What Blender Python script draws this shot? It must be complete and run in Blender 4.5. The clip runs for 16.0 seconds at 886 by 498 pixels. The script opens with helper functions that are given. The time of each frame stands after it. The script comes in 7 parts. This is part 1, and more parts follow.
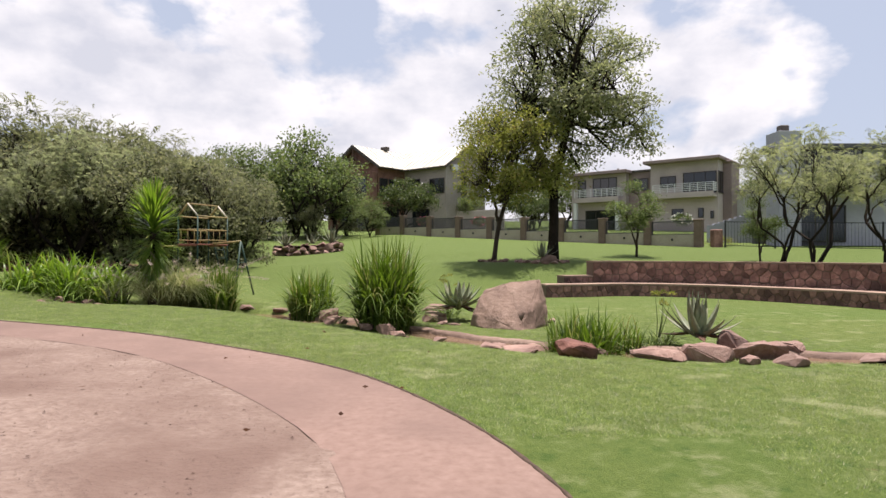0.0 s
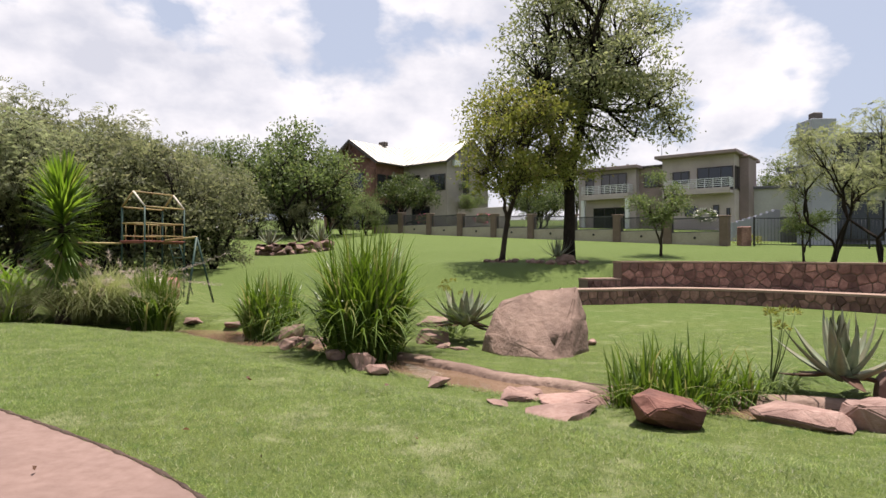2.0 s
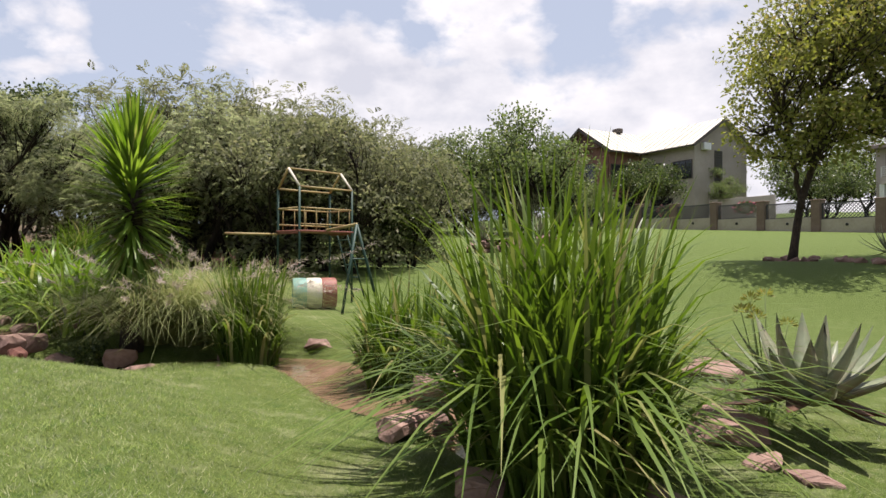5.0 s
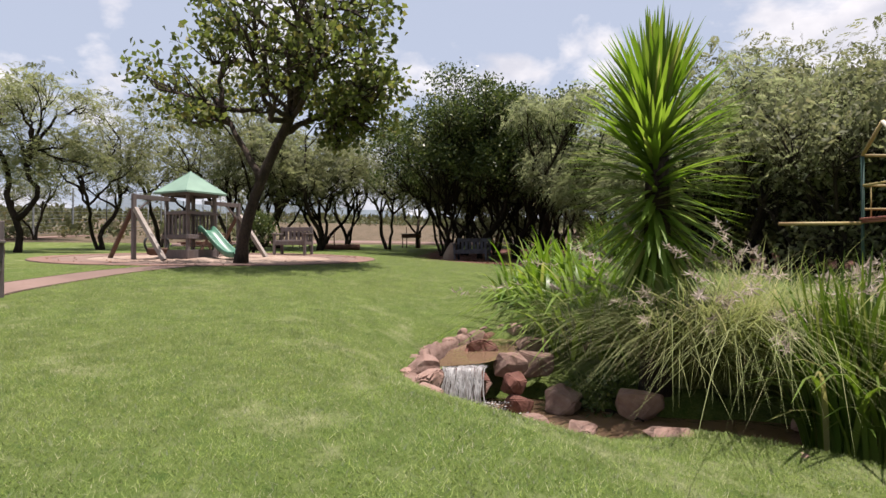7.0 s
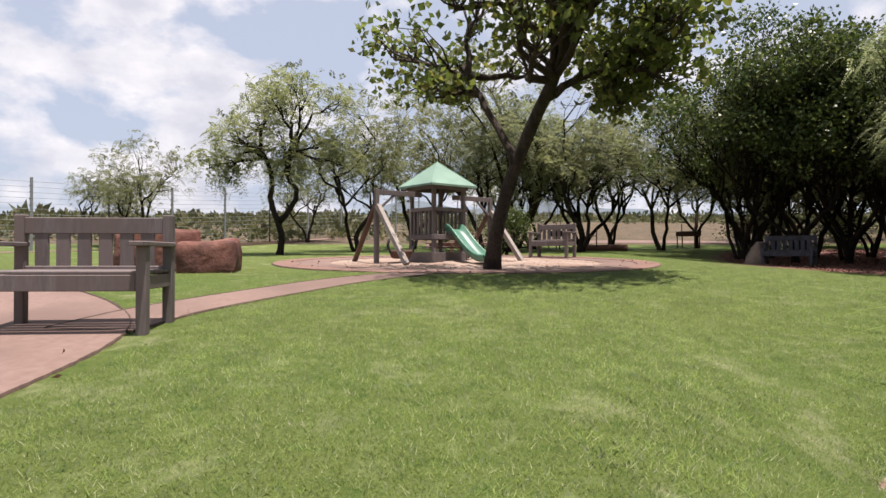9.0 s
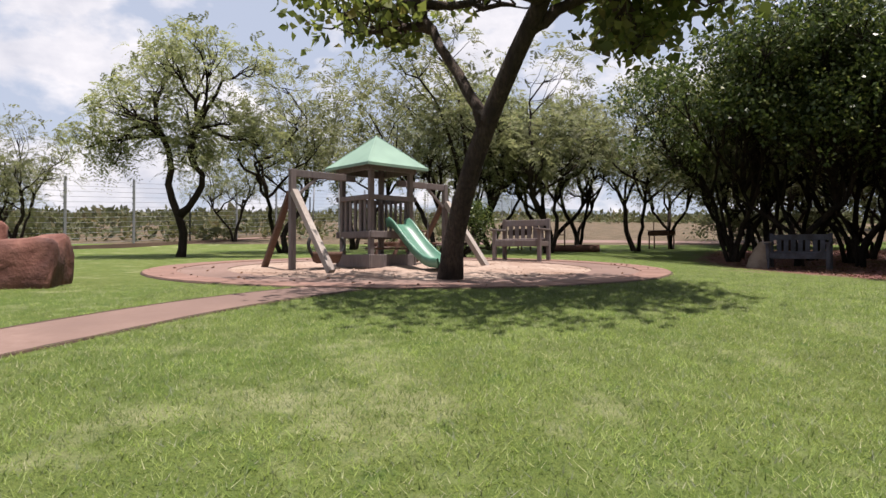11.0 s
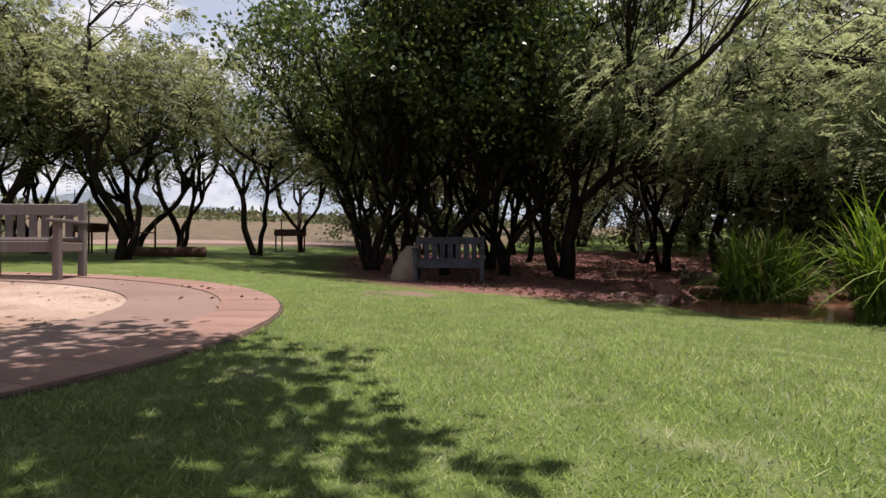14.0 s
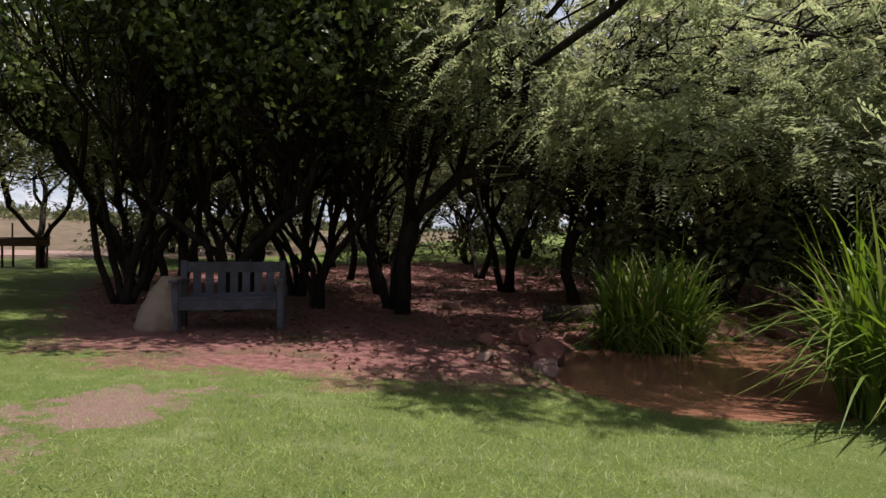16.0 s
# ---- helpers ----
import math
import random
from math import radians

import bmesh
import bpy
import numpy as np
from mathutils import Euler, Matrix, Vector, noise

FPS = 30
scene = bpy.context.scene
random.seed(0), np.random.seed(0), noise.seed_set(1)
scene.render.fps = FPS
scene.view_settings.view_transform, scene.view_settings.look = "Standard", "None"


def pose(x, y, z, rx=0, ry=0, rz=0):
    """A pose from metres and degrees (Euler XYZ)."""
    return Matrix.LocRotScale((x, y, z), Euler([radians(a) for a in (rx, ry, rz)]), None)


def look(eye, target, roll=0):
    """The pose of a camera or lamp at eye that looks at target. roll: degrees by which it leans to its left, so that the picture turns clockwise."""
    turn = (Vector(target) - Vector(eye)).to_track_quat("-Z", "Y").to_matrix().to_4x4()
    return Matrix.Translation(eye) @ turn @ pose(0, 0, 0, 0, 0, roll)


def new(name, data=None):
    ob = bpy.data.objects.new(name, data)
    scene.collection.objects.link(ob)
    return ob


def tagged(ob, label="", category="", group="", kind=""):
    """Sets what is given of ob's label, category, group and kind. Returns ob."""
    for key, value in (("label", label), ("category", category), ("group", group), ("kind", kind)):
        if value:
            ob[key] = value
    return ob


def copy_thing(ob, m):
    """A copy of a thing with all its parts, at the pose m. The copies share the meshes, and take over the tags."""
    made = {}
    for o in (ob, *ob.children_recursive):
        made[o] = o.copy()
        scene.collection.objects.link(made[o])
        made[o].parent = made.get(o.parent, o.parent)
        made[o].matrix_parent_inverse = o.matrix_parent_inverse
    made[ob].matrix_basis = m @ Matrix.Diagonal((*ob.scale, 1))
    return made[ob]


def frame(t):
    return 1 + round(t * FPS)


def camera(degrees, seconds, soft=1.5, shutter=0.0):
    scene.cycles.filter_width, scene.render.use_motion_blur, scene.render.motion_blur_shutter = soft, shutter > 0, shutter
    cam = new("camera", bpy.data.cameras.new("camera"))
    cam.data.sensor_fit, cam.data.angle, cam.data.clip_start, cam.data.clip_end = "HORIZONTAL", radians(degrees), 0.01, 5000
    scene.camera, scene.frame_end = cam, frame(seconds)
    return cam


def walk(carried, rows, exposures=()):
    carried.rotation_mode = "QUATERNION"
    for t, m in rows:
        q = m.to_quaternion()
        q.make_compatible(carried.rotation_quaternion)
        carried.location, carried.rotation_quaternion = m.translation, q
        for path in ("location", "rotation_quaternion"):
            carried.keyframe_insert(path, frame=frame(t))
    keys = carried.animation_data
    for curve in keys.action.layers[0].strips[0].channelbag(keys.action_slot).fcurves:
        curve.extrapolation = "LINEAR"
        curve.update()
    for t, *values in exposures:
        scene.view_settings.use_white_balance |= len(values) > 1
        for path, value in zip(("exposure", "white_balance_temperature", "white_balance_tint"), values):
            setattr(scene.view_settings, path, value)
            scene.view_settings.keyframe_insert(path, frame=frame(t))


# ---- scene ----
cam = camera(70.9, 16.0)
PITCH, ROLL = 0.47, -0.06
PATH = [
    (0, 0.000, -0.000, 1.300, 0.00),
    (0.5, -0.018, 0.666, 1.292, 0.02),
    (1, -0.023, 1.370, 1.286, 0.04),
    (1.5, -0.028, 2.170, 1.282, 0.05),
    (2, -0.004, 2.999, 1.275, 0.08),
    (2.5, -0.012, 3.895, 1.262, 0.11),
    (3, -0.020, 4.708, 1.229, 0.09),
    (3.2, -0.064, 5.030, 1.229, 0.10),
    (3.7, -0.089, 5.816, 1.206, 2.06),
    (4.25, -0.135, 6.611, 1.182, 8.09),
    (4.8, -0.283, 7.315, 1.161, 17.08),
    (5.3, -0.575, 7.857, 1.147, 26.90),
    (5.5, -0.698, 8.022, 1.142, 29.58),
    (6, -1.120, 8.543, 1.131, 41.34),
    (6.5, -1.699, 8.978, 1.122, 54.61),
    (7, -2.261, 9.290, 1.129, 67.08),
    (7.5, -2.968, 9.432, 1.134, 80.35),
    (8, -3.693, 9.495, 1.150, 87.39),
    (8.2, -4.031, 9.514, 1.153, 87.82),
    (8.7, -4.700, 9.548, 1.170, 89.15),
    (9.25, -5.440, 9.580, 1.184, 90.00),
    (9.8, -6.180, 9.606, 1.197, 89.70),
    (10.3, -6.850, 9.636, 1.206, 88.60),
    (10.5, -7.116, 9.650, 1.209, 88.15),
    (11, -7.775, 9.715, 1.220, 85.27),
    (11.5, -8.454, 9.860, 1.220, 78.32),
    (12, -9.116, 10.102, 1.213, 69.45),
    (12.5, -9.764, 10.423, 1.220, 63.67),
    (13, -10.306, 10.735, 1.234, 59.67),
    (13.5, -10.830, 11.122, 1.290, 56.07),
    (14, -11.327, 11.547, 1.338, 52.88),
    (14.5, -11.836, 11.985, 1.407, 48.88),
    (15, -12.325, 12.417, 1.495, 47.40),
    (15.5, -12.779, 12.901, 1.600, 43.87),
    (16, -13.161, 13.400, 1.668, 36.62),
]
walk(cam, [(t, pose(x, y, z, 90 + PITCH, ROLL, yaw)) for t, x, y, z, yaw in PATH], [(0, 0.95, 6500, 17), (15, 0.93, 6500, 17), (16, 0.90, 6500, 17)])

# ---- light and sky ----
SUN_FROM = Vector((0.12, 0.11, 1.0)).normalized()
sun = new("sun", bpy.data.lights.new("sun", "SUN"))
sun.data.energy, sun.data.angle, sun.data.color = 5.0, radians(0.6), (1.0, 0.95, 0.88)
sun.matrix_world = look((12, 11, 100), (0, 0, 0))
world = bpy.data.worlds.new("sky")
scene.world = world
world.use_nodes = True
wn, wl = world.node_tree.nodes, world.node_tree.links
wn.clear()


def wnode(kind, **kw):
    n = wn.new(kind)
    for k, v in kw.items():
        n.inputs[k].default_value = v
    return n


sky = wn.new("ShaderNodeTexSky")
sky.sky_type, sky.sun_disc = "NISHITA", False
sky.sun_elevation = math.asin(SUN_FROM.z)
sky.sun_rotation = math.atan2(SUN_FROM.x, SUN_FROM.y)
sky.air_density, sky.dust_density, sky.ozone_density = 1.0, 1.6, 1.0
coord = wn.new("ShaderNodeTexCoord")
sep = wn.new("ShaderNodeSeparateXYZ")
wl.new(coord.outputs["Generated"], sep.inputs[0])
# cumulus: noise over the sky's dome, flattened near the horizon
lift = wn.new("ShaderNodeVectorMath")
lift.operation = "MULTIPLY"
lift.inputs[1].default_value = (1.0, 1.0, 1.7)
wl.new(coord.outputs["Generated"], lift.inputs[0])
puff = wnode("ShaderNodeTexNoise", Scale=4.3, Detail=10.0, Roughness=0.52, Distortion=0.15)
puff.noise_dimensions = "4D"
puff.inputs["W"].default_value = 3.4
wl.new(lift.outputs[0], puff.inputs["Vector"])
def toward(way, low, high, gain):
    """More cloud round a quarter of the sky."""
    d = wn.new("ShaderNodeVectorMath")
    d.operation = "DOT_PRODUCT"
    d.inputs[1].default_value = Vector(way).normalized()
    wl.new(coord.outputs["Generated"], d.inputs[0])
    r = wn.new("ShaderNodeMapRange")
    r.interpolation_type = "SMOOTHSTEP"
    r.inputs["From Min"].default_value, r.inputs["From Max"].default_value = low, high
    r.inputs["To Max"].default_value = gain
    wl.new(d.outputs["Value"], r.inputs["Value"])
    return r.outputs[0]


def added(a, b):
    n = wn.new("ShaderNodeMath")
    wl.new(a, n.inputs[0])
    wl.new(b, n.inputs[1])
    return n.outputs[0]


amount = added(added(puff.outputs["Fac"], toward((-0.05, 1, 0.22), 0.74, 0.97, 0.13)), toward((-1, -0.55, 0.22), 0.78, 1.0, 0.06))
cover = wn.new("ShaderNodeValToRGB")
cover.color_ramp.elements[0].position, cover.color_ramp.elements[1].position = 0.53, 0.595
wl.new(amount, cover.inputs[0])
inner = wnode("ShaderNodeTexNoise", Scale=7.5, Detail=6.0, Roughness=0.55)
wl.new(lift.outputs[0], inner.inputs["Vector"])
tone = wn.new("ShaderNodeValToRGB")
tone.color_ramp.elements[0].position, tone.color_ramp.elements[1].position = 0.35, 0.62
tone.color_ramp.elements[0].color = (6.5, 6.8, 7.4, 1)
tone.color_ramp.elements[1].color = (9.5, 9.5, 9.5, 1)
wl.new(inner.outputs["Fac"], tone.inputs[0])
haze = wn.new("ShaderNodeMixRGB")
haze.inputs["Color2"].default_value = (5.9, 6.7, 7.9, 1)
haze.inputs["Fac"].default_value = 0.75
wl.new(sky.outputs[0], haze.inputs["Color1"])
mixed = wn.new("ShaderNodeMixRGB")
wl.new(cover.outputs[0], mixed.inputs["Fac"])
wl.new(haze.outputs[0], mixed.inputs["Color1"])
wl.new(tone.outputs[0], mixed.inputs["Color2"])
back = wnode("ShaderNodeBackground", Strength=0.056)
wl.new(mixed.outputs[0], back.inputs[0])
wl.new(back.outputs[0], wn.new("ShaderNodeOutputWorld").inputs[0])


# ---- materials ----
def shader(name):
    m = bpy.data.materials.new(name)
    m.use_nodes = True
    n = m.node_tree.nodes
    return m, n, m.node_tree.links, n["Principled BSDF"]


def mix_rgb(n, l, fac, a, b, mode="MIX"):
    x = n.new("ShaderNodeMixRGB")
    x.blend_type = mode
    for sock, v in (("Fac", fac), ("Color1", a), ("Color2", b)):
        if isinstance(v, bpy.types.NodeSocket):
            l.new(v, x.inputs[sock])
        elif isinstance(v, tuple):
            x.inputs[sock].default_value = (*v, 1)
        else:
            x.inputs[sock].default_value = v
    return x.outputs[0]


def ramp(n, l, src, a, b):
    r = n.new("ShaderNodeMapRange")
    r.inputs["From Min"].default_value, r.inputs["From Max"].default_value = a, b
    l.new(src, r.inputs["Value"])
    return r.outputs[0]


def noise_tex(n, l, vec, scale, detail=4.0, rough=0.55):
    t = n.new("ShaderNodeTexNoise")
    t.inputs["Scale"].default_value, t.inputs["Detail"].default_value, t.inputs["Roughness"].default_value = scale, detail, rough
    l.new(vec, t.inputs["Vector"])
    return t.outputs["Fac"]


def mat(name, a, b, c=None, big=1.5, fine=25.0, rough=0.85, bump=0.25, dist=0.01, metal=0.0, rnd=0.0, stretch=(1, 1, 1), spec=0.35, island=False):
    """A surface of two tones a and b in fine grain, with c in large stains."""
    m, n, l, p = shader(name)
    tc = n.new("ShaderNodeTexCoord")
    mp = n.new("ShaderNodeMapping")
    mp.inputs["Scale"].default_value = stretch
    l.new(tc.outputs["Object"], mp.inputs[0])
    v = mp.outputs[0]
    f = noise_tex(n, l, v, fine, 5.0, 0.62)
    g = noise_tex(n, l, v, big, 4.0, 0.55)
    col = mix_rgb(n, l, ramp(n, l, f, 0.32, 0.68), a, b)
    if c:
        col = mix_rgb(n, l, ramp(n, l, g, 0.42, 0.66), col, c)
    if rnd:
        h = n.new("ShaderNodeHueSaturation")
        src = n.new("ShaderNodeNewGeometry").outputs["Random Per Island"] if island else n.new("ShaderNodeObjectInfo").outputs["Random"]
        r = n.new("ShaderNodeMapRange")
        r.inputs["To Min"].default_value, r.inputs["To Max"].default_value = 1 - rnd, 1 + rnd
        l.new(src, r.inputs["Value"])
        l.new(r.outputs[0], h.inputs["Value"])
        l.new(col, h.inputs["Color"])
        col = h.outputs[0]
    l.new(col, p.inputs["Base Color"])
    p.inputs["Roughness"].default_value, p.inputs["Metallic"].default_value = rough, metal
    p.inputs["Specular IOR Level"].default_value = spec
    if bump:
        bn = n.new("ShaderNodeBump")
        bn.inputs["Strength"].default_value, bn.inputs["Distance"].default_value = bump, dist
        s = n.new("ShaderNodeMath")
        s.operation = "ADD"
        l.new(f, s.inputs[0])
        l.new(g, s.inputs[1])
        l.new(s.outputs[0], bn.inputs["Height"])
        l.new(bn.outputs[0], p.inputs["Normal"])
    return m


def leaf_mat(name, a, b, dry=None, gloss=0.6, through_light=0.35, spread=0.25, patch=0.9, upward=0.0):
    """Leaves: colour by leaf, part of the light passes through."""
    m, n, l, p = shader(name)
    geo = n.new("ShaderNodeNewGeometry").outputs["Random Per Island"]
    col = mix_rgb(n, l, geo, a, b)
    tc = n.new("ShaderNodeTexCoord")
    g = noise_tex(n, l, tc.outputs["Object"], patch, 4.0)
    h = n.new("ShaderNodeHueSaturation")
    r = n.new("ShaderNodeMapRange")
    r.inputs["From Min"].default_value, r.inputs["From Max"].default_value = 0.3, 0.7
    r.inputs["To Min"].default_value, r.inputs["To Max"].default_value = 1 - spread, 1 + spread
    l.new(g, r.inputs["Value"])
    l.new(r.outputs[0], h.inputs["Value"])
    l.new(col, h.inputs["Color"])
    col = h.outputs[0]
    if dry:
        col = mix_rgb(n, l, ramp(n, l, geo, 0.86, 0.98), col, dry)
    l.new(col, p.inputs["Base Color"])
    p.inputs["Roughness"].default_value = gloss
    p.inputs["Specular IOR Level"].default_value = 0.3
    t = n.new("ShaderNodeBsdfTranslucent")
    if upward:
        # soft blades catch the light from above like the sward they stand in
        nm = n.new("ShaderNodeMix")
        nm.data_type = "VECTOR"
        nm.inputs["Factor"].default_value = upward
        l.new(n.new("ShaderNodeNewGeometry").outputs["Normal"], nm.inputs[4])
        nm.inputs[5].default_value = (0.0, 0.0, 1.0)
        l.new(nm.outputs[1], p.inputs["Normal"])
    hv = n.new("ShaderNodeHueSaturation")
    hv.inputs["Saturation"].default_value, hv.inputs["Value"].default_value = 1.15, 1.3
    l.new(col, hv.inputs["Color"])
    l.new(hv.outputs[0], t.inputs["Color"])
    mx = n.new("ShaderNodeMixShader")
    mx.inputs[0].default_value = through_light
    l.new(p.outputs[0], mx.inputs[1])
    l.new(t.outputs[0], mx.inputs[2])
    l.new(mx.outputs[0], n["Material Output"].inputs[0])
    return m


M = {}
M["path"] = mat("red_cement", (0.150, 0.095, 0.075), (0.196, 0.130, 0.106), (0.128, 0.082, 0.066), big=0.7, fine=16, bump=0.3, rough=0.9)
M["paver"] = mat("red_paver", (0.160, 0.090, 0.068), (0.205, 0.122, 0.096), (0.140, 0.080, 0.062), big=1.2, fine=12, bump=0.25, rough=0.9, rnd=0.10)
def pale_soil():
    """Dry cream sand takes over from the brown earth towards the west."""
    m = mat("bare_soil", (0.150, 0.102, 0.080), (0.240, 0.178, 0.145), (0.128, 0.082, 0.064), big=0.9, fine=22, bump=0.9, dist=0.03, rough=0.95)
    n, l = m.node_tree.nodes, m.node_tree.links
    p = n["Principled BSDF"]
    old = p.inputs["Base Color"].links[0].from_socket
    tc = n.new("ShaderNodeTexCoord").outputs["Object"]
    sx = n.new("ShaderNodeSeparateXYZ")
    l.new(tc, sx.inputs[0])
    wob = n.new("ShaderNodeMath")
    wob.operation = "MULTIPLY_ADD"
    wob.inputs[1].default_value = 5.0
    l.new(noise_tex(n, l, tc, 0.8, 5), wob.inputs[0])
    l.new(sx.outputs[0], wob.inputs[2])
    pale = mix_rgb(n, l, ramp(n, l, noise_tex(n, l, tc, 14, 5), 0.3, 0.7), (0.300, 0.235, 0.185), (0.400, 0.330, 0.270))
    l.new(mix_rgb(n, l, ramp(n, l, wob.outputs[0], -3.0, -6.5), old, pale), p.inputs["Base Color"])
    return m


M["soil"] = pale_soil()
M["sand"] = mat("play_sand", (0.245, 0.173, 0.133), (0.316, 0.245, 0.194), (0.204, 0.133, 0.097), big=1.4, fine=12, bump=0.9, dist=0.04, rough=0.95)
M["edge"] = mat("brown_edge", (0.034, 0.021, 0.014), (0.070, 0.043, 0.027), fine=20, bump=0.6)
M["rock"] = mat("red_sandstone", (0.190, 0.110, 0.085), (0.262, 0.175, 0.142), (0.140, 0.082, 0.066), big=3.0, fine=16, bump=0.8, dist=0.02, rnd=0.22)
M["boulder"] = mat("brown_boulder", (0.174, 0.111, 0.081), (0.240, 0.165, 0.126), (0.132, 0.084, 0.063), big=1.6, fine=11, bump=0.9, dist=0.03)
M["darkrock"] = mat("red_ironstone", (0.105, 0.038, 0.027), (0.185, 0.085, 0.062), (0.065, 0.028, 0.022), big=3.2, fine=9, bump=0.7, dist=0.03)
M["wallstone"] = mat("wall_stone", (0.160, 0.078, 0.064), (0.290, 0.170, 0.135), (0.115, 0.060, 0.050), big=2.5, fine=14, bump=0.9, dist=0.015, rnd=0.5)
M["mortar"] = mat("sandy_mortar", (0.105, 0.072, 0.055), (0.150, 0.108, 0.082), fine=30, bump=0.5)
M["cap"] = mat("wall_cap", (0.240, 0.162, 0.120), (0.312, 0.222, 0.168), (0.198, 0.126, 0.096), fine=14, bump=0.4)
M["bark"] = mat("dark_bark", (0.016, 0.012, 0.010), (0.040, 0.030, 0.023), (0.011, 0.009, 0.008), big=3, fine=22, bump=1.0, dist=0.03, stretch=(1, 1, 0.3), spec=0.08, rough=0.95)
M["barkbrown"] = mat("brown_bark", (0.026, 0.017, 0.012), (0.080, 0.054, 0.038), (0.022, 0.014, 0.010), big=5, fine=34, bump=1.0, dist=0.05, stretch=(1, 1, 0.4))
M["wood"] = mat("grey_weathered_wood", (0.100, 0.082, 0.080), (0.166, 0.140, 0.134), (0.130, 0.100, 0.092), big=3, fine=30, bump=0.35, dist=0.004, stretch=(1, 1, 0.15), rnd=0.15)
# pale tone holds the sunlight painted onto the up-facing frame legs
M["woodsunlit"] = mat("pale_sunlit_wood", (0.245, 0.209, 0.180), (0.338, 0.302, 0.266), (0.202, 0.166, 0.144), big=3, fine=30, bump=0.3, dist=0.004, stretch=(1, 1, 0.15))
M["woodblue"] = mat("slate_grey_painted_wood", (0.045, 0.045, 0.057), (0.072, 0.072, 0.087), (0.036, 0.033, 0.036), big=4, fine=30, bump=0.3, dist=0.003, rnd=0.1)
M["woodbrown"] = mat("brown_wood", (0.078, 0.042, 0.030), (0.126, 0.075, 0.054), big=3, fine=25, bump=0.35, dist=0.004, rnd=0.2)
M["roofgreen"] = mat("sage_green_plastic_sheet", (0.162, 0.252, 0.192), (0.192, 0.288, 0.222), (0.138, 0.216, 0.168), big=2, fine=8, bump=0.08, rough=0.6)
M["slide"] = mat("green_slide_plastic", (0.060, 0.162, 0.108), (0.078, 0.198, 0.132), (0.051, 0.132, 0.090), big=3, fine=20, bump=0.05, rough=0.4, spec=0.5)
M["yellow"] = mat("faded_yellow_paint", (0.252, 0.186, 0.060), (0.312, 0.252, 0.114), (0.216, 0.132, 0.060), fine=25, bump=0.1, rough=0.6)
M["cream"] = mat("cream_paint", (0.418, 0.374, 0.288), (0.475, 0.439, 0.360), fine=25, bump=0.1, rough=0.6)
M["greenpaint"] = mat("dark_green_paint", (0.009, 0.030, 0.021), (0.018, 0.048, 0.033), fine=25, bump=0.1, rough=0.55)
M["redpaint"] = mat("faded_red_paint", (0.180, 0.051, 0.039), (0.240, 0.090, 0.066), fine=20, bump=0.15, rough=0.6)
M["black"] = mat("black_metal", (0.012, 0.012, 0.013), (0.025, 0.025, 0.026), fine=30, bump=0.05, rough=0.5)
M["steel"] = mat("galvanised_steel", (0.20, 0.21, 0.22), (0.30, 0.31, 0.32), fine=40, bump=0.05, rough=0.55, metal=0.4)
M["rust"] = mat("rusty_iron", (0.045, 0.018, 0.012), (0.084, 0.036, 0.024), fine=25, bump=0.3)
M["sack"] = mat("hessian_sack", (0.180, 0.132, 0.099), (0.240, 0.186, 0.144), (0.144, 0.102, 0.078), big=4, fine=60, bump=0.6, dist=0.006)
M["rubber"] = mat("black_rubber", (0.012, 0.012, 0.012), (0.03, 0.03, 0.03), fine=30, bump=0.2, rough=0.7)
M["plaster"] = mat("beige_plaster", (0.43, 0.36, 0.34), (0.48, 0.41, 0.39), (0.39, 0.33, 0.31), big=0.35, fine=6, bump=0.1)
M["plasterwarm"] = mat("warm_grey_plaster", (0.33, 0.285, 0.255), (0.38, 0.33, 0.295), (0.29, 0.25, 0.22), big=0.35, fine=6, bump=0.1)
M["plasterbrown"] = mat("brown_plaster", (0.25, 0.185, 0.175), (0.29, 0.22, 0.21), (0.21, 0.16, 0.15), big=0.4, fine=6, bump=0.1)
M["plastergrey"] = mat("grey_plaster", (0.33, 0.33, 0.37), (0.38, 0.38, 0.42), (0.29, 0.29, 0.33), big=0.35, fine=6, bump=0.1)
M["plasterwhite"] = mat("pale_plaster", (0.360, 0.346, 0.331), (0.410, 0.396, 0.382), (0.317, 0.302, 0.288), big=0.35, fine=6, bump=0.1)
M["plasterdark"] = mat("charcoal_plaster", (0.085, 0.083, 0.092), (0.115, 0.110, 0.122), big=0.35, fine=6, bump=0.1)
M["brick"] = mat("brown_face_brick", (0.16, 0.075, 0.055), (0.23, 0.12, 0.09), (0.13, 0.065, 0.05), big=2, fine=9, bump=0.4)
M["roof"] = mat("pale_roof_sheet", (0.50, 0.475, 0.41), (0.55, 0.53, 0.46), (0.45, 0.42, 0.35), big=0.4, fine=4, bump=0.05, rough=0.5)
M["gutter"] = mat("grey_brown_trim", (0.072, 0.060, 0.054), (0.096, 0.081, 0.072), fine=10, bump=0.1)
M["frame"] = mat("dark_window_frame", (0.03, 0.024, 0.02), (0.05, 0.04, 0.035), fine=20, bump=0.05, rough=0.5)
M["white"] = mat("white_paint", (0.62, 0.62, 0.62), (0.70, 0.70, 0.70), fine=20, bump=0.05, rough=0.5)
M["lattice"] = mat("grey_lattice", (0.051, 0.051, 0.053), (0.078, 0.078, 0.080), fine=20, bump=0.1)
M["post"] = mat("brown_fence_plaster", (0.15, 0.105, 0.082), (0.195, 0.14, 0.11), (0.125, 0.088, 0.068), big=1, fine=10, bump=0.2)
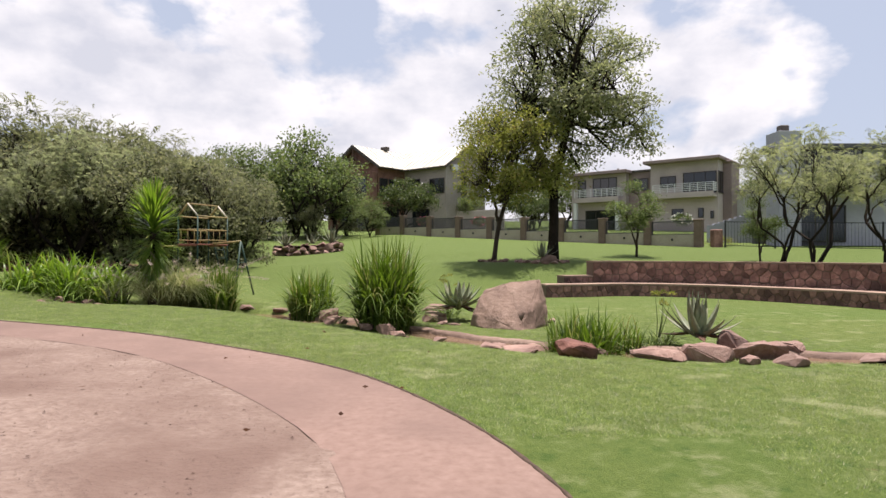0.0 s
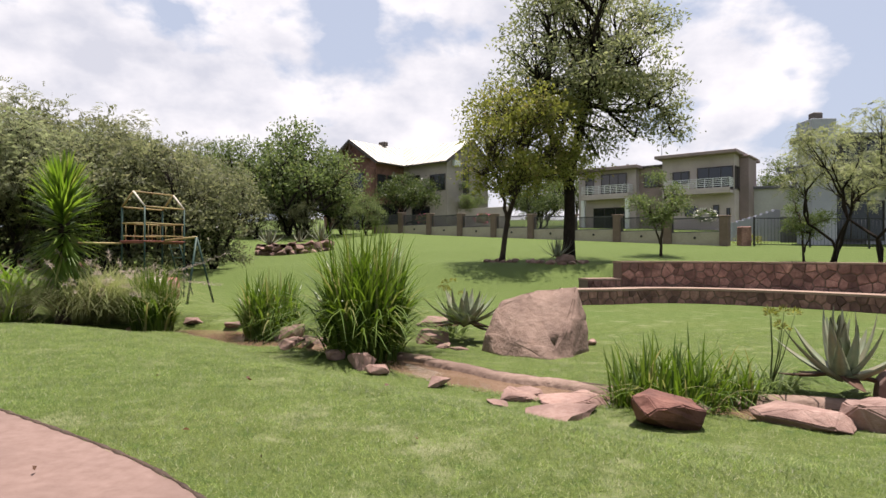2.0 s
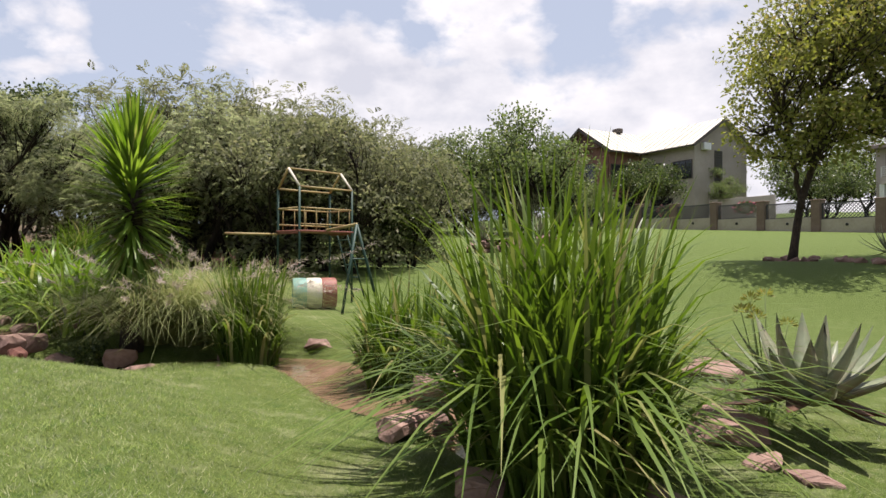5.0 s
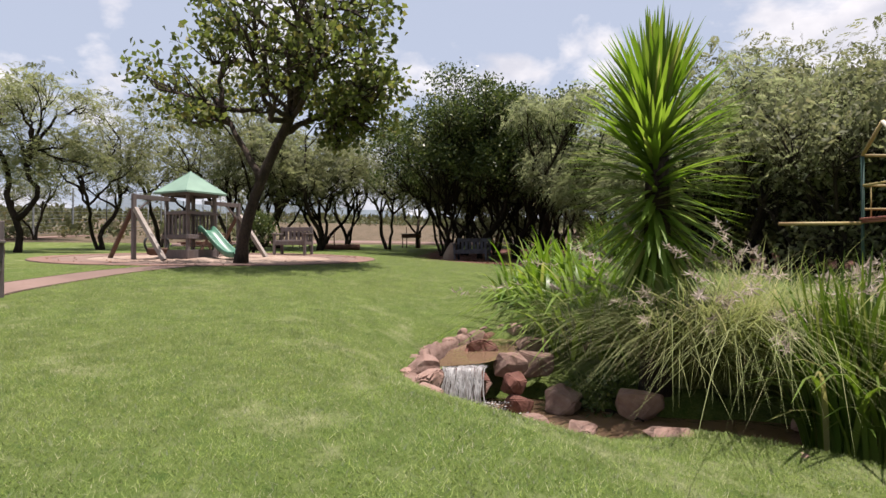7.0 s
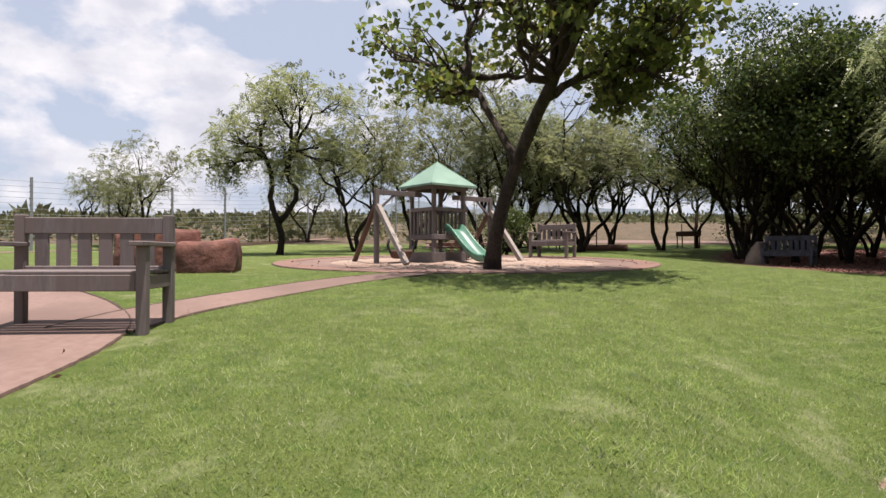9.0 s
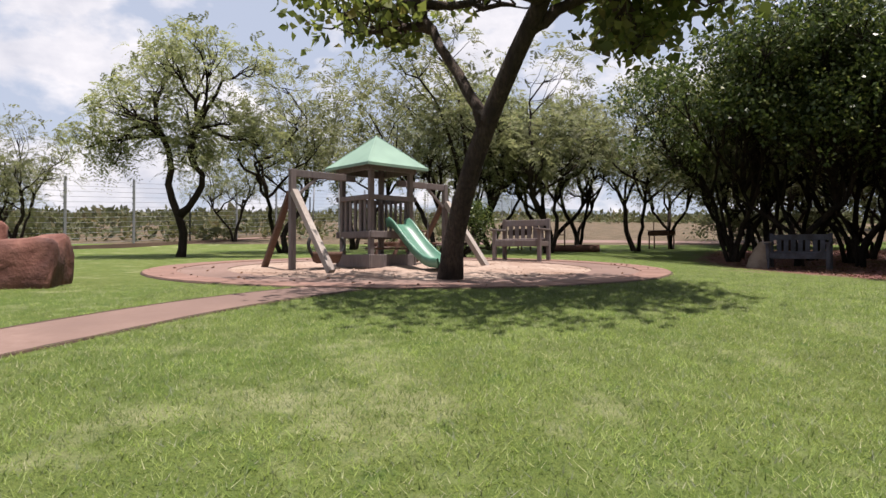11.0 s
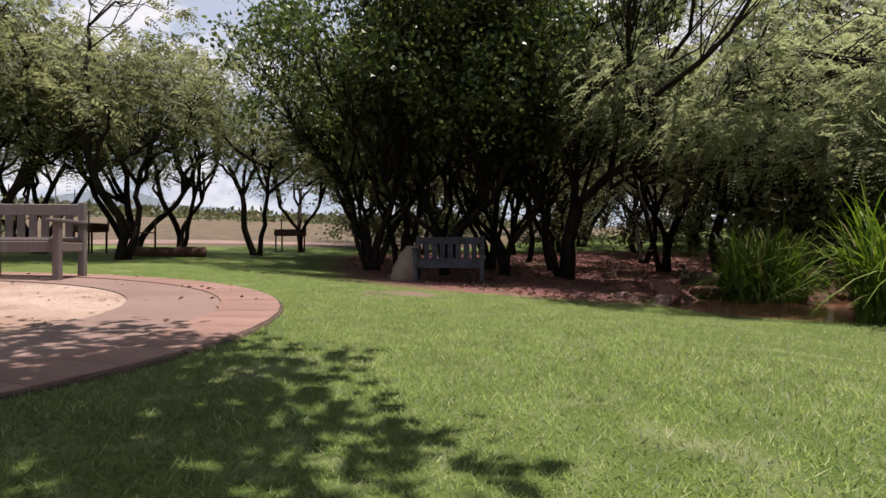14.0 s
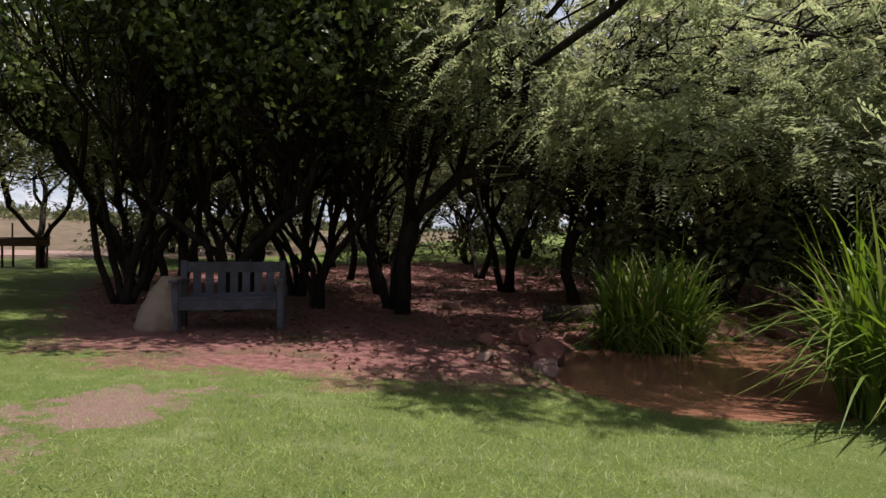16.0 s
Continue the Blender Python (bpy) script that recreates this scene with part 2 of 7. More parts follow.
M["fencewall"] = mat("khaki_fence_plaster", (0.33, 0.29, 0.23), (0.39, 0.345, 0.28), (0.27, 0.235, 0.185), big=0.8, fine=8, bump=0.2)
M["mulch"] = mat("leaf_litter", (0.060, 0.035, 0.025), (0.156, 0.093, 0.069), (0.045, 0.025, 0.019), big=2, fine=22, bump=1.0, dist=0.05)
M["petal"] = mat("flower_petals", (0.55, 0.08, 0.16), (0.65, 0.2, 0.26), fine=20, bump=0)
M["petalwhite"] = mat("white_petals", (0.7, 0.68, 0.62), (0.78, 0.76, 0.7), fine=20, bump=0)
# blue-grey distance haze is painted into the hills' base colour
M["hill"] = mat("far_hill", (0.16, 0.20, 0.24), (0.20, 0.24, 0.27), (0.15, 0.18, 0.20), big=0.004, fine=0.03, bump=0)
# foliage
M["acacia"] = leaf_mat("feathery_leaves", (0.140, 0.160, 0.078), (0.250, 0.265, 0.135), (0.260, 0.250, 0.140), through_light=0.55)
M["weepleaf"] = leaf_mat("feathery_sprays", (0.142, 0.165, 0.084), (0.246, 0.266, 0.148), (0.265, 0.252, 0.155), through_light=0.64, spread=0.15)
M["acaciafar"] = leaf_mat("grey_green_leaves", (0.104, 0.114, 0.056), (0.184, 0.193, 0.102), (0.200, 0.191, 0.108), through_light=0.52)
M["broad"] = leaf_mat("broad_leaves", (0.058, 0.080, 0.024), (0.145, 0.165, 0.052), (0.185, 0.172, 0.056), gloss=0.5, through_light=0.55)
# third tone paints sunlit yellow-green specks onto a few leaves
M["darkleaf"] = leaf_mat("dark_glossy_leaves", (0.026, 0.043, 0.013), (0.100, 0.130, 0.040), (0.185, 0.200, 0.072), gloss=0.36)
M["limeleaf"] = leaf_mat("yellow_green_leaves", (0.140, 0.160, 0.036), (0.250, 0.250, 0.075), (0.270, 0.220, 0.085), through_light=0.5)
M["freshleaf"] = leaf_mat("fresh_green_leaves", (0.082, 0.115, 0.038), (0.155, 0.192, 0.072), (0.185, 0.200, 0.080), through_light=0.45)
M["reed"] = leaf_mat("reed_blades", (0.055, 0.098, 0.016), (0.130, 0.185, 0.036), (0.240, 0.225, 0.095), gloss=0.4, spread=0.2, through_light=0.42)
M["grassplume"] = leaf_mat("fountain_grass", (0.165, 0.190, 0.070), (0.270, 0.285, 0.130), (0.320, 0.285, 0.165), through_light=0.5)
M["plume"] = leaf_mat("mauve_plumes", (0.300, 0.240, 0.205), (0.400, 0.340, 0.290))
M["yucca"] = leaf_mat("yucca_swords", (0.095, 0.165, 0.026), (0.190, 0.265, 0.055), (0.240, 0.255, 0.080), gloss=0.38, through_light=0.45)
M["aloe"] = mat("aloe_flesh", (0.140, 0.168, 0.096), (0.200, 0.222, 0.140), (0.190, 0.165, 0.105), big=4, fine=14, bump=0.1, rough=0.5)
M["dryleaf"] = leaf_mat("dead_leaves", (0.085, 0.043, 0.027), (0.160, 0.092, 0.060))
M["turf"] = leaf_mat("lawn_blades", (0.076, 0.120, 0.020), (0.168, 0.210, 0.056), (0.260, 0.270, 0.140), gloss=0.5, through_light=0.25, spread=0.34, patch=4.5, upward=0.88)
M["bush"] = leaf_mat("veld_scrub", (0.062, 0.071, 0.033), (0.104, 0.104, 0.049), (0.130, 0.111, 0.059))


# middle, turn and half axes of the trodden patch in the lawn
BARE = ((-16.05, 14.75), 118.0, (1.15, 0.66))


def lawn_material():
    m, n, l, p = shader("mown_lawn")
    tc = n.new("ShaderNodeTexCoord").outputs["Object"]
    big = noise_tex(n, l, tc, 0.35, 4)
    mid = noise_tex(n, l, tc, 1.9, 6, 0.65)
    fine = noise_tex(n, l, tc, 85, 4, 0.7)
    col = mix_rgb(n, l, ramp(n, l, fine, 0.3, 0.72), (0.050, 0.076, 0.015), (0.164, 0.196, 0.052))
    col = mix_rgb(n, l, ramp(n, l, big, 0.40, 0.72), col, (0.080, 0.126, 0.025))
    tuft = noise_tex(n, l, tc, 7.0, 6, 0.6)
    col = mix_rgb(n, l, ramp(n, l, tuft, 0.54, 0.74), col, (0.165, 0.198, 0.075))
    col = mix_rgb(n, l, ramp(n, l, tuft, 0.46, 0.28), col, (0.050, 0.092, 0.016))
    col = mix_rgb(n, l, ramp(n, l, mid, 0.55, 0.74), col, (0.265, 0.272, 0.140))
    # darker and greener towards the grove, by y from 11 to 21
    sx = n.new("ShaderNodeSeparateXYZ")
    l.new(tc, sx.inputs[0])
    north_mix = ramp(n, l, sx.outputs[1], 11.0, 21.0)
    col = mix_rgb(n, l, north_mix, col, mix_rgb(n, l, ramp(n, l, fine, 0.3, 0.72), (0.052, 0.084, 0.016), (0.118, 0.154, 0.042)))
    # trodden bare earth before the shaded bench
    place = n.new("ShaderNodeMapping")
    place.vector_type = "TEXTURE"
    place.inputs["Location"].default_value = (*BARE[0], 0)
    place.inputs["Rotation"].default_value = (0, 0, radians(BARE[1]))
    place.inputs["Scale"].default_value = (*BARE[2], 1e4)
    l.new(tc, place.inputs[0])
    dist = n.new("ShaderNodeVectorMath")
    dist.operation = "LENGTH"
    l.new(place.outputs[0], dist.inputs[0])
    ragged = n.new("ShaderNodeMath")
    ragged.operation = "MULTIPLY_ADD"
    ragged.inputs[1].default_value = -2.4
    l.new(noise_tex(n, l, tc, 3.2, 6, 0.7), ragged.inputs[0])
    l.new(dist.outputs["Value"], ragged.inputs[2])
    soil = mix_rgb(n, l, ramp(n, l, fine, 0.3, 0.7), (0.150, 0.090, 0.070), (0.240, 0.165, 0.135))
    col = mix_rgb(n, l, ramp(n, l, ragged.outputs[0], -0.66, -0.86), col, soil)
    # leaf litter and red earth under the grove, with a ragged edge
    earth = n.new("ShaderNodeAttribute")
    earth.attribute_name = "bare_earth"
    edge = n.new("ShaderNodeMath")
    edge.operation = "MULTIPLY_ADD"
    edge.inputs[1].default_value = 3.2
    l.new(noise_tex(n, l, tc, 2.6, 7, 0.7), edge.inputs[0])
    l.new(earth.outputs["Fac"], edge.inputs[2])
    litter_col = mix_rgb(n, l, ramp(n, l, noise_tex(n, l, tc, 15, 5, 0.65), 0.32, 0.68), (0.105, 0.042, 0.038), (0.260, 0.125, 0.112))
    litter_col = mix_rgb(n, l, ramp(n, l, noise_tex(n, l, tc, 1.3, 5), 0.54, 0.72), litter_col, (0.075, 0.070, 0.030))
    col = mix_rgb(n, l, ramp(n, l, edge.outputs[0], 1.15, 1.6), col, litter_col)
    # dry veld takes over beyond the garden's wire fence
    s = n.new("ShaderNodeMath")
    s.operation = "MULTIPLY_ADD"
    s.inputs[1].default_value = -0.5
    l.new(sx.outputs[0], s.inputs[0])
    l.new(sx.outputs[1], s.inputs[2])
    wob = n.new("ShaderNodeMath")
    wob.operation = "MULTIPLY_ADD"
    wob.inputs[1].default_value = 5.0
    l.new(big, wob.inputs[0])
    l.new(s.outputs[0], wob.inputs[2])
    far = n.new("ShaderNodeMath")
    far.operation = "LESS_THAN"
    far.inputs[1].default_value = -29.0
    l.new(sx.outputs[0], far.inputs[0])
    veld = mix_rgb(n, l, ramp(n, l, mid, 0.35, 0.65), (0.062, 0.052, 0.030), (0.135, 0.098, 0.066))
    col = mix_rgb(n, l, far.outputs[0], col, veld)
    l.new(col, p.inputs["Base Color"])
    p.inputs["Roughness"].default_value = 0.9
    p.inputs["Specular IOR Level"].default_value = 0.15
    b = n.new("ShaderNodeBump")
    b.inputs["Strength"].default_value, b.inputs["Distance"].default_value = 0.9, 0.03
    l.new(fine, b.inputs["Height"])
    l.new(b.outputs[0], p.inputs["Normal"])
    return m


def water_material(name, tint, rough, ripple):
    m, n, l, p = shader(name)
    p.inputs["Base Color"].default_value = (*tint, 1)
    p.inputs["Roughness"].default_value = rough
    p.inputs["IOR"].default_value = 1.33
    p.inputs["Specular IOR Level"].default_value = 0.35
    tc = n.new("ShaderNodeTexCoord").outputs["Object"]
    f = noise_tex(n, l, tc, ripple, 3)
    b = n.new("ShaderNodeBump")
    b.inputs["Strength"].default_value, b.inputs["Distance"].default_value = 0.15, 0.02
    l.new(f, b.inputs["Height"])
    l.new(b.outputs[0], p.inputs["Normal"])
    return m


def glass_material():
    m, n, l, p = shader("window_glass")
    p.inputs["Base Color"].default_value = (0.012, 0.014, 0.017, 1)
    p.inputs["Roughness"].default_value = 0.06
    p.inputs["Specular IOR Level"].default_value = 0.7
    return m


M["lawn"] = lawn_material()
M["water"] = water_material("muddy_water", (0.150, 0.096, 0.060), 0.10, 9.0)
M["pondwater"] = water_material("red_muddy_water", (0.190, 0.088, 0.055), 0.10, 7.0)
M["fall"] = mat("falling_water", (0.12, 0.10, 0.09), (0.42, 0.41, 0.40), fine=30, bump=0.4, rough=0.15, stretch=(1, 1, 0.12))
M["glass"] = glass_material()


# ---- building helpers ----
def smooth(a, b, v):
    u = np.clip((v - a) / (b - a), 0, 1)
    return u * u * (3 - 2 * u)


def thing(name, label, category, at=(0, 0, 0), turn=0.0, group="", kind=""):
    """An empty at a thing's base."""
    ob = new(name)
    ob.empty_display_size = 0.2
    ob.matrix_basis = pose(*at, 0, 0, turn)
    return tagged(ob, label, category, group, kind)


def mesh_from(name, verts, faces, smooth_faces=False):
    me = bpy.data.meshes.new(name)
    me.from_pydata(verts, [], faces)
    if smooth_faces:
        me.polygons.foreach_set("use_smooth", [True] * len(me.polygons))
    me.update()
    return me


def bulk(name, verts, size):
    """A mesh of loose faces of `size` corners each, from an array of corners."""
    verts = np.asarray(verts, np.float32).reshape(-1, 3)
    n = len(verts)
    me = bpy.data.meshes.new(name)
    me.vertices.add(n)
    me.vertices.foreach_set("co", verts.ravel())
    me.loops.add(n)
    me.loops.foreach_set("vertex_index", np.arange(n, dtype=np.int32))
    me.polygons.add(n // size)
    me.polygons.foreach_set("loop_start", np.arange(0, n, size, dtype=np.int32))
    me.update(calc_edges=True)
    return me


def strips(name, rows):
    """Blades: an array (blades, steps, 2, 3) of left and right edges."""
    rows = np.asarray(rows, np.float32)
    b, s = rows.shape[:2]
    idx = np.arange(b * s * 2, dtype=np.int32).reshape(b, s, 2)
    quads = np.stack([idx[:, :-1, 0], idx[:, :-1, 1], idx[:, 1:, 1], idx[:, 1:, 0]], -1).reshape(-1, 4)
    me = bpy.data.meshes.new(name)
    me.vertices.add(b * s * 2)
    me.vertices.foreach_set("co", rows.ravel())
    me.loops.add(quads.size)
    me.loops.foreach_set("vertex_index", quads.ravel())
    me.polygons.add(len(quads))
    me.polygons.foreach_set("loop_start", np.arange(0, quads.size, 4, dtype=np.int32))
    me.polygons.foreach_set("use_smooth", np.ones(len(quads), bool))
    me.update(calc_edges=True)
    return me


def part(name, data, material, parent=None, label="", at=None):
    """Links a bmesh or mesh as one object under a thing or part."""
    if isinstance(data, bmesh.types.BMesh):
        me = bpy.data.meshes.new(name)
        data.to_mesh(me)
        data.free()
        data = me
    if material and not data.materials:
        data.materials.append(material)
    ob = new(name, data)
    ob.parent = parent
    if at is not None:
        ob.matrix_basis = at
    if label:
        ob["label"] = label
    return ob


def box(size, at=(0, 0, 0), turn=(0, 0, 0), bevel=0.006, into=None):
    bm = into or bmesh.new()
    made = bmesh.ops.create_cube(bm, size=1.0)["verts"]
    m = pose(*at, *turn) @ Matrix.Diagonal((*size, 1))
    bmesh.ops.transform(bm, matrix=m, verts=made)
    if bevel:
        edges = list({e for v in made for e in v.link_edges})
        bmesh.ops.bevel(bm, geom=edges, offset=bevel, segments=1, affect="EDGES", clamp_overlap=True)
    return bm


def beam(a, b, w, d, bevel=0.006, roll=0.0, into=None):
    """A squared timber from a to b."""
    a, b = Vector(a), Vector(b)
    bm = into or bmesh.new()
    made = bmesh.ops.create_cube(bm, size=1.0)["verts"]
    q = (b - a).to_track_quat("Z", "Y").to_matrix().to_4x4()
    m = Matrix.Translation((a + b) / 2) @ q @ pose(0, 0, 0, 0, 0, roll) @ Matrix.Diagonal((w, d, (b - a).length, 1))
    bmesh.ops.transform(bm, matrix=m, verts=made)
    if bevel:
        edges = list({e for v in made for e in v.link_edges})
        bmesh.ops.bevel(bm, geom=edges, offset=bevel, segments=1, affect="EDGES", clamp_overlap=True)
    return bm


def tube_data(pts, radii, sides=8):
    """Verts and faces of a round limb along pts."""
    pts = [Vector(p) for p in pts]
    verts, faces = [], []
    ref = Vector((0.31, 0.87, 0.37))
    for i, p in enumerate(pts):
        d = (pts[min(i + 1, len(pts) - 1)] - pts[max(i - 1, 0)]).normalized()
        u = d.cross(ref).normalized()
        w = d.cross(u)
        r = radii[i] if not isinstance(radii, (int, float)) else radii
        for k in range(sides):
            a = 2 * math.pi * k / sides
            verts.append(p + (u * math.cos(a) + w * math.sin(a)) * r)
    for i in range(len(pts) - 1):
        for k in range(sides):
            j = (k + 1) % sides
            faces.append((i * sides + k, i * sides + j, (i + 1) * sides + j, (i + 1) * sides + k))
    faces.append(tuple(range(sides))[::-1])
    faces.append(tuple(range((len(pts) - 1) * sides, len(pts) * sides)))
    return verts, faces


def tubes(name, limbs, sides=8):
    verts, faces = [], []
    for pts, radii, *more in limbs:
        v, f = tube_data(pts, radii, more[0] if more else sides)
        o = len(verts)
        verts += v
        faces += [tuple(i + o for i in q) for q in f]
    return mesh_from(name, verts, faces, True)


# ---- the lie of the land ----
WALL = [(3.0, 18.1), (4.2, 18.35), (5.3, 18.75), (6.6, 18.55), (7.9, 17.6), (9.0, 16.3), (9.8, 14.9), (10.4, 13.3), (10.8, 11.5)]


def along(points, n, closed=False):
    """Points evenly spread on a smooth curve through the given ones."""
    p = np.array(points, float)
    out = []
    m = len(p)
    segs = m if closed else m - 1
    for i in range(segs):
        a, b, c, d = (p[(i + k - 1) % m] if closed else p[min(max(i + k - 1, 0), m - 1)] for k in range(4))
        for u in np.linspace(0, 1, 24, endpoint=False):
            out.append(0.5 * (2 * b + (c - a) * u + (2 * a - 5 * b + 4 * c - d) * u**2 + (3 * b - a - 3 * c + d) * u**3))
    out.append(p[0] if closed else p[-1])
    out = np.array(out)
    s = np.r_[0, np.cumsum(np.linalg.norm(np.diff(out, axis=0), axis=1))]
    at = np.linspace(0, s[-1], n)
    return np.stack([np.interp(at, s, out[:, k]) for k in range(p.shape[1])], -1)


SEAT_LINE = along(WALL, 60)
STREAM = along([(-6.4, 11.25), (-6.0, 11.6), (-5.65, 12.0), (-5.25, 12.5), (-4.75, 12.85), (-4.2, 13.0), (-3.7, 12.88), (-3.2, 12.5), (-2.7, 12.12), (-1.7, 11.4), (-1.0, 10.65), (-0.4, 10.0), (0.2, 9.3), (0.75, 8.85), (1.4, 8.45), (2.4, 8.1), (4.0, 7.75), (6.0, 7.3), (9.0, 6.5)], 90)
POND = ((-14.35, 18.75), 1.3)


def stream_y(x):
    return 7.7 + 4.3 * (1 - smooth(-4, 3, x))


def wall_back(x):
    """Where the ground steps up behind the retaining wall, for each x."""
    g = np.gradient(SEAT_LINE, axis=0)
    n = np.stack([-g[:, 1], g[:, 0]], -1) / np.linalg.norm(g, axis=1)[:, None]
    back = SEAT_LINE + n * 0.98
    return np.interp(x, back[:, 0], back[:, 1])


def ground_z(x, y):
    x, y = np.asarray(x, float), np.asarray(y, float)
    z = 0.30 + 0.0335 * np.clip(-x - 1, 0, 60) + 0.217 * smooth(-4, -13, x)
    ys = stream_y(x)
    east = smooth(-5, -2, x)
    z = z - (0.24 + 0.02 * east) * smooth(ys - 1.7 - 0.9 * east, ys - 0.35 - 0.4 * east, y) * smooth(-12, -6.8, x)
    z = z - 0.16 * smooth(13.5, 17.0, y) * smooth(-9.7, -14, x) * smooth(-24.5, -19.5, x)
    z = z - 0.17 * (1 - smooth(0.3, 1.05, np.hypot(x + 6.1, y - 11.55)))
    z = z - 0.14 * (1 - smooth(0.3, 0.6, np.hypot(x + 7.25, (y - 11.75) * 1.25)))
    z = z - 0.15 * (1 - smooth(0.55, 1.35, np.hypot((x + 6.4) / 1.35, y - 11.3)))
    bank = smooth(18.9, 23.3, y)
    step = smooth(0.0, 0.2, y - wall_back(x))
    side = smooth(4.7, 4.95, x)
    z = z + 0.95 * (bank * (1 - side) + step * side) * smooth(-12, -2, x)
    z = z + 0.045 * np.clip(-x - 27, 0, 190)
    z = z + 0.072 * np.clip(y - 24, 0, 90) * smooth(24, 30, y) * smooth(-60, -20, x)
    # the stream bed and the pond
    d = np.min(np.hypot(x[..., None] - STREAM[:, 0], y[..., None] - STREAM[:, 1]), -1)
    d = d / (1 + 0.6 * smooth(-6.0, -5.2, x) * smooth(-1.8, -2.8, x))
    z = z - 0.20 * (1 - smooth(0.16, 0.36, d))
    # the lawn falls to the water's edge there
    z = z - 0.07 * (1 - smooth(0.3, 1.0, d)) * smooth(-6.2, -5.2, x) * smooth(-1.8, -2.8, x)
    dp = np.hypot(x - POND[0][0], (y - POND[0][1]) * 0.75)
    z = z - 0.30 * (1 - smooth(POND[1] - 0.35, POND[1] + 0.15, dp))
    return z


def gz(x, y):
    return float(ground_z(np.array([x]), np.array([y]))[0])


# ---- ground, paths, water ----
def circle(cx, cy, r, n=72, squash=1.0):
    a = np.linspace(0, 2 * math.pi, n, endpoint=False)
    return np.stack([cx + r * np.cos(a), cy + r * np.sin(a) * squash], -1)


# the round place by the first bench, and the round playground
PLAZA_IN = along([(-0.43, 2.67), (-0.3, 1.0), (-1.2, -2.0), (-4.4, -4.2), (-7.8, -3.9), (-10.8, -1.9), (-11.9, 1.2), (-11.55, 3.6), (-10.76, 5.28), (-9.68, 6.3), (-8.3, 6.88), (-6.5, 6.85), (-4.69, 6.6), (-2.84, 5.76), (-1.2, 4.1)], 110, True)[:-1]
PLAZA_OUT = along([(0.55, 2.4), (0.6, 1.0), (-0.5, -2.7), (-4.2, -5.3), (-8.2, -5.1), (-12.2, -2.8), (-13.9, 0.8), (-13.5, 3.1), (-12.66, 4.45), (-11.18, 5.94), (-9.95, 7.05), (-8.8, 7.66), (-7.27, 7.79), (-5.6, 7.7), (-3.86, 7.29), (-2.21, 6.4), (-0.9, 5.4), (0.05, 3.9)], 120, True)[:-1]
PLAY, PLAY_R = (-16.4, 10.0), 3.36
play_rim = circle(*PLAY, PLAY_R, 80)
play_sand = circle(PLAY[0], PLAY[1], 2.42, 72)


def within(px, py, ring):
    hit = np.zeros(len(px), bool)
    for k in range(len(ring)):
        (ax, ay), (bx, by) = ring[k], ring[(k + 1) % len(ring)]
        if ay != by:
            hit ^= ((ay > py) != (by > py)) & (px < (bx - ax) * (py - ay) / (by - ay) + ax)
    return hit


def graded(lo, hi, step, far):
    mid = np.arange(lo, hi + step / 2, step)
    grow = np.array([step * 1.35**k for k in range(1, 60)])
    out = np.cumsum(grow)
    out = out[out < far]
    return np.r_[(lo - out)[::-1], mid, hi + out]


# where leaf litter and bare earth take over from the lawn under the trees
litter = along([(-15.09, 17.04), (-15.66, 16.47), (-16.38, 15.97), (-17.24, 15.61), (-18.38, 15.54), (-20.52, 16.61), (-22.88, 17.76), (-25.38, 20.61), (-25.38, 26.33), (-18.95, 28.48), (-13.23, 26.33), (-12.16, 22.76), (-12.95, 21.04), (-14.38, 20.33), (-15.59, 19.33), (-15.59, 18.04)], 90, True)[:-1]


def build_ground():
    xs, ys = graded(-34, 13, 0.2, 4000), graded(0, 38, 0.2, 4000)
    X, Y = np.meshgrid(xs, ys)
    Z = ground_z(X.ravel(), Y.ravel())
    # bedded lower where paving, soil or sand lie
    Z -= 0.09 * within(X.ravel(), Y.ravel(), (PLAZA_OUT - (-6.5, 1.2)) * 0.965 + (-6.5, 1.2))
    Z -= 0.09 * (np.hypot(X.ravel() - PLAY[0], Y.ravel() - PLAY[1]) < PLAY_R - 0.18)
    verts = np.stack([X.ravel(), Y.ravel(), Z], -1)
    nx, ny = len(xs), len(ys)
    i = np.arange(nx * ny).reshape(ny, nx)
    quads = np.stack([i[:-1, :-1], i[:-1, 1:], i[1:, 1:], i[1:, :-1]], -1).reshape(-1, 4).astype(np.int32)
    me = bpy.data.meshes.new("ground")
    me.vertices.add(len(verts))
    me.vertices.foreach_set("co", verts.ravel())
    me.loops.add(quads.size)
    me.loops.foreach_set("vertex_index", quads.ravel())
    me.polygons.add(len(quads))
    me.polygons.foreach_set("loop_start", np.arange(0, quads.size, 4, dtype=np.int32))
    me.polygons.foreach_set("use_smooth", np.ones(len(quads), bool))
    me.update(calc_edges=True)
    bare = np.full(len(verts), -1.0, np.float32)
    near = (X.ravel() > -32) & (X.ravel() < -8) & (Y.ravel() > 8) & (Y.ravel() < 34)
    p = verts[near, :2]
    rim = along(np.r_[litter, litter[:1]], 400)
    d = np.concatenate([np.min(np.hypot(q[:, None, 0] - rim[:, 0], q[:, None, 1] - rim[:, 1]), 1) for q in np.array_split(p, 30)])
    bare[near] = np.clip(np.where(within(p[:, 0], p[:, 1], litter), d, -d) / 0.8, -1, 1)
    me.attributes.new("bare_earth", "FLOAT", "POINT").data.foreach_set("value", bare)
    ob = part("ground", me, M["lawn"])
    return tagged(ob, "sloping mown green lawn with paler dry patches", "lawn", kind="structure")


build_ground()


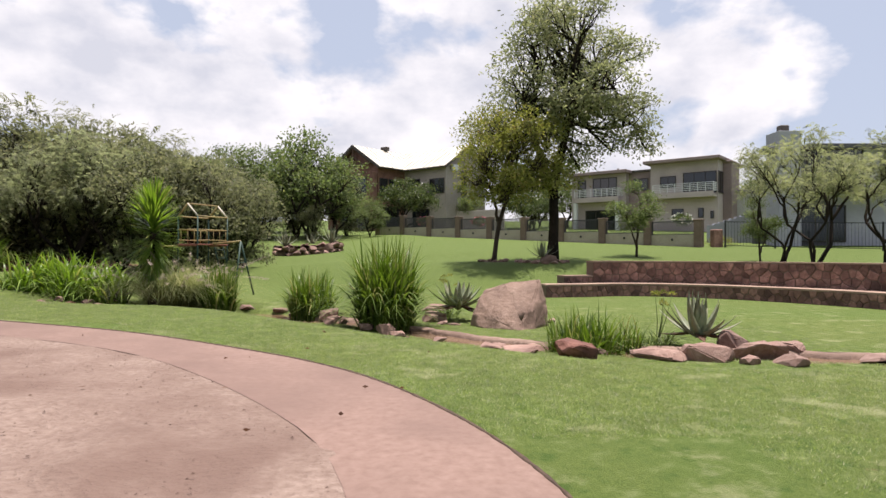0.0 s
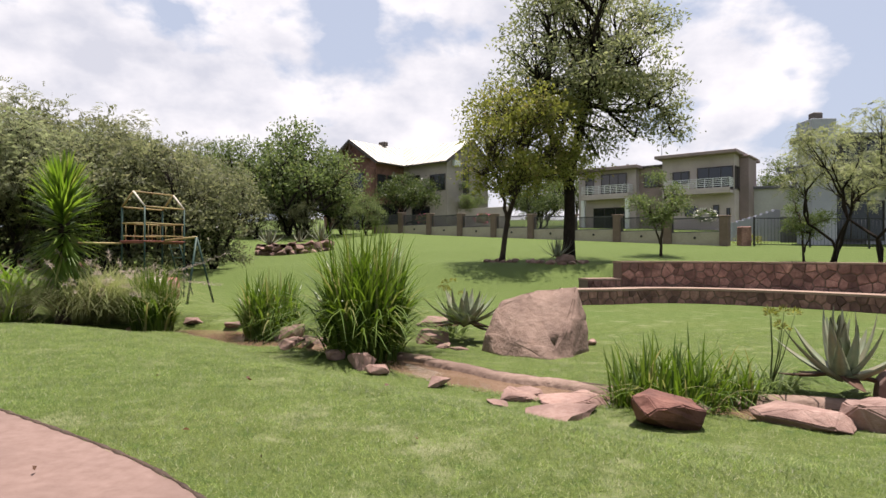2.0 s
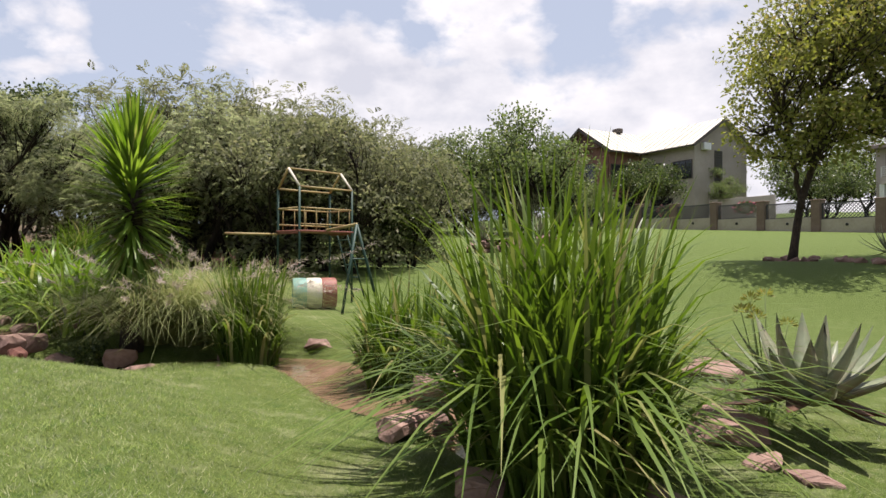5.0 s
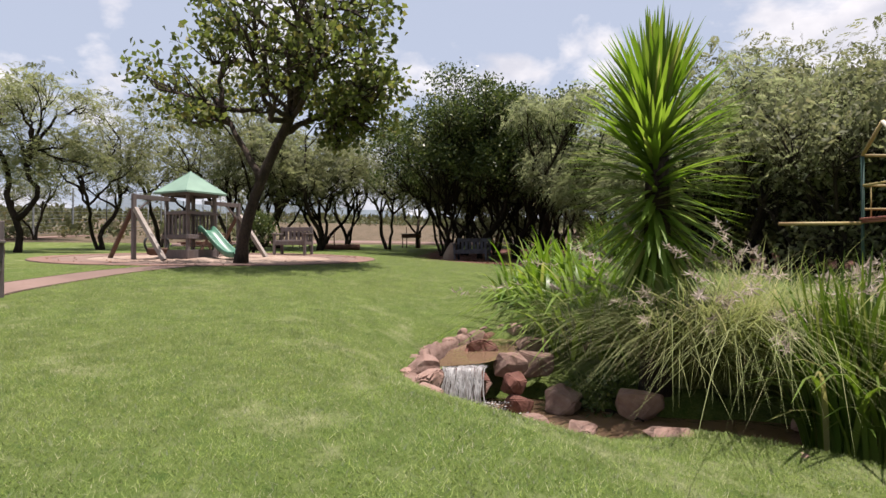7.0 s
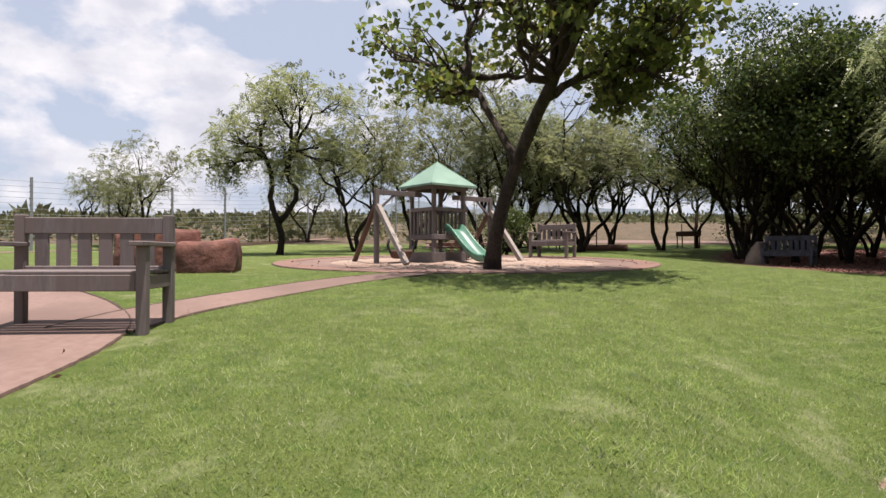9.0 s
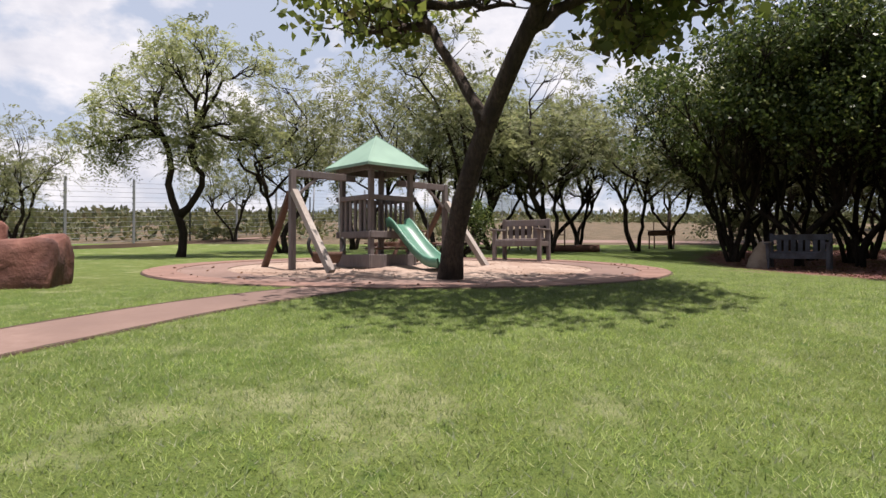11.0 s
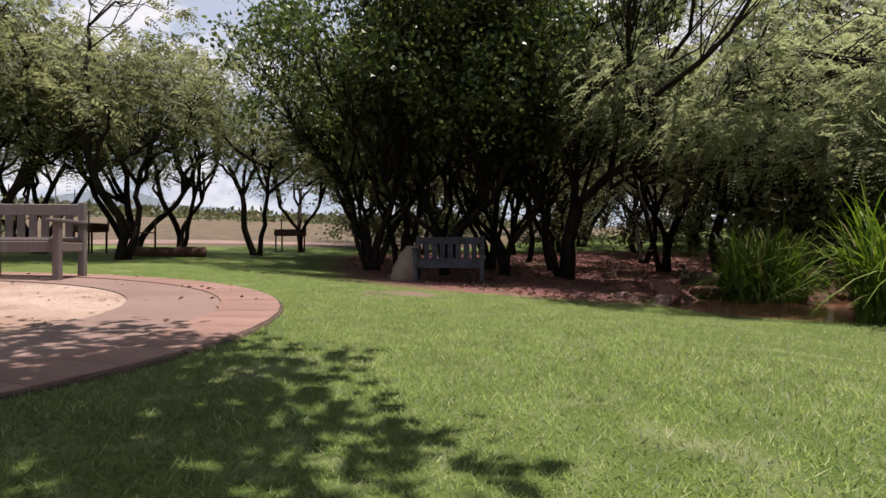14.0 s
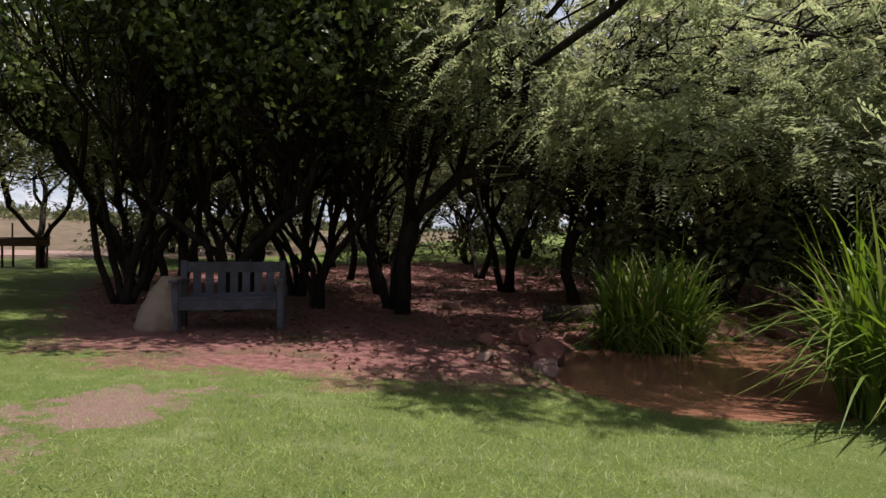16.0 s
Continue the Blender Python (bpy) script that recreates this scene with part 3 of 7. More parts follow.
def sheet(name, outline, lift, material, label, category, cell=0.25, hole=None, depth=0.0, wobble=0.0):
    """A thin sheet that follows the ground inside an outline; its rim goes down into the turf."""
    rim = np.array(outline)
    n = len(rim)
    bm = bmesh.new()
    x0, y0 = rim.min(0)
    x1, y1 = rim.max(0)

    def inside(px, py, ring):
        hit = False
        for k in range(len(ring)):
            (ax, ay), (bx, by) = ring[k], ring[(k + 1) % len(ring)]
            if (ay > py) != (by > py) and px < (bx - ax) * (py - ay) / (by - ay) + ax:
                hit = not hit
        return hit

    pts = [tuple(p) for p in rim]
    loops = [list(range(n))]
    if hole is not None:
        loops.append(list(range(n, n + len(hole))))
        pts += [tuple(p) for p in hole]
    edges = [(lp[k], lp[(k + 1) % len(lp)]) for lp in loops for k in range(len(lp))]
    from mathutils.geometry import delaunay_2d_cdt
    for gx in np.arange(x0, x1, cell):
        for gy in np.arange(y0, y1, cell):
            if inside(gx, gy, rim) and (hole is None or not inside(gx, gy, hole)):
                if min(np.hypot(rim[:, 0] - gx, rim[:, 1] - gy)) > cell * 0.4:
                    pts.append((gx, gy))
    v2, _, tri, *_ = delaunay_2d_cdt([Vector(p) for p in pts], edges, [], 0, 1e-5)
    vs = [(v.x, v.y, gz(v.x, v.y) + lift + wobble * min(1.0, min(np.hypot(rim[:, 0] - v.x, rim[:, 1] - v.y)) / 0.7) * noise.noise(Vector((v.x * 2.1, v.y * 2.1, 0.0)))) for v in v2]
    fs = []
    for t in tri:
        c = sum((v2[k] for k in t), Vector((0, 0))) / len(t)
        if inside(c.x, c.y, rim) and (hole is None or not inside(c.x, c.y, hole)):
            fs.append(tuple(t))
    o = len(vs)
    for k in range(n):
        x, y = rim[k]
        vs.append((x, y, gz(x, y) - 0.05))
    # the rim's wall
    near = [min(range(o), key=lambda j: (vs[j][0] - rim[k][0]) ** 2 + (vs[j][1] - rim[k][1]) ** 2) for k in range(n)]
    for k in range(n):
        j = (k + 1) % n
        if near[k] != near[j]:
            fs.append((near[k], o + k, o + j, near[j]))
    me = mesh_from(name, vs, fs, False)
    ob = part(name, me, material)
    return tagged(ob, label, category, kind="structure")




sheet("path", PLAZA_OUT, 0.006, M["path"], "round red cement path with a worn edge", "path", 0.4, hole=PLAZA_IN)
sheet("soil_floor", (PLAZA_IN - (-6.5, 1.2)) * 1.018 + (-6.5, 1.2), 0.003, M["soil"], "bare sandy brown soil inside the round path", "soil", 0.28, wobble=0.045)
link = along([(-9.0, 7.36), (-9.7, 7.48), (-10.3, 7.72), (-11.0, 8.04), (-11.75, 8.38), (-12.4, 8.75), (-13.1, 9.25)], 30)
side = np.gradient(link, axis=0)
side = np.stack([-side[:, 1], side[:, 0]], -1) / np.linalg.norm(side, axis=1)[:, None]
width = np.linspace(0.30, 0.27, 30)[:, None]
sheet("path", np.r_[link + side * width, (link - side * width)[::-1]], 0.012, M["path"], "narrow red cement path across the lawn", "path", 0.3)
ring_path = sheet("path", play_rim, 0.012, M["path"], "round red paved path about the playground sand", "path", 0.4, hole=play_sand)
sheet("sand_floor", play_sand, 0.005, M["sand"], "pale trodden play sand with footprints", "sand", 0.22, wobble=0.05)


def ribbon(name, line, half, z, material, label, category):
    g = np.gradient(line, axis=0)
    s = np.stack([-g[:, 1], g[:, 0]], -1) / np.linalg.norm(g, axis=1)[:, None]
    n = len(line)
    vs = []
    for k in range(n):
        for q in (-1, -0.33, 0.33, 1):
            x, y = line[k] + s[k] * half[k] * q
            vs.append((x, y, z[k]))
    fs = [(k * 4 + j, k * 4 + j + 1, k * 4 + j + 5, k * 4 + j + 4) for k in range(n - 1) for j in range(3)]
    ob = part(name, mesh_from(name, vs, fs, True), material)
    return tagged(ob, label, category, kind="structure")


stream_level = np.minimum.accumulate(np.array([0.0 if x < -1.8 else gz(x, y) + 0.17 for x, y in STREAM]))
ribbon("water", STREAM, 0.29 * (1 + 0.75 * smooth(-1.8, -2.8, STREAM[:, 0])), np.clip(stream_level, -0.2, 0.035), M["water"], "shallow brown garden stream between stones", "stream")
pond = circle(*POND[0], POND[1] + 0.1, 48, 1 / 0.75)
pz = gz(POND[0][0], POND[0][1]) + 0.255
part_ob = part("water", mesh_from("water", [(x, y, pz) for x, y in pond], [tuple(range(48))]), M["pondwater"])
tagged(part_ob, "still muddy brown pond in the shade of trees", "pond", kind="structure")


def cement_lip(line, away, r0, z):
    """The worn cement rim on the stream's far side."""
    g = np.gradient(line, axis=0)
    s = np.stack([-g[:, 1], g[:, 0]], -1) / np.linalg.norm(g, axis=1)[:, None]
    rng = np.random.default_rng(77)
    vs, n = [], len(line)
    off = np.convolve(rng.normal(size=n + 8), np.ones(9) / 9, "valid") * 0.10
    for k in range(n):
        for q, dz in ((-1.0, -0.06), (-0.75, 0.02), (-0.1, 0.045), (0.7, 0.055), (1.0, 0.0)):
            x, y = line[k] + s[k] * (away + off[k] + r0 * q)
            vs.append((x, y, z + dz + 0.012 * noise.noise(Vector((x * 6, y * 6, q)))))
    fs = [(k * 5 + j, k * 5 + j + 1, k * 5 + j + 6, k * 5 + j + 5) for k in range(n - 1) for j in range(4)]
    tagged(part("stream_edge", mesh_from("stream_edge", vs, fs, True), M["boulder"]), "worn pinkish cement rim of the stream", "edging", kind="structure")


cement_lip(along(STREAM[20:], 240), 0.29, 0.075, 0.018)

# dark soil lip where the turf is cut along the paths
def turf_edge(line, half, label):
    g = np.gradient(line, axis=0)
    s = np.stack([-g[:, 1], g[:, 0]], -1) / np.linalg.norm(g, axis=1)[:, None]
    rng = np.random.default_rng(len(line))
    vs, n = [], len(line)
    for k in range(n):
        w = half * rng.uniform(0.1, 1.6)
        for q, dz in ((-1.0, -0.03), (-0.6, 0.010), (0.6, 0.016), (1.0, -0.03)):
            x, y = line[k] + s[k] * w * q
            vs.append((x, y, gz(x, y) + dz))
    fs = [(k * 4 + j, k * 4 + j + 1, k * 4 + j + 5, k * 4 + j + 4) for k in range(n - 1) for j in range(3)]
    tagged(part("turf_edge", mesh_from("turf_edge", vs, fs, True), M["edge"]), label, "edging", kind="structure")


turf_edge(along(np.r_[PLAZA_OUT, PLAZA_OUT[:1]], 700), 0.014, "dark cut soil edge of the turf along the path")
turf_edge(circle(*PLAY, PLAY_R + 0.02, 260), 0.014, "dark cut soil edge of the turf round the playground")
turf_edge(along(link + side * (width + 0.01), 90), 0.012, "dark cut soil edge of the turf along the path")
turf_edge(along(link - side * (width + 0.01), 90), 0.012, "dark cut soil edge of the turf along the path")

far_side = np.gradient(STREAM, axis=0)
far_side = np.stack([-far_side[:, 1], far_side[:, 0]], -1) / np.linalg.norm(far_side, axis=1)[:, None]
turf_edge(along((STREAM + far_side * 0.39)[20:], 160), 0.035, "dark cut soil edge of the turf above the stream")


def far_hills():
    vs, fs = [], []
    n = 240
    for k in range(n + 1):
        a = 2 * math.pi * k / n
        r = 2600
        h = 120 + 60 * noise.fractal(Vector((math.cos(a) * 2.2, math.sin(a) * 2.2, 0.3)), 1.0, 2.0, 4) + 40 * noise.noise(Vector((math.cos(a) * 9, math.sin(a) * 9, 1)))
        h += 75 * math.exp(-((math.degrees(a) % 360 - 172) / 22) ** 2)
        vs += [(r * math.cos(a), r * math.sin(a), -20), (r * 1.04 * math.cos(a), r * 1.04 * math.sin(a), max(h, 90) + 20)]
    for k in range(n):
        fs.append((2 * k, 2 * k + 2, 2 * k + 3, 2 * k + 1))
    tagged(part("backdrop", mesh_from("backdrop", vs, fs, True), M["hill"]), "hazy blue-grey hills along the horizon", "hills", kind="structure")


far_hills()


# ---- plants ----
def frame_of(d, rng):
    """Two unit vectors across each of the ways d."""
    r = rng.normal(size=d.shape)
    u = np.cross(d, r)
    u /= np.linalg.norm(u, axis=1)[:, None] + 1e-9
    return u, np.cross(d, u)


def unit(v):
    return v / (np.linalg.norm(v, axis=-1, keepdims=True) + 1e-9)


def leaves(points, ways, rng, length, wide, fold=0.25):
    """Folded lozenge leaves, two triangles each, as one array of corners."""
    n = len(points)
    d = unit(ways)
    u, w = frame_of(d, rng)
    ln = length * rng.uniform(0.65, 1.25, n)[:, None]
    wd = wide * rng.uniform(0.7, 1.2, n)[:, None]
    tip = points + d * ln
    mid = points + d * ln * 0.45
    a = mid + u * wd / 2 + w * wd * fold
    b = mid - u * wd / 2 + w * wd * fold
    return np.stack([points, a, tip, b], 1)


def fronds(points, ways, rng, length, pairs=8, leaflet=0.05, droop=0.35):
    """Feathered leaves: narrow leaflets in pairs along a drooping stalk."""
    n = len(points)
    d = unit(ways)
    u = unit(np.cross(d, np.array([0, 0, 1.0])) + rng.normal(size=d.shape) * 0.35)
    w = np.cross(d, u)
    ln = length * rng.uniform(0.6, 1.2, n)[:, None]
    out = []
    for k in range(pairs):
        f = (k + 0.7) / pairs
        p = points + d * ln * f - np.array([0, 0, 1.0]) * ln * droop * f * f
        size = leaflet * (1.15 - 0.65 * f)
        for s in (-1, 1):
            q = u * s + d * 0.45 - np.array([0, 0, 0.25]) + rng.normal(size=d.shape) * 0.12
            q = unit(q)
            side = unit(np.cross(q, w)) * size * 0.16
            out.append(np.stack([p, p + q * size * 0.55 + side, p + q * size, p + q * size * 0.55 - side], 1))
    return np.concatenate(out)


def crown_points(lobes, per, rng):
    """Places and outward ways for twigs, mostly near the lobes' skins."""
    pts, ways, own = [], [], []
    for i, (c, r) in enumerate(lobes):
        v = unit(rng.normal(size=(per, 3)))
        v[:, 2] = np.where(v[:, 2] < -0.45, -v[:, 2], v[:, 2])
        k = rng.uniform(0.35, 1.0, per) ** 0.5
        k *= 1 + 0.22 * np.sin(v[:, 0] * 5 + i) * np.cos(v[:, 1] * 4 + 2 * i)
        pts.append(np.array(c) + v * np.array(r) * k[:, None])
        ways.append(v)
        own += [i] * per
    return np.concatenate(pts), np.concatenate(ways), np.array(own)


def bend(a, b, rng, n=6, sag=0.15, lift=0.0):
    a, b = np.array(a, float), np.array(b, float)
    u = np.linspace(0, 1, n)[:, None]
    p = a + (b - a) * u
    off = rng.normal(size=3) * np.linalg.norm(b - a) * sag
    p += np.sin(u * math.pi) * off + np.sin(u * math.pi) * np.array([0, 0, lift])
    p[1:-1] += rng.normal(size=(n - 2, 3)) * np.linalg.norm(b - a) * 0.025
    return p


def make_tree(name, label, seed, stems, lobes, per, leaf_fn, bark, leaf, radius=0.12, group="", twig_every=2, category="tree", second=0.72):
    """A tree: stems (lists of points from the base), lobes of the crown, limbs that reach each lobe, twigs and leaves."""
    rng = np.random.default_rng(seed)
    tree = thing(name, label, category, group=group)
    limbs = []
    tops = []
    for s, stem in enumerate(stems):
        p = along(stem, 10)
        p[1:] += rng.normal(size=p[1:].shape) * 0.018
        r0 = radius if s == 0 else radius * second
        rad = r0 * np.linspace(1.0, 0.55, 10)
        rad[0] *= 1.35
        limbs.append((p, list(rad), 14))
        tops.append(p)
    hubs = []
    for c, r in lobes:
        c = np.array(c)
        best = min(tops, key=lambda p: np.linalg.norm(p[-1] - c))
        k = int(rng.integers(6, 10))
        end = c - np.array([0, 0, r[2] * 0.35])
        q = bend(best[k], end, rng, 7, 0.10, 0.1)
        limbs.append((q, list(radius * np.linspace(0.5, 0.16, 7)), 7))
        hubs.append(q)
    pts, ways, own = crown_points(lobes, per, rng)
    for j in range(0, len(pts), twig_every):
        h = hubs[own[j]]
        k = int(rng.integers(3, 7))
        q = bend(h[k], pts[j], rng, 4, 0.12)
        limbs.append((q, list(radius * np.linspace(0.14, 0.035, 4)), 4))
    trunk = part("trunk", tubes("trunk", limbs), bark, tree)
    crown = part("crown", bulk("crown", leaf_fn(pts, ways, rng), 4), leaf, tree)
    return tree


def broad_leaves(count, length, wide, spread=0.33):
    def fn(pts, ways, rng):
        p = np.repeat(pts, count, 0) + rng.normal(size=(len(pts) * count, 3)) * spread * 0.62 * np.array([1, 1, 0.7])
        w = np.repeat(ways, count, 0) * 0.6 + rng.normal(size=p.shape) * 0.8 - np.array([0, 0, 0.35])
        return leaves(p, w, rng, length, wide)
    return fn


def frond_leaves(count, length, pairs, leaflet, spread=0.22, droop=0.4):
    def fn(pts, ways, rng):
        p = np.repeat(pts, count, 0) + rng.normal(size=(len(pts) * count, 3)) * spread * 0.7
        w = np.repeat(ways, count, 0) * 0.8 + rng.normal(size=p.shape) * 0.65 - np.array([0, 0, 0.15])
        return fronds(p, w, rng, length, pairs, leaflet, droop)
    return fn


def random_lobes(rng, n, reach, low, high, size):
    out = []
    for k in range(n):
        a = 2 * math.pi * (k / n) + rng.uniform(-0.4, 0.4)
        d = reach * rng.uniform(0.35, 1.0)
        z = rng.uniform(low, high) - 0.25 * d
        s = size * rng.uniform(0.75, 1.2)
        out.append(((d * math.cos(a), d * math.sin(a), z), (s, s, s * rng.uniform(0.55, 0.75))))
    out.append(((0, 0, high), (size, size, size * 0.7)))
    return out


def bent_stems(rng, n, high, spread):
    out = []
    for k in range(n):
        a = 2 * math.pi * k / n + rng.uniform(-0.5, 0.5)
        d = spread * rng.uniform(0.5, 1.2)
        c, s = math.cos(a), math.sin(a)
        b = rng.normal(size=2) * 0.12
        out.append([(c * 0.06, s * 0.06, -0.1), (c * d * 0.25 + b[0], s * d * 0.25 + b[1], high * 0.3), (c * d * 0.7 - b[0], s * d * 0.7 - b[1], high * 0.65), (c * d, s * d, high)])
    return out


def plant(ob, x, y, turn=0.0, scale=1.0, sink=0.0):
    """Sets the first of a kind on the ground."""
    ob.matrix_basis = pose(x, y, gz(x, y) - sink, 0, 0, turn)
    ob.scale = (scale,) * 3
    return ob


def repeat(ob, x, y, turn=0.0, scale=1.0, sink=0.0):
    """Another of the same kind on the ground. The scale is taken over from the first by copy_thing."""
    f = scale / ob.scale[0]
    return copy_thing(ob, pose(x, y, gz(x, y) - sink, 0, 0, turn) @ Matrix.Diagonal((f, f, f, 1)))


# acacias of the grove and of the playground's far side
acacias = []
for k in range(4):
    rng = np.random.default_rng(40 + k)
    acacias.append(make_tree("acacia_tree", "grey-green feathery thorn tree with several dark stems", 50 + k, bent_stems(rng, 2 + k % 2, 2.5, 1.3), random_lobes(rng, 9, 2.0, 2.6, 5.2, 1.15), 26, frond_leaves(4, 0.40, 6, 0.15, 0.32), M["bark"], M["acaciafar"], 0.095, "thorn trees", 3))
GROVE = [
    # x, y, kind, turn, scale: behind the dark bench, round to the climbing frame
    (-21.31, 19.33, 1, 80, 0.79), (-20.1, 21.04, 2, 140, 0.82), (-23.6, 18.76, 0, 200, 0.79),
    (-25.03, 21.19, 1, 260, 0.82), (-22.24, 22.4, 2, 310, 0.79), (-19.09, 23.33, 3, 50, 0.98), (-17.24, 22.33, 0, 110, 0.98), (-15.81, 23.47, 1, 170, 1.05),
    (-13.5, 23.2, 2, 230, 0.98), (-10.52, 22.62, 0, 350, 0.86), (-9.23, 21.62, 1, 40, 0.71), (-8.37, 23.19, 2, 100, 0.71),
    (-14.52, 25.76, 3, 160, 0.86), (-11.52, 25.26, 0, 220, 0.82), (-17.67, 26.05, 1, 280, 0.86), (-21.24, 25.62, 2, 340, 0.86), (-25.1, 24.62, 3, 15, 0.86),
    (-27.53, 22.19, 0, 75, 0.86), (-26.96, 18.61, 1, 135, 0.79), (-9.66, 26.69, 3, 33, 0.75), (-15.74, 28.83, 2, 66, 0.93), (-20.38, 29.19, 0, 99, 0.93), (-25.74, 28.48, 1, 12, 0.93),
    # between the benches
    (-27.39, 12.32, 1, 25, 0.75),
    # beyond the tower
    (-25.81, 8.61, 2, 325, 0.89), (-25.24, -0.25, 3, 35, 0.61), (-27.67, -2.54, 0, 95, 0.61), (-30.39, 4.18, 2, 155, 0.64),
    # single ones on the grass past the benches
    (-24.5, 16.5, 2, 195, 0.82), (-26.4, 15.4, 3, 255, 0.8), (-22.05, 17.96, 1, 40, 0.8), (-21.4, 18.2, 3, 130, 0.85), (-22.7, 13.5, 0, 315, 0.86), (-22.3, 10.8, 2, 60, 0.95), (-25.6, 12.6, 1, 210, 0.8), (-22.7, 7.2, 0, 145, 0.8),
]
used = set()
for x, y, k, turn, s in GROVE:
    if k in used:
        repeat(acacias[k], x, y, turn, s, 0.05)
    else:
        used.add(k)
        plant(acacias[k], x, y, turn, s, 0.05)


# ---- reeds, tufts, swords ----
def blades(n, rng, spread, high, wide, lean=0.5, steps=6, curl=0.6, least=0.55, stray=0.7):
    """Arching blades from a tuft: rows of left and right edges."""
    a = rng.uniform(0, 2 * math.pi, n)
    rad = spread * np.sqrt(rng.uniform(0, 1, n))
    base = np.stack([rad * np.cos(a), rad * np.sin(a), np.zeros(n)], -1)
    out_a = a + rng.normal(size=n) * stray
    out = np.stack([np.cos(out_a), np.sin(out_a), np.zeros(n)], -1)
    h = high * rng.uniform(least, 1.05, n)
    l = lean * rng.uniform(0.2, 1.2, n) * (0.4 + rad / max(spread, 1e-6))
    c = curl * (0.25 + 1.15 * rng.uniform(0.0, 1.0, n))
    across = np.stack([-out[:, 1], out[:, 0], np.zeros(n)], -1)
    tw = rng.uniform(-0.6, 0.6, n)[:, None]
    across = unit(across * np.cos(tw) + out * np.sin(tw))
    rows = []
    for k in range(steps):
        u = k / (steps - 1)
        reach = (l * u + 0.75 * c * u**3) * h
        up = h * (u - 0.62 * c * u**3.6 - 0.12 * l * u**2)
        p = base + out * reach[:, None] + np.array([0, 0, 1.0]) * up[:, None]
        wd = wide * (0.55 + 0.9 * u if u < 0.4 else (1 - u) ** 0.7 * 1.25 + 0.02)
        rows.append(np.stack([p - across * wd / 2, p + across * wd / 2], 1))
    return np.stack(rows, 1)


def reed_clump(label, x, y, n, spread, high, wide, seed, lean=0.5, material="reed", curl=0.6, z=None):
    rng = np.random.default_rng(seed)
    t = thing("reed_clump", label, "reeds", (x, y, (gz(x, y) if z is None else z) - 0.04), group="reed clumps by the water")
    up = blades(int(n * 0.38), rng, spread, high, wide * 1.15, lean * 0.3, 8, curl * 0.6, 0.6, 1.6)
    arch = blades(int(n * 0.62), rng, spread, high * 0.82, wide * 1.2, lean * 0.7, 8, curl * 1.55, 0.45, 1.2)
    part("upright_tuft", strips("upright_tuft", up), M[material], t)
    part("arching_tuft", strips("arching_tuft", arch), M[material], t)
    return t


reed_clump("tall dense clump of broad green reeds by the stream", -0.98, 10.72, 1350, 0.42, 2.0, 0.032, 1, 0.22, curl=0.5)
reed_clump("clump of green reeds between the stones of the stream", 1.80, 8.2, 520, 0.38, 0.92, 0.025, 2, 0.3, curl=0.42)
reed_clump("clump of green reeds at the lower end of the stream", 2.4, 8.35, 160, 0.26, 0.72, 0.024, 12, 0.45)
reed_clump("loose clump of green reeds on the stream bank", -2.65, 12.6, 760, 0.40, 1.22, 0.033, 3, 0.3, curl=0.5)
reed_clump("clump of broad green reeds with a white-edged stone", -4.6, 12.85, 620, 0.27, 1.35, 0.034, 4, 0.2, curl=0.36)
reed_clump("shaded dark green reed clump in the pond", -15.2, 19.6, 900, 0.46, 1.4, 0.030, 5, 0.22)
reed_clump("tall bright green reeds at the edge of the pond", -13.08, 17.72, 620, 0.40, 1.45, 0.026, 6, 0.34)
reed_clump("green reeds behind the pond in shade", -13.4, 20.9, 220, 0.36, 0.86, 0.022, 7, 0.35)
reed_clump("broad green flag leaves behind the waterfall", -6.75, 12.55, 190, 0.36, 1.15, 0.05, 8, 0.5, "yucca", 0.75)
reed_clump("broad green flag leaves among the planting", -7.5, 12.85, 210, 0.40, 1.2, 0.05, 9, 0.5, "yucca", 0.75)
reed_clump("green flag leaves at the end of the planting", -8.2, 13.5, 200, 0.45, 1.15, 0.048, 10, 0.5, "yucca", 0.75)
reed_clump("broad green flag leaves at the end of the planting", -8.9, 13.3, 170, 0.42, 1.0, 0.048, 11, 0.5, "yucca", 0.8)


def fountain_grass(x, y, seed, size):
    rng = np.random.default_rng(seed)
    t = thing("fountain_grass", "soft yellow-green fountain grass with mauve plumes", "grass tuft", (x, y, gz(x, y) - 0.03), group="fountain grasses")
    part("tuft", strips("tuft", blades(1500, rng, 0.20 * size, 1.42 * size, 0.0085, 0.75, 7, 0.85, 0.5, 1.0)), M["grassplume"], t)
    b = blades(30, rng, 0.28 * size, 1.55 * size, 0.005, 0.7, 6, 0.45)
    part("stalk_tuft", strips("stalk_tuft", b), M["grassplume"], t)
    tip = b[:, 3:, :, :].mean(2)
    pts, ways = [], []
    for k in range(40):
        u = rng.uniform(0, 1, len(b))[:, None]
        pts.append(tip[:, 1] + (tip[:, 2] - tip[:, 1]) * u)
        ways.append(unit(tip[:, 2] - tip[:, 1]) * 0.8 + rng.normal(size=(len(b), 3)) * 0.7)
    part("plume_head", bulk("plume_head", leaves(np.concatenate(pts), np.concatenate(ways), rng, 0.055, 0.009), 4), M["plume"], t, "pale mauve seed plumes")


fountain_grass(-5.55, 12.95, 21, 0.94)
fountain_grass(-5.75, 12.68, 22, 0.84)
fountain_grass(-5.35, 13.3, 23, 0.94)


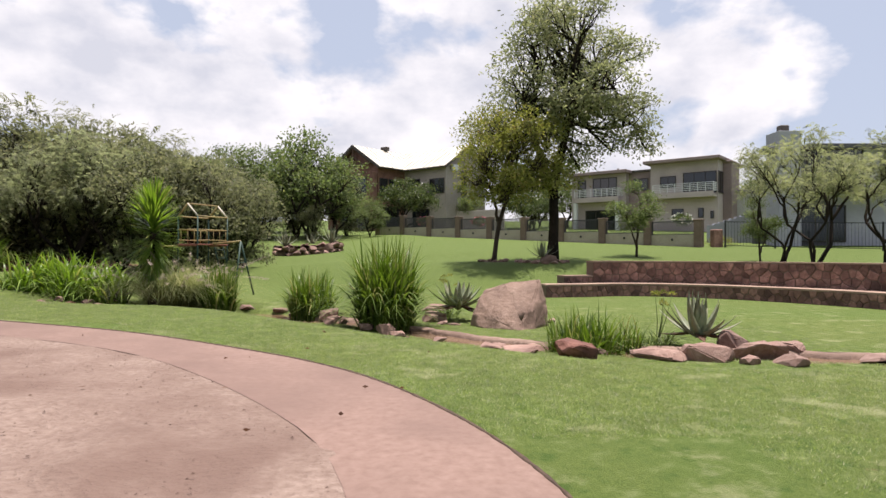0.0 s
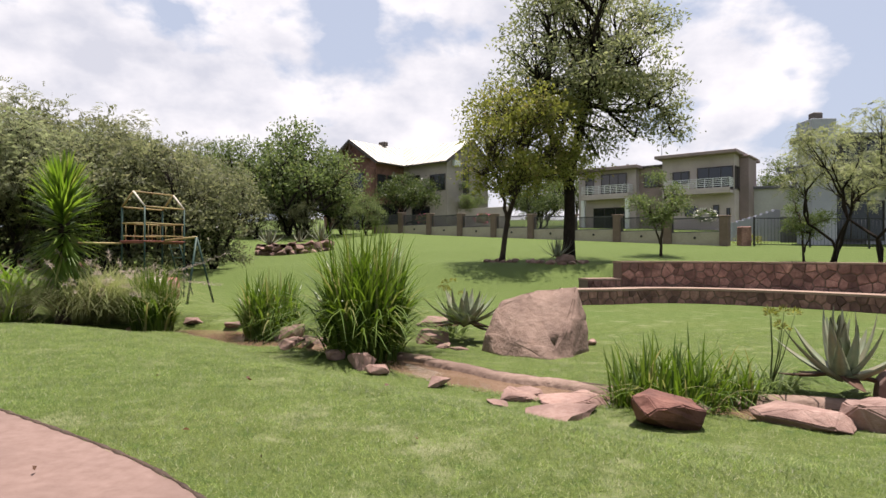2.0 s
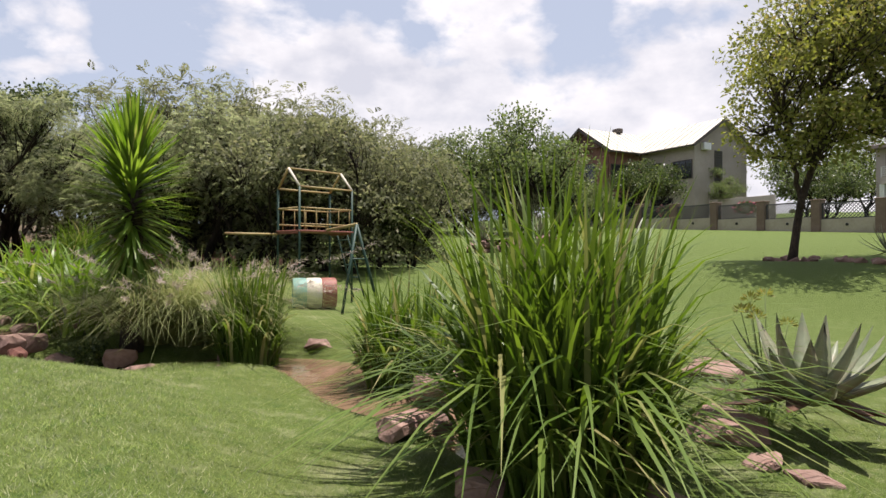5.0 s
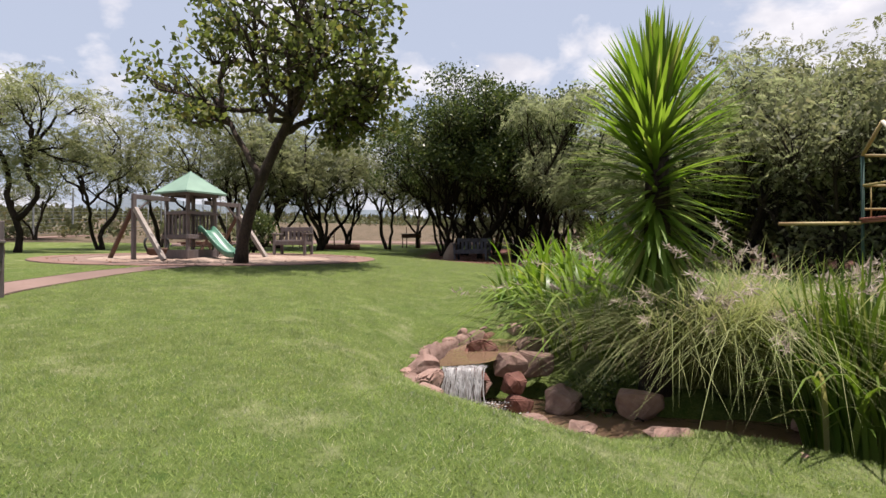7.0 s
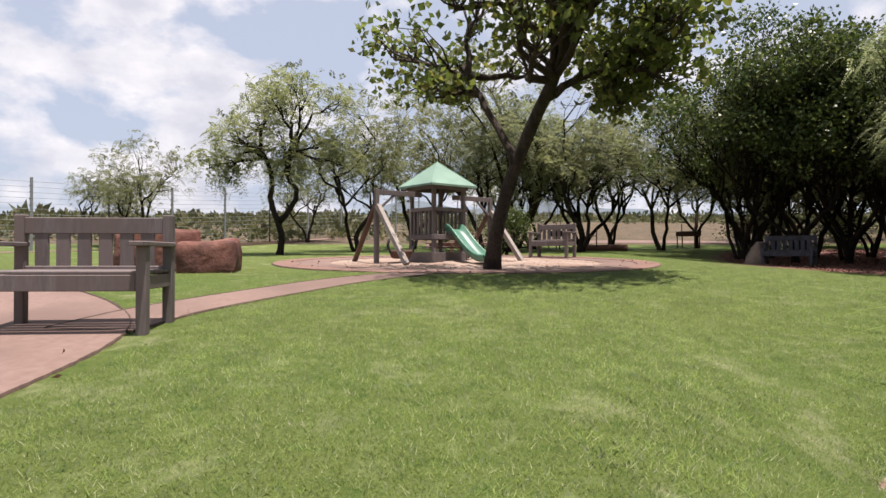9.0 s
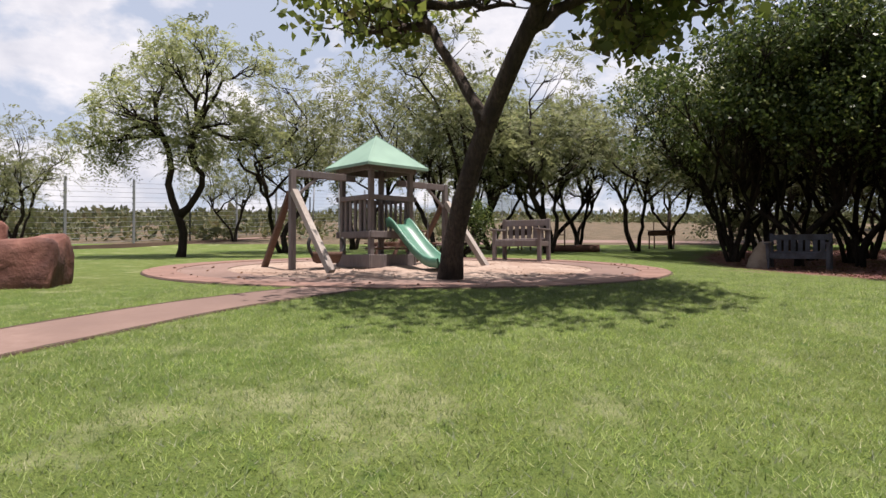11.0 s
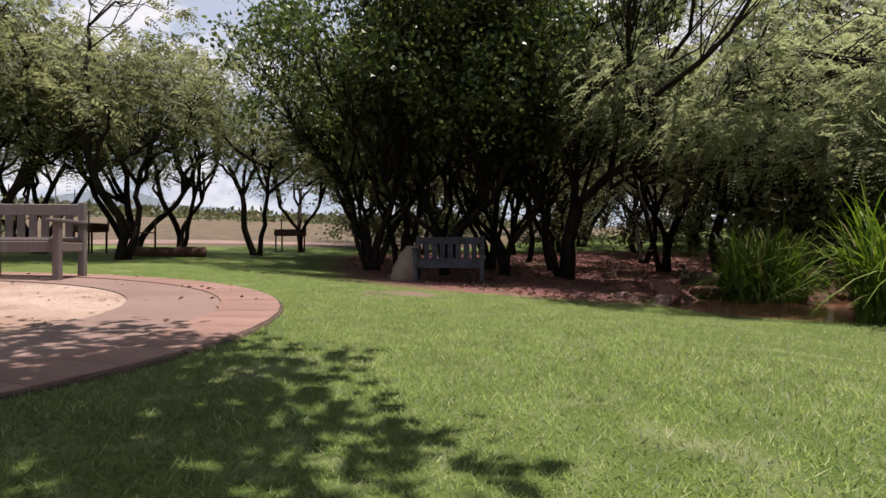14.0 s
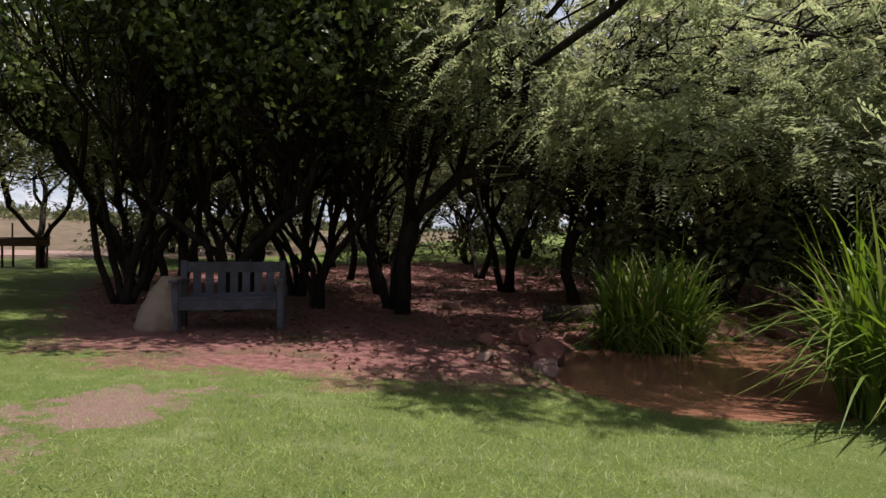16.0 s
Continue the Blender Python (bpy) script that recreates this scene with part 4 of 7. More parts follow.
def yucca(x, y):
    rng = np.random.default_rng(31)
    t = thing("yucca", "tall yucca with a thick column of green sword leaves", "yucca", (x, y, gz(x, y) - 0.05))
    part("trunk", tubes("trunk", [([(0, 0, 0), (0.03, 0, 0.6), (0.0, 0.02, 1.2), (0.02, 0, 2.15)], [0.12, 0.10, 0.09, 0.07], 10)]), M["barkbrown"], t)
    n = 720
    f = rng.uniform(0, 1, n)
    z0 = 0.95 + 1.22 * f
    a = rng.uniform(0, 2 * math.pi, n)
    tilt = np.radians(-72 + 150 * f**0.85 + rng.normal(size=n) * 10)
    tilt = np.clip(tilt, -1.3, 1.5)
    ln = (0.48 + 0.16 * f + 0.06 * np.sin(f * math.pi)) * rng.uniform(0.8, 1.1, n)
    out = np.stack([np.cos(a), np.sin(a), np.zeros(n)], -1)
    d = out * np.cos(tilt)[:, None] + np.array([0, 0, 1.0]) * np.sin(tilt)[:, None]
    across = np.stack([-out[:, 1], out[:, 0], np.zeros(n)], -1)
    base = out * 0.06 + np.array([0, 0, 1.0]) * z0[:, None]
    rows = []
    for k, w in enumerate((0.026, 0.038, 0.034, 0.022, 0.002)):
        u = k / 4
        p = base + d * (ln * u)[:, None] - np.array([0, 0, 1.0]) * (0.10 * ln * u**2.2)[:, None]
        rows.append(np.stack([p - across * w / 2, p + across * w / 2], 1))
    part("leaf_crown", strips("leaf_crown", np.stack(rows, 1)), M["yucca"], t)


yucca(-5.78, 12.43)


# ---- rocks ----
def rock_mesh(seed, sx, sy, sz, points=16, rough=0.06):
    """An angular stone: a hull of scattered points, its edges worn."""
    rng = np.random.default_rng(seed)
    bm = bmesh.new()
    for k in range(points):
        v = unit(rng.normal(size=3))
        v = np.sign(v) * np.abs(v) ** 0.75
        bm.verts.new((v[0] * sx / 2, v[1] * sy / 2, (v[2] * 0.5 + 0.38) * sz))
    hull = bmesh.ops.convex_hull(bm, input=bm.verts)
    bmesh.ops.delete(bm, geom=[g for g in hull["geom_interior"] if isinstance(g, bmesh.types.BMVert)], context="VERTS")
    bmesh.ops.bevel(bm, geom=bm.edges[:], offset=0.09 * min(sx, sy, sz), segments=2, affect="EDGES", clamp_overlap=True)
    bmesh.ops.triangulate(bm, faces=bm.faces[:])
    bmesh.ops.subdivide_edges(bm, edges=[e for e in bm.edges if e.calc_length() > 0.18 * max(sx, sy)], cuts=1, use_grid_fill=True)
    bmesh.ops.triangulate(bm, faces=bm.faces[:])
    s = max(sx, sy, sz)
    for v in bm.verts:
        c = v.co + Vector((seed, 0, 0))
        v.co += noise.noise_vector(c * (3.5 / s)) * rough * s * 0.6 + noise.noise_vector(c * (11 / s)) * rough * s * 0.35
    return bm


def rock(x, y, size, seed, tall=0.55, label="worn red sandstone rock beside the stream", material="rock", name="rock", turn=0.0, z=None, group="rocks along the stream", deep=0.75, sink=0.12):
    bm = rock_mesh(seed, size, size * deep, size * tall)
    ob = part(name, bm, M[material])
    ob.matrix_basis = pose(x, y, (gz(x, y) if z is None else z) - sink * size * tall, 0, 0, turn)
    return tagged(ob, label, "rock", group)


FLAT = "flat pale red sandstone slab beside the stream"
STONES = [
    # x, y, size, height share
    (-2.17, 11.97, 0.45, 0.61), (-1.94, 10.94, 0.39, 0.55), (-1.27, 10.28, 0.38, 0.38), (-0.88, 9.74, 0.47, 0.42), (-0.67, 9.4, 0.3, 0.33), (-0.07, 8.79, 0.29, 0.31), (-1.79, 11.16, 0.26, 0.6),
    (0.58, 8.42, 0.56, 0.2), (1.07, 8.24, 0.66, 0.15), (0.90, 7.72, 0.80, 0.13), (0.42, 8.1, 0.26, 0.2), (-0.18, 13.7, 0.66, 0.37), (-0.16, 11.67, 0.51, 0.55), (-0.01, 11.25, 0.27, 0.35), (0.19, 11.07, 0.29, 0.24), (-3.05, 12.87, 0.35, 0.32), (-2.77, 12.82, 0.28, 0.45),
    (2.0, 11.5, 0.22, 0.5), 
    (2.65, 7.6, 0.72, 0.3), (3.15, 7.45, 0.66, 0.42), (3.85, 8.3, 0.48, 0.75), (4.25, 8.2, 0.34, 0.5), (4.5, 8.05, 0.36, 0.62), (3.95, 7.75, 0.72, 0.4), (3.55, 7.2, 0.3, 0.45), (3.95, 7.15, 0.52, 0.35),
    (2.0, 7.95, 0.25, 0.5), (0.72, 8.62, 0.40, 0.2), (-4.95, 13.05, 0.42, 0.4), (-5.2, 13.5, 0.4, 0.35), (-4.3, 13.65, 0.45, 0.3), (-3.55, 13.4, 0.45, 0.3),
    (5.2, 7.5, 0.5, 0.25), (6.1, 7.0, 0.4, 0.3),
]
for k, (x, y, s, h) in enumerate(STONES):
    rock(x, y, s, 100 + k, h, FLAT if h < 0.31 else "worn red sandstone rock beside the stream", turn=k * 47.0, z=max(gz(x, y), 0.07 if k < 7 else 0.02), sink=0.25 if h < 0.31 else 0.15)
rock(1.58, 7.5, 0.60, 190, 0.58, "dark red ironstone rock at the water's edge", "darkrock")
# round the little waterfall
for k, (x, y, s, h, z) in enumerate([(-6.8, 10.94, 0.36, 0.6, 0.12), (-6.62, 11.1, 0.26, 0.8, 0.08), (-7.15, 11.1, 0.36, 0.5, 0.16), (-6.1, 11.5, 0.26, 0.7, 0.02), (-7.55, 11.32, 0.32, 0.5, 0.18), (-6.05, 11.82, 0.36, 0.6, 0.03), (-5.55, 11.27, 0.26, 0.6, 0.04), (-5.65, 12.17, 0.34, 0.8, 0.06), (-6.42, 11.32, 0.3, 0.5, 0.1), (-7.8, 11.67, 0.34, 0.4, 0.2), (-6.55, 11.87, 0.36, 0.75, 0.2), (-7.7, 12.12, 0.4, 0.5, 0.22), (-5, 11.87, 0.38, 0.3, 0.06), (-4.5, 12.12, 0.34, 0.3, 0.05), (-5.4, 11.52, 0.3, 0.3, 0.05)]):
    rock(x, y, s, 220 + k, h, "wet red rock about the waterfall", "darkrock" if k in (3, 11) else "rock", turn=k * 61.0, z=z)
POOL = along([(-6.44, 10.98), (-6.75, 11.2), (-7.1, 11.42), (-7.45, 11.85), (-7.5, 12.2), (-7.1, 12.15), (-6.7, 11.75), (-6.42, 11.42), (-6.38, 11.18)], 40, True)[:-1]
basin = part("water", mesh_from("water", [(x, y, 0.322) for x, y in POOL], [tuple(range(40))]), M["water"])
for k, (x, y, size, h, z) in enumerate([(-6.2, 10.86, 0.26, 0.8, 0.22), (-6.42, 10.92, 0.30, 0.7, 0.26), (-6.95, 11.62, 0.34, 0.6, 0.27), (-6.2, 11.5, 0.28, 0.6, 0.16), (-6.45, 11.62, 0.3, 0.7, 0.22), (-6.85, 12.05, 0.32, 0.7, 0.26), (-7.6, 12.3, 0.3, 0.6, 0.33), (-5.95, 10.72, 0.3, 0.5, 0.2)]):
    rock(x, y, size, 300 + k, h, "wet red rock about the waterfall", "darkrock" if k in (2, 3) else "rock", turn=k * 53.0, z=z)


def pool_rim():
    """The uneven mortared kerb between the pool and the turf."""
    line = along([(-5.62, 10.98), (-5.85, 10.74), (-6.08, 10.66), (-6.4, 10.78), (-6.78, 11.02), (-7.15, 11.26), (-7.5, 11.66), (-7.8, 12.1), (-7.9, 12.45)], 70)
    g = np.gradient(line, axis=0)
    out = np.stack([-g[:, 1], g[:, 0]], -1) / np.linalg.norm(g, axis=1)[:, None]
    vs, n = [], len(line)
    for k in range(n):
        top = np.interp(k / n, [0, 0.22, 0.4, 1], [0.12, 0.27, 0.32, 0.41])
        wide = 0.075 + 0.045 * noise.noise(Vector((k * 0.33, 3.1, 0)))
        for q, dz in ((-1.0, -0.25), (-0.85, -0.02), (-0.2, 0.02), (0.6, 0.03), (1.0, 0.0), (1.1, -0.15)):
            x, y = line[k] - out[k] * wide * q
            vs.append((x, y, top - 0.02 + dz + 0.045 * noise.noise(Vector((x * 7, y * 7, q))) + 0.02 * noise.noise(Vector((x * 19, y * 19, q)))))
    fs = [(k * 6 + j, k * 6 + j + 1, k * 6 + j + 7, k * 6 + j + 6) for k in range(n - 1) for j in range(5)]
    tagged(part("stream_edge", mesh_from("stream_edge", vs, fs, True), M["rock"]), "uneven pinkish mortared kerb round the pool", "edging", kind="structure")
    rng = np.random.default_rng(81)
    k = 6
    while k < n - 3:
        size = rng.uniform(0.12, 0.21)
        x, y = line[k] + out[k] * rng.uniform(-0.02, 0.05)
        top = np.interp(k / n, [0, 0.22, 0.4, 1], [0.12, 0.27, 0.32, 0.41])
        rock(x, y, size, 330 + k, rng.uniform(0.45, 0.65), "pinkish sandstone set in the pool's kerb", turn=math.degrees(math.atan2(g[k][1], g[k][0])), z=top - 0.045, deep=0.6)
        k += max(2, int(size * 1.15 / np.linalg.norm(g[k])))


pool_rim()
tagged(basin, "small brown basin above the waterfall", "pool", kind="structure")
rng = np.random.default_rng(17)
fall = thing("waterfall", "thin white strands of water falling over red rocks", "waterfall", (-6.3, 11.16, 0.075), -33)
n = 120
y = rng.uniform(-0.15, 0.15, n)
wd = rng.uniform(0.002, 0.008, n)
rows = []
for u in (-0.16, 0.0, 0.25, 0.5, 0.75, 1.0):
    v = max(u, 0.0)
    x = u if u < 0 else 0.05 * v + 0.045 * v * v
    yy = y + rng.normal(size=n) * 0.004 * (1 + v)
    z = 0.245 - 0.26 * v**1.7 - 0.012 * rng.uniform(size=n)
    xx = np.full(n, x) + rng.uniform(-0.012, 0.012, n) * (0.3 + v)
    rows.append(np.stack([np.stack([xx, yy - wd / 2, z], -1), np.stack([xx, yy + wd / 2, z], -1)], 1))
part("water_veil", strips("water_veil", np.stack(rows, 1)), M["fall"], fall)
part("lip", rock_mesh(251, 0.34, 0.50, 0.12), M["darkrock"], fall, "wet dark stone lip", at=pose(-0.14, 0, 0.12))
part("foam", bulk("foam", leaves(np.c_[0.03 + 0.24 * rng.uniform(0, 1, 900) ** 1.6, rng.normal(size=900) * 0.15, rng.uniform(0.002, 0.022, 900)], rng.normal(size=(900, 3)) * np.array([1, 1, 0.2]), rng, 0.025, 0.014), 4), M["fall"], fall, "white churned water")
# the pond's stones and the log
for k, (x, y, s, h) in enumerate([(-15.27, 17.51, 0.24, 0.75), (-15.45, 17.8, 0.21, 0.7), (-15.52, 17.98, 0.36, 0.8), (-15.31, 18.05, 0.3, 0.7), (-15.91, 18.33, 0.29, 0.8), (-16.16, 18.12, 0.24, 0.6), (-17.99, 20.12, 0.29, 0.6), (-14.63, 20.55, 0.39, 0.8), (-14.2, 20.76, 0.43, 0.9), (-13.77, 20.62, 0.36, 0.8), (-15.7, 18.98, 0.29, 0.6), (-15.06, 20.26, 0.29, 0.6), (-15.77, 17.48, 0.2, 0.4), (-17.06, 18.83, 0.21, 0.35)]):
    rock(x, y, s, 260 + k, h, "dark red rock in the shade by the pond", "darkrock" if k % 3 else "rock", turn=k * 37.0, group="rocks round the pond")


def log(x, y, turn, length, r, label, material="bark"):
    rng = np.random.default_rng(int(abs(x) * 10))
    pts = [(-length / 2 + length * k / 7, rng.normal() * 0.02, r * 0.8 + rng.normal() * 0.012) for k in range(8)]
    ob = part("log", tubes("log", [(pts, [r * rng.uniform(0.85, 1.05) for _ in pts], 12)]), M[material])
    ob.matrix_basis = pose(x, y, gz(x, y) - 0.03, 0, 0, turn)
    return tagged(ob, label, "log")


log(-16.09, 20.33, 20, 1.2, 0.14, "thick dark log lying under the trees", "barkbrown")
log(-24.0, 14.55, 62, 1.35, 0.13, "rotting red-brown log on the grass", "rust")


def boulder():
    bm = bmesh.new()
    pts = [(-0.68, -0.1, 0), (-0.5, -0.45, 0), (0.05, -0.74, 0), (0.3, -0.6, 0), (0.62, -0.1, 0), (0.6, 0.4, 0), (0.0, 0.6, 0), (-0.5, 0.4, 0),
           (-0.63, -0.1, 0.30), (-0.5, 0.02, 0.56), (-0.42, 0.1, 0.63), (-0.1, -0.02, 0.74), (0.47, -0.06, 0.83), (0.52, 0.1, 0.82), (0.5, 0.35, 0.72), (-0.1, 0.4, 0.67), (0.36, -0.36, 0.48), (0.12, -0.64, 0.16), (-0.36, -0.42, 0.26), (0.585, -0.05, 0.42)]
    for p in pts:
        bm.verts.new(p)
    bmesh.ops.convex_hull(bm, input=bm.verts)
    bmesh.ops.delete(bm, geom=[v for v in bm.verts if not v.link_faces], context="VERTS")
    bmesh.ops.bevel(bm, geom=bm.edges[:], offset=0.014, segments=2, affect="EDGES", clamp_overlap=True)
    bmesh.ops.triangulate(bm, faces=bm.faces[:])
    bmesh.ops.subdivide_edges(bm, edges=bm.edges[:], cuts=3, use_grid_fill=True)
    for v in bm.verts:
        c = v.co
        v.co += noise.noise_vector(c * 2.5) * 0.03 + noise.noise_vector(c * 7) * 0.02 + noise.noise_vector(c * 16) * 0.010
    for f in bm.faces:
        f.smooth = True
    ob = part("boulder", bm, M["boulder"])
    ob.matrix_basis = pose(1.2, 11.05, gz(1.2, 11.05) - 0.06, 0, 0, 0) @ Matrix.Scale(1.06, 4)
    tagged(ob, "large brown weathered boulder standing on the lawn", "boulder")


boulder()


def red_block(x, y, turn, sx, sy, sz, seed):
    bm = box((sx, sy, sz), (0, 0, sz / 2 - 0.05), bevel=0.035)
    bmesh.ops.triangulate(bm, faces=bm.faces[:])
    bmesh.ops.subdivide_edges(bm, edges=bm.edges[:], cuts=5, use_grid_fill=True)
    for v in bm.verts:
        c = v.co + Vector((seed, 0, 0))
        v.co += noise.noise_vector(c * 1.9) * 0.06 + noise.noise_vector(c * 6) * 0.025 + noise.noise_vector(c * 18) * 0.010
    for f in bm.faces:
        f.smooth = True
    ob = part("rock", bm, M["darkrock"])
    ob.matrix_basis = pose(x, y, gz(x, y) - 0.03, 0, 0, turn)
    tagged(ob, "big blocky dark red ironstone rock on the lawn", "rock", "red rocks by the path")


red_block(-13.48, 6.46, 8, 0.62, 0.72, 0.50, 3)
red_block(-13.75, 5.62, 30, 0.85, 1.05, 0.66, 9)


# ---- aloes and small plants ----
def rosette(name, label, x, y, n, length, wide, seed, up=0.6, z=None, old=8):
    """Thick tapering leaves round a heart: outer leaves flat and arching, inner ones upright."""
    rng = np.random.default_rng(seed)
    t = thing(name, label, "aloe", (x, y, (gz(x, y) if z is None else z)), group="aloes")
    for k in range(n + old):
        dead = k >= n
        f = k / n if not dead else 0
        a = k * 2.39996 + rng.uniform(-0.2, 0.2)
        lift = (0.15 + f * up * 1.6 + rng.uniform(-0.1, 0.1)) if not dead else -0.5 + rng.uniform(-0.2, 0.2)
        ln = length * (1.05 - 0.35 * f) * rng.uniform(0.85, 1.1) * (0.7 if dead else 1)
        verts, faces = [], []
        steps = 7
        for i in range(steps):
            u = i / (steps - 1)
            ang = lift + 0.55 * u * (1 if not dead else -0.7)
            r = 0.04 + ln * u * math.cos(lift + 0.25 * u)
            h = (0.10 if not dead else 0.16) + ln * (math.sin(lift) * u + 0.22 * u * u)
            w = wide * (1 - u**1.5) * 0.5 + 0.003
            th = w * 0.30
            c, s = math.cos(a), math.sin(a)
            for q, dz in ((-1, th * 0.9), (0, -th), (1, th * 0.9), (0, th * 0.25)):
                verts.append((c * r - s * w * q, s * r + c * w * q, max(h + dz, 0.01)))
        for i in range(steps - 1):
            for j in range(4):
                m = (j + 1) % 4
                faces.append((4 * i + j, 4 * i + m, 4 * i + 4 + m, 4 * i + 4 + j))
        part("dry_leaf" if dead else "leaf", mesh_from("leaf", verts, faces, True), M["dryleaf"] if dead else M["aloe"], t, "withered brown leaf" if dead else "")
    return t


rosette("aloe", "grey-green aloe with arching fleshy leaves above rocks", 0.28, 11.75, 26, 0.66, 0.18, 5, 0.48, gz(0.28, 11.75) + 0.16, 9)
rosette("aloe", "upright fleshy grey-green aloe among red rocks", 3.45, 8.4, 26, 0.60, 0.15, 6, 1.0, gz(3.45, 8.4) + 0.06, 5)
rosette("aloe", "blue-green aloe in the stony bed round a tree", 3.75, 23.6, 26, 0.75, 0.06, 7, 0.9, gz(3.75, 23.6) + 0.1, 4)
rosette("aloe", "spiky aloe in the round stone planter", -7.9, 31.2, 26, 0.95, 0.09, 8, 0.9, gz(-7.9, 31.2) + 0.35, 4)
rosette("aloe", "spiky aloe in the round stone planter", -5.6, 31.3, 26, 1.0, 0.09, 9, 0.9, gz(-5.6, 31.3) + 0.35, 4)
rosette("aloe", "small aloe in the round stone planter", -6.7, 31.9, 20, 0.7, 0.07, 10, 0.8, gz(-6.7, 31.9) + 0.35, 3)
rosette("aloe", "grey-green aloe behind the waterfall", -6.7, 12.5, 18, 0.55, 0.07, 11, 0.6, None, 4)


def flower_stems(x, y, n, high, seed, material, label):
    rng = np.random.default_rng(seed)
    t = thing("flowering_plant", label, "flower", (x, y, gz(x, y) - 0.02), group="flowering plants")
    part("foliage", strips("foliage", blades(90, rng, 0.2, high * 0.5, 0.022, 0.9, 6, 0.9)), M["freshleaf"], t)
    for k in range(n):
        a = rng.uniform(0, 6.28)
        tip = Vector((math.cos(a) * 0.25 * rng.uniform(0.2, 1), math.sin(a) * 0.25 * rng.uniform(0.2, 1), high * rng.uniform(0.75, 1)))
        stem = part("stem", tubes("stem", [([(0, 0, 0), tip * 0.5 + Vector((0.02, 0, 0)), tip], [0.006, 0.005, 0.003], 5)]), M["freshleaf"], t)
        w = unit(rng.normal(size=(60, 3)))
        w[:, 2] = np.abs(w[:, 2])
        part("blossom", bulk("blossom", leaves(np.array(tip) + w * 0.03, w, rng, 0.045, 0.010), 4), M[material], stem, "pale starry flower head")


flower_stems(3.0, 8.75, 6, 0.75, 41, "limeleaf", "pale green agapanthus heads on thin stems")
flower_stems(0.1, 12.4, 6, 0.85, 42, "limeleaf", "seeding agapanthus stems behind the rocks")
flower_stems(6.3, 8.0, 5, 0.8, 43, "limeleaf", "loose flowering stems at the lawn's edge")


def bush(label, x, y, seed, lobes, per, length, wide, leaf, count=10, spread=0.22, name="shrub", bark="bark", radius=0.04, stems=3, z0=0.4, turn=0):
    rng = np.random.default_rng(seed)
    t = make_tree(name, label, seed, bent_stems(rng, stems, z0, 0.25), lobes, per, broad_leaves(count, length, wide, spread), M[bark], M[leaf], radius, "shrubs", 3, "shrub")
    plant(t, x, y, turn, 1.0, 0.04)
    return t


bush("dense dark green shrub behind the climbing frame", -8.6, 23.6, 61, [((0, 0, 0.95), (1.1, 1.0, 0.95)), ((-0.5, 0.2, 1.5), (0.8, 0.8, 0.6)), ((0.6, 0.1, 1.2), (0.7, 0.7, 0.8))], 130, 0.09, 0.045, "darkleaf", 12)
bush("round glossy green shrub beside the playground", -19.75, 11.2, 62, [((0, 0, 0.5), (0.52, 0.52, 0.5)), ((0.05, 0.05, 0.8), (0.42, 0.42, 0.32))], 130, 0.055, 0.032, "darkleaf", 12, 0.15)
bush("low leafy shrub among the stones of the waterfall", -5.95, 12.1, 63, [((0, 0, 0.15), (0.22, 0.2, 0.18))], 40, 0.05, 0.03, "darkleaf", 10, 0.06, z0=0.1, radius=0.012)
bush("yellow-green low shrub beside a stone pillar", 15.3, 34.2, 64, [((0, 0, 0.25), (0.9, 0.5, 0.35))], 90, 0.06, 0.03, "limeleaf", 12, 0.12, z0=0.15, radius=0.02)


# ---- the stone terrace ----
def voronoi_cells(L, H, step, rng):
    """Irregular cells that fill a strip L long and H high."""
    pts = []
    ny = max(1, round(H / step))
    nx = round(L / step / 1.25)
    for i in range(nx):
        for j in range(ny):
            pts.append(((i + 0.5 + rng.uniform(-0.42, 0.42) + 0.5 * (j % 2)) * L / nx, (j + 0.5 + rng.uniform(-0.38, 0.38)) * H / ny))
    pts = np.array(pts)
    for p in pts:
        cell = [(max(p[0] - 0.5, 0), 0), (min(p[0] + 0.5, L), 0), (min(p[0] + 0.5, L), H), (max(p[0] - 0.5, 0), H)]
        for q in pts[(np.abs(pts - p) < (0.8, 0.6)).all(1)]:
            if (q == p).all():
                continue
            m, d = (p + q) / 2, q - p
            out = []
            for k in range(len(cell)):
                a, b = np.array(cell[k]), np.array(cell[(k + 1) % len(cell)])
                da, db = (a - m) @ d, (b - m) @ d
                if da <= 0:
                    out.append(tuple(a))
                if da * db < 0:
                    out.append(tuple(a + (b - a) * da / (da - db)))
            cell = out
            if len(cell) < 3:
                break
        if len(cell) >= 3:
            yield p, np.array(cell)


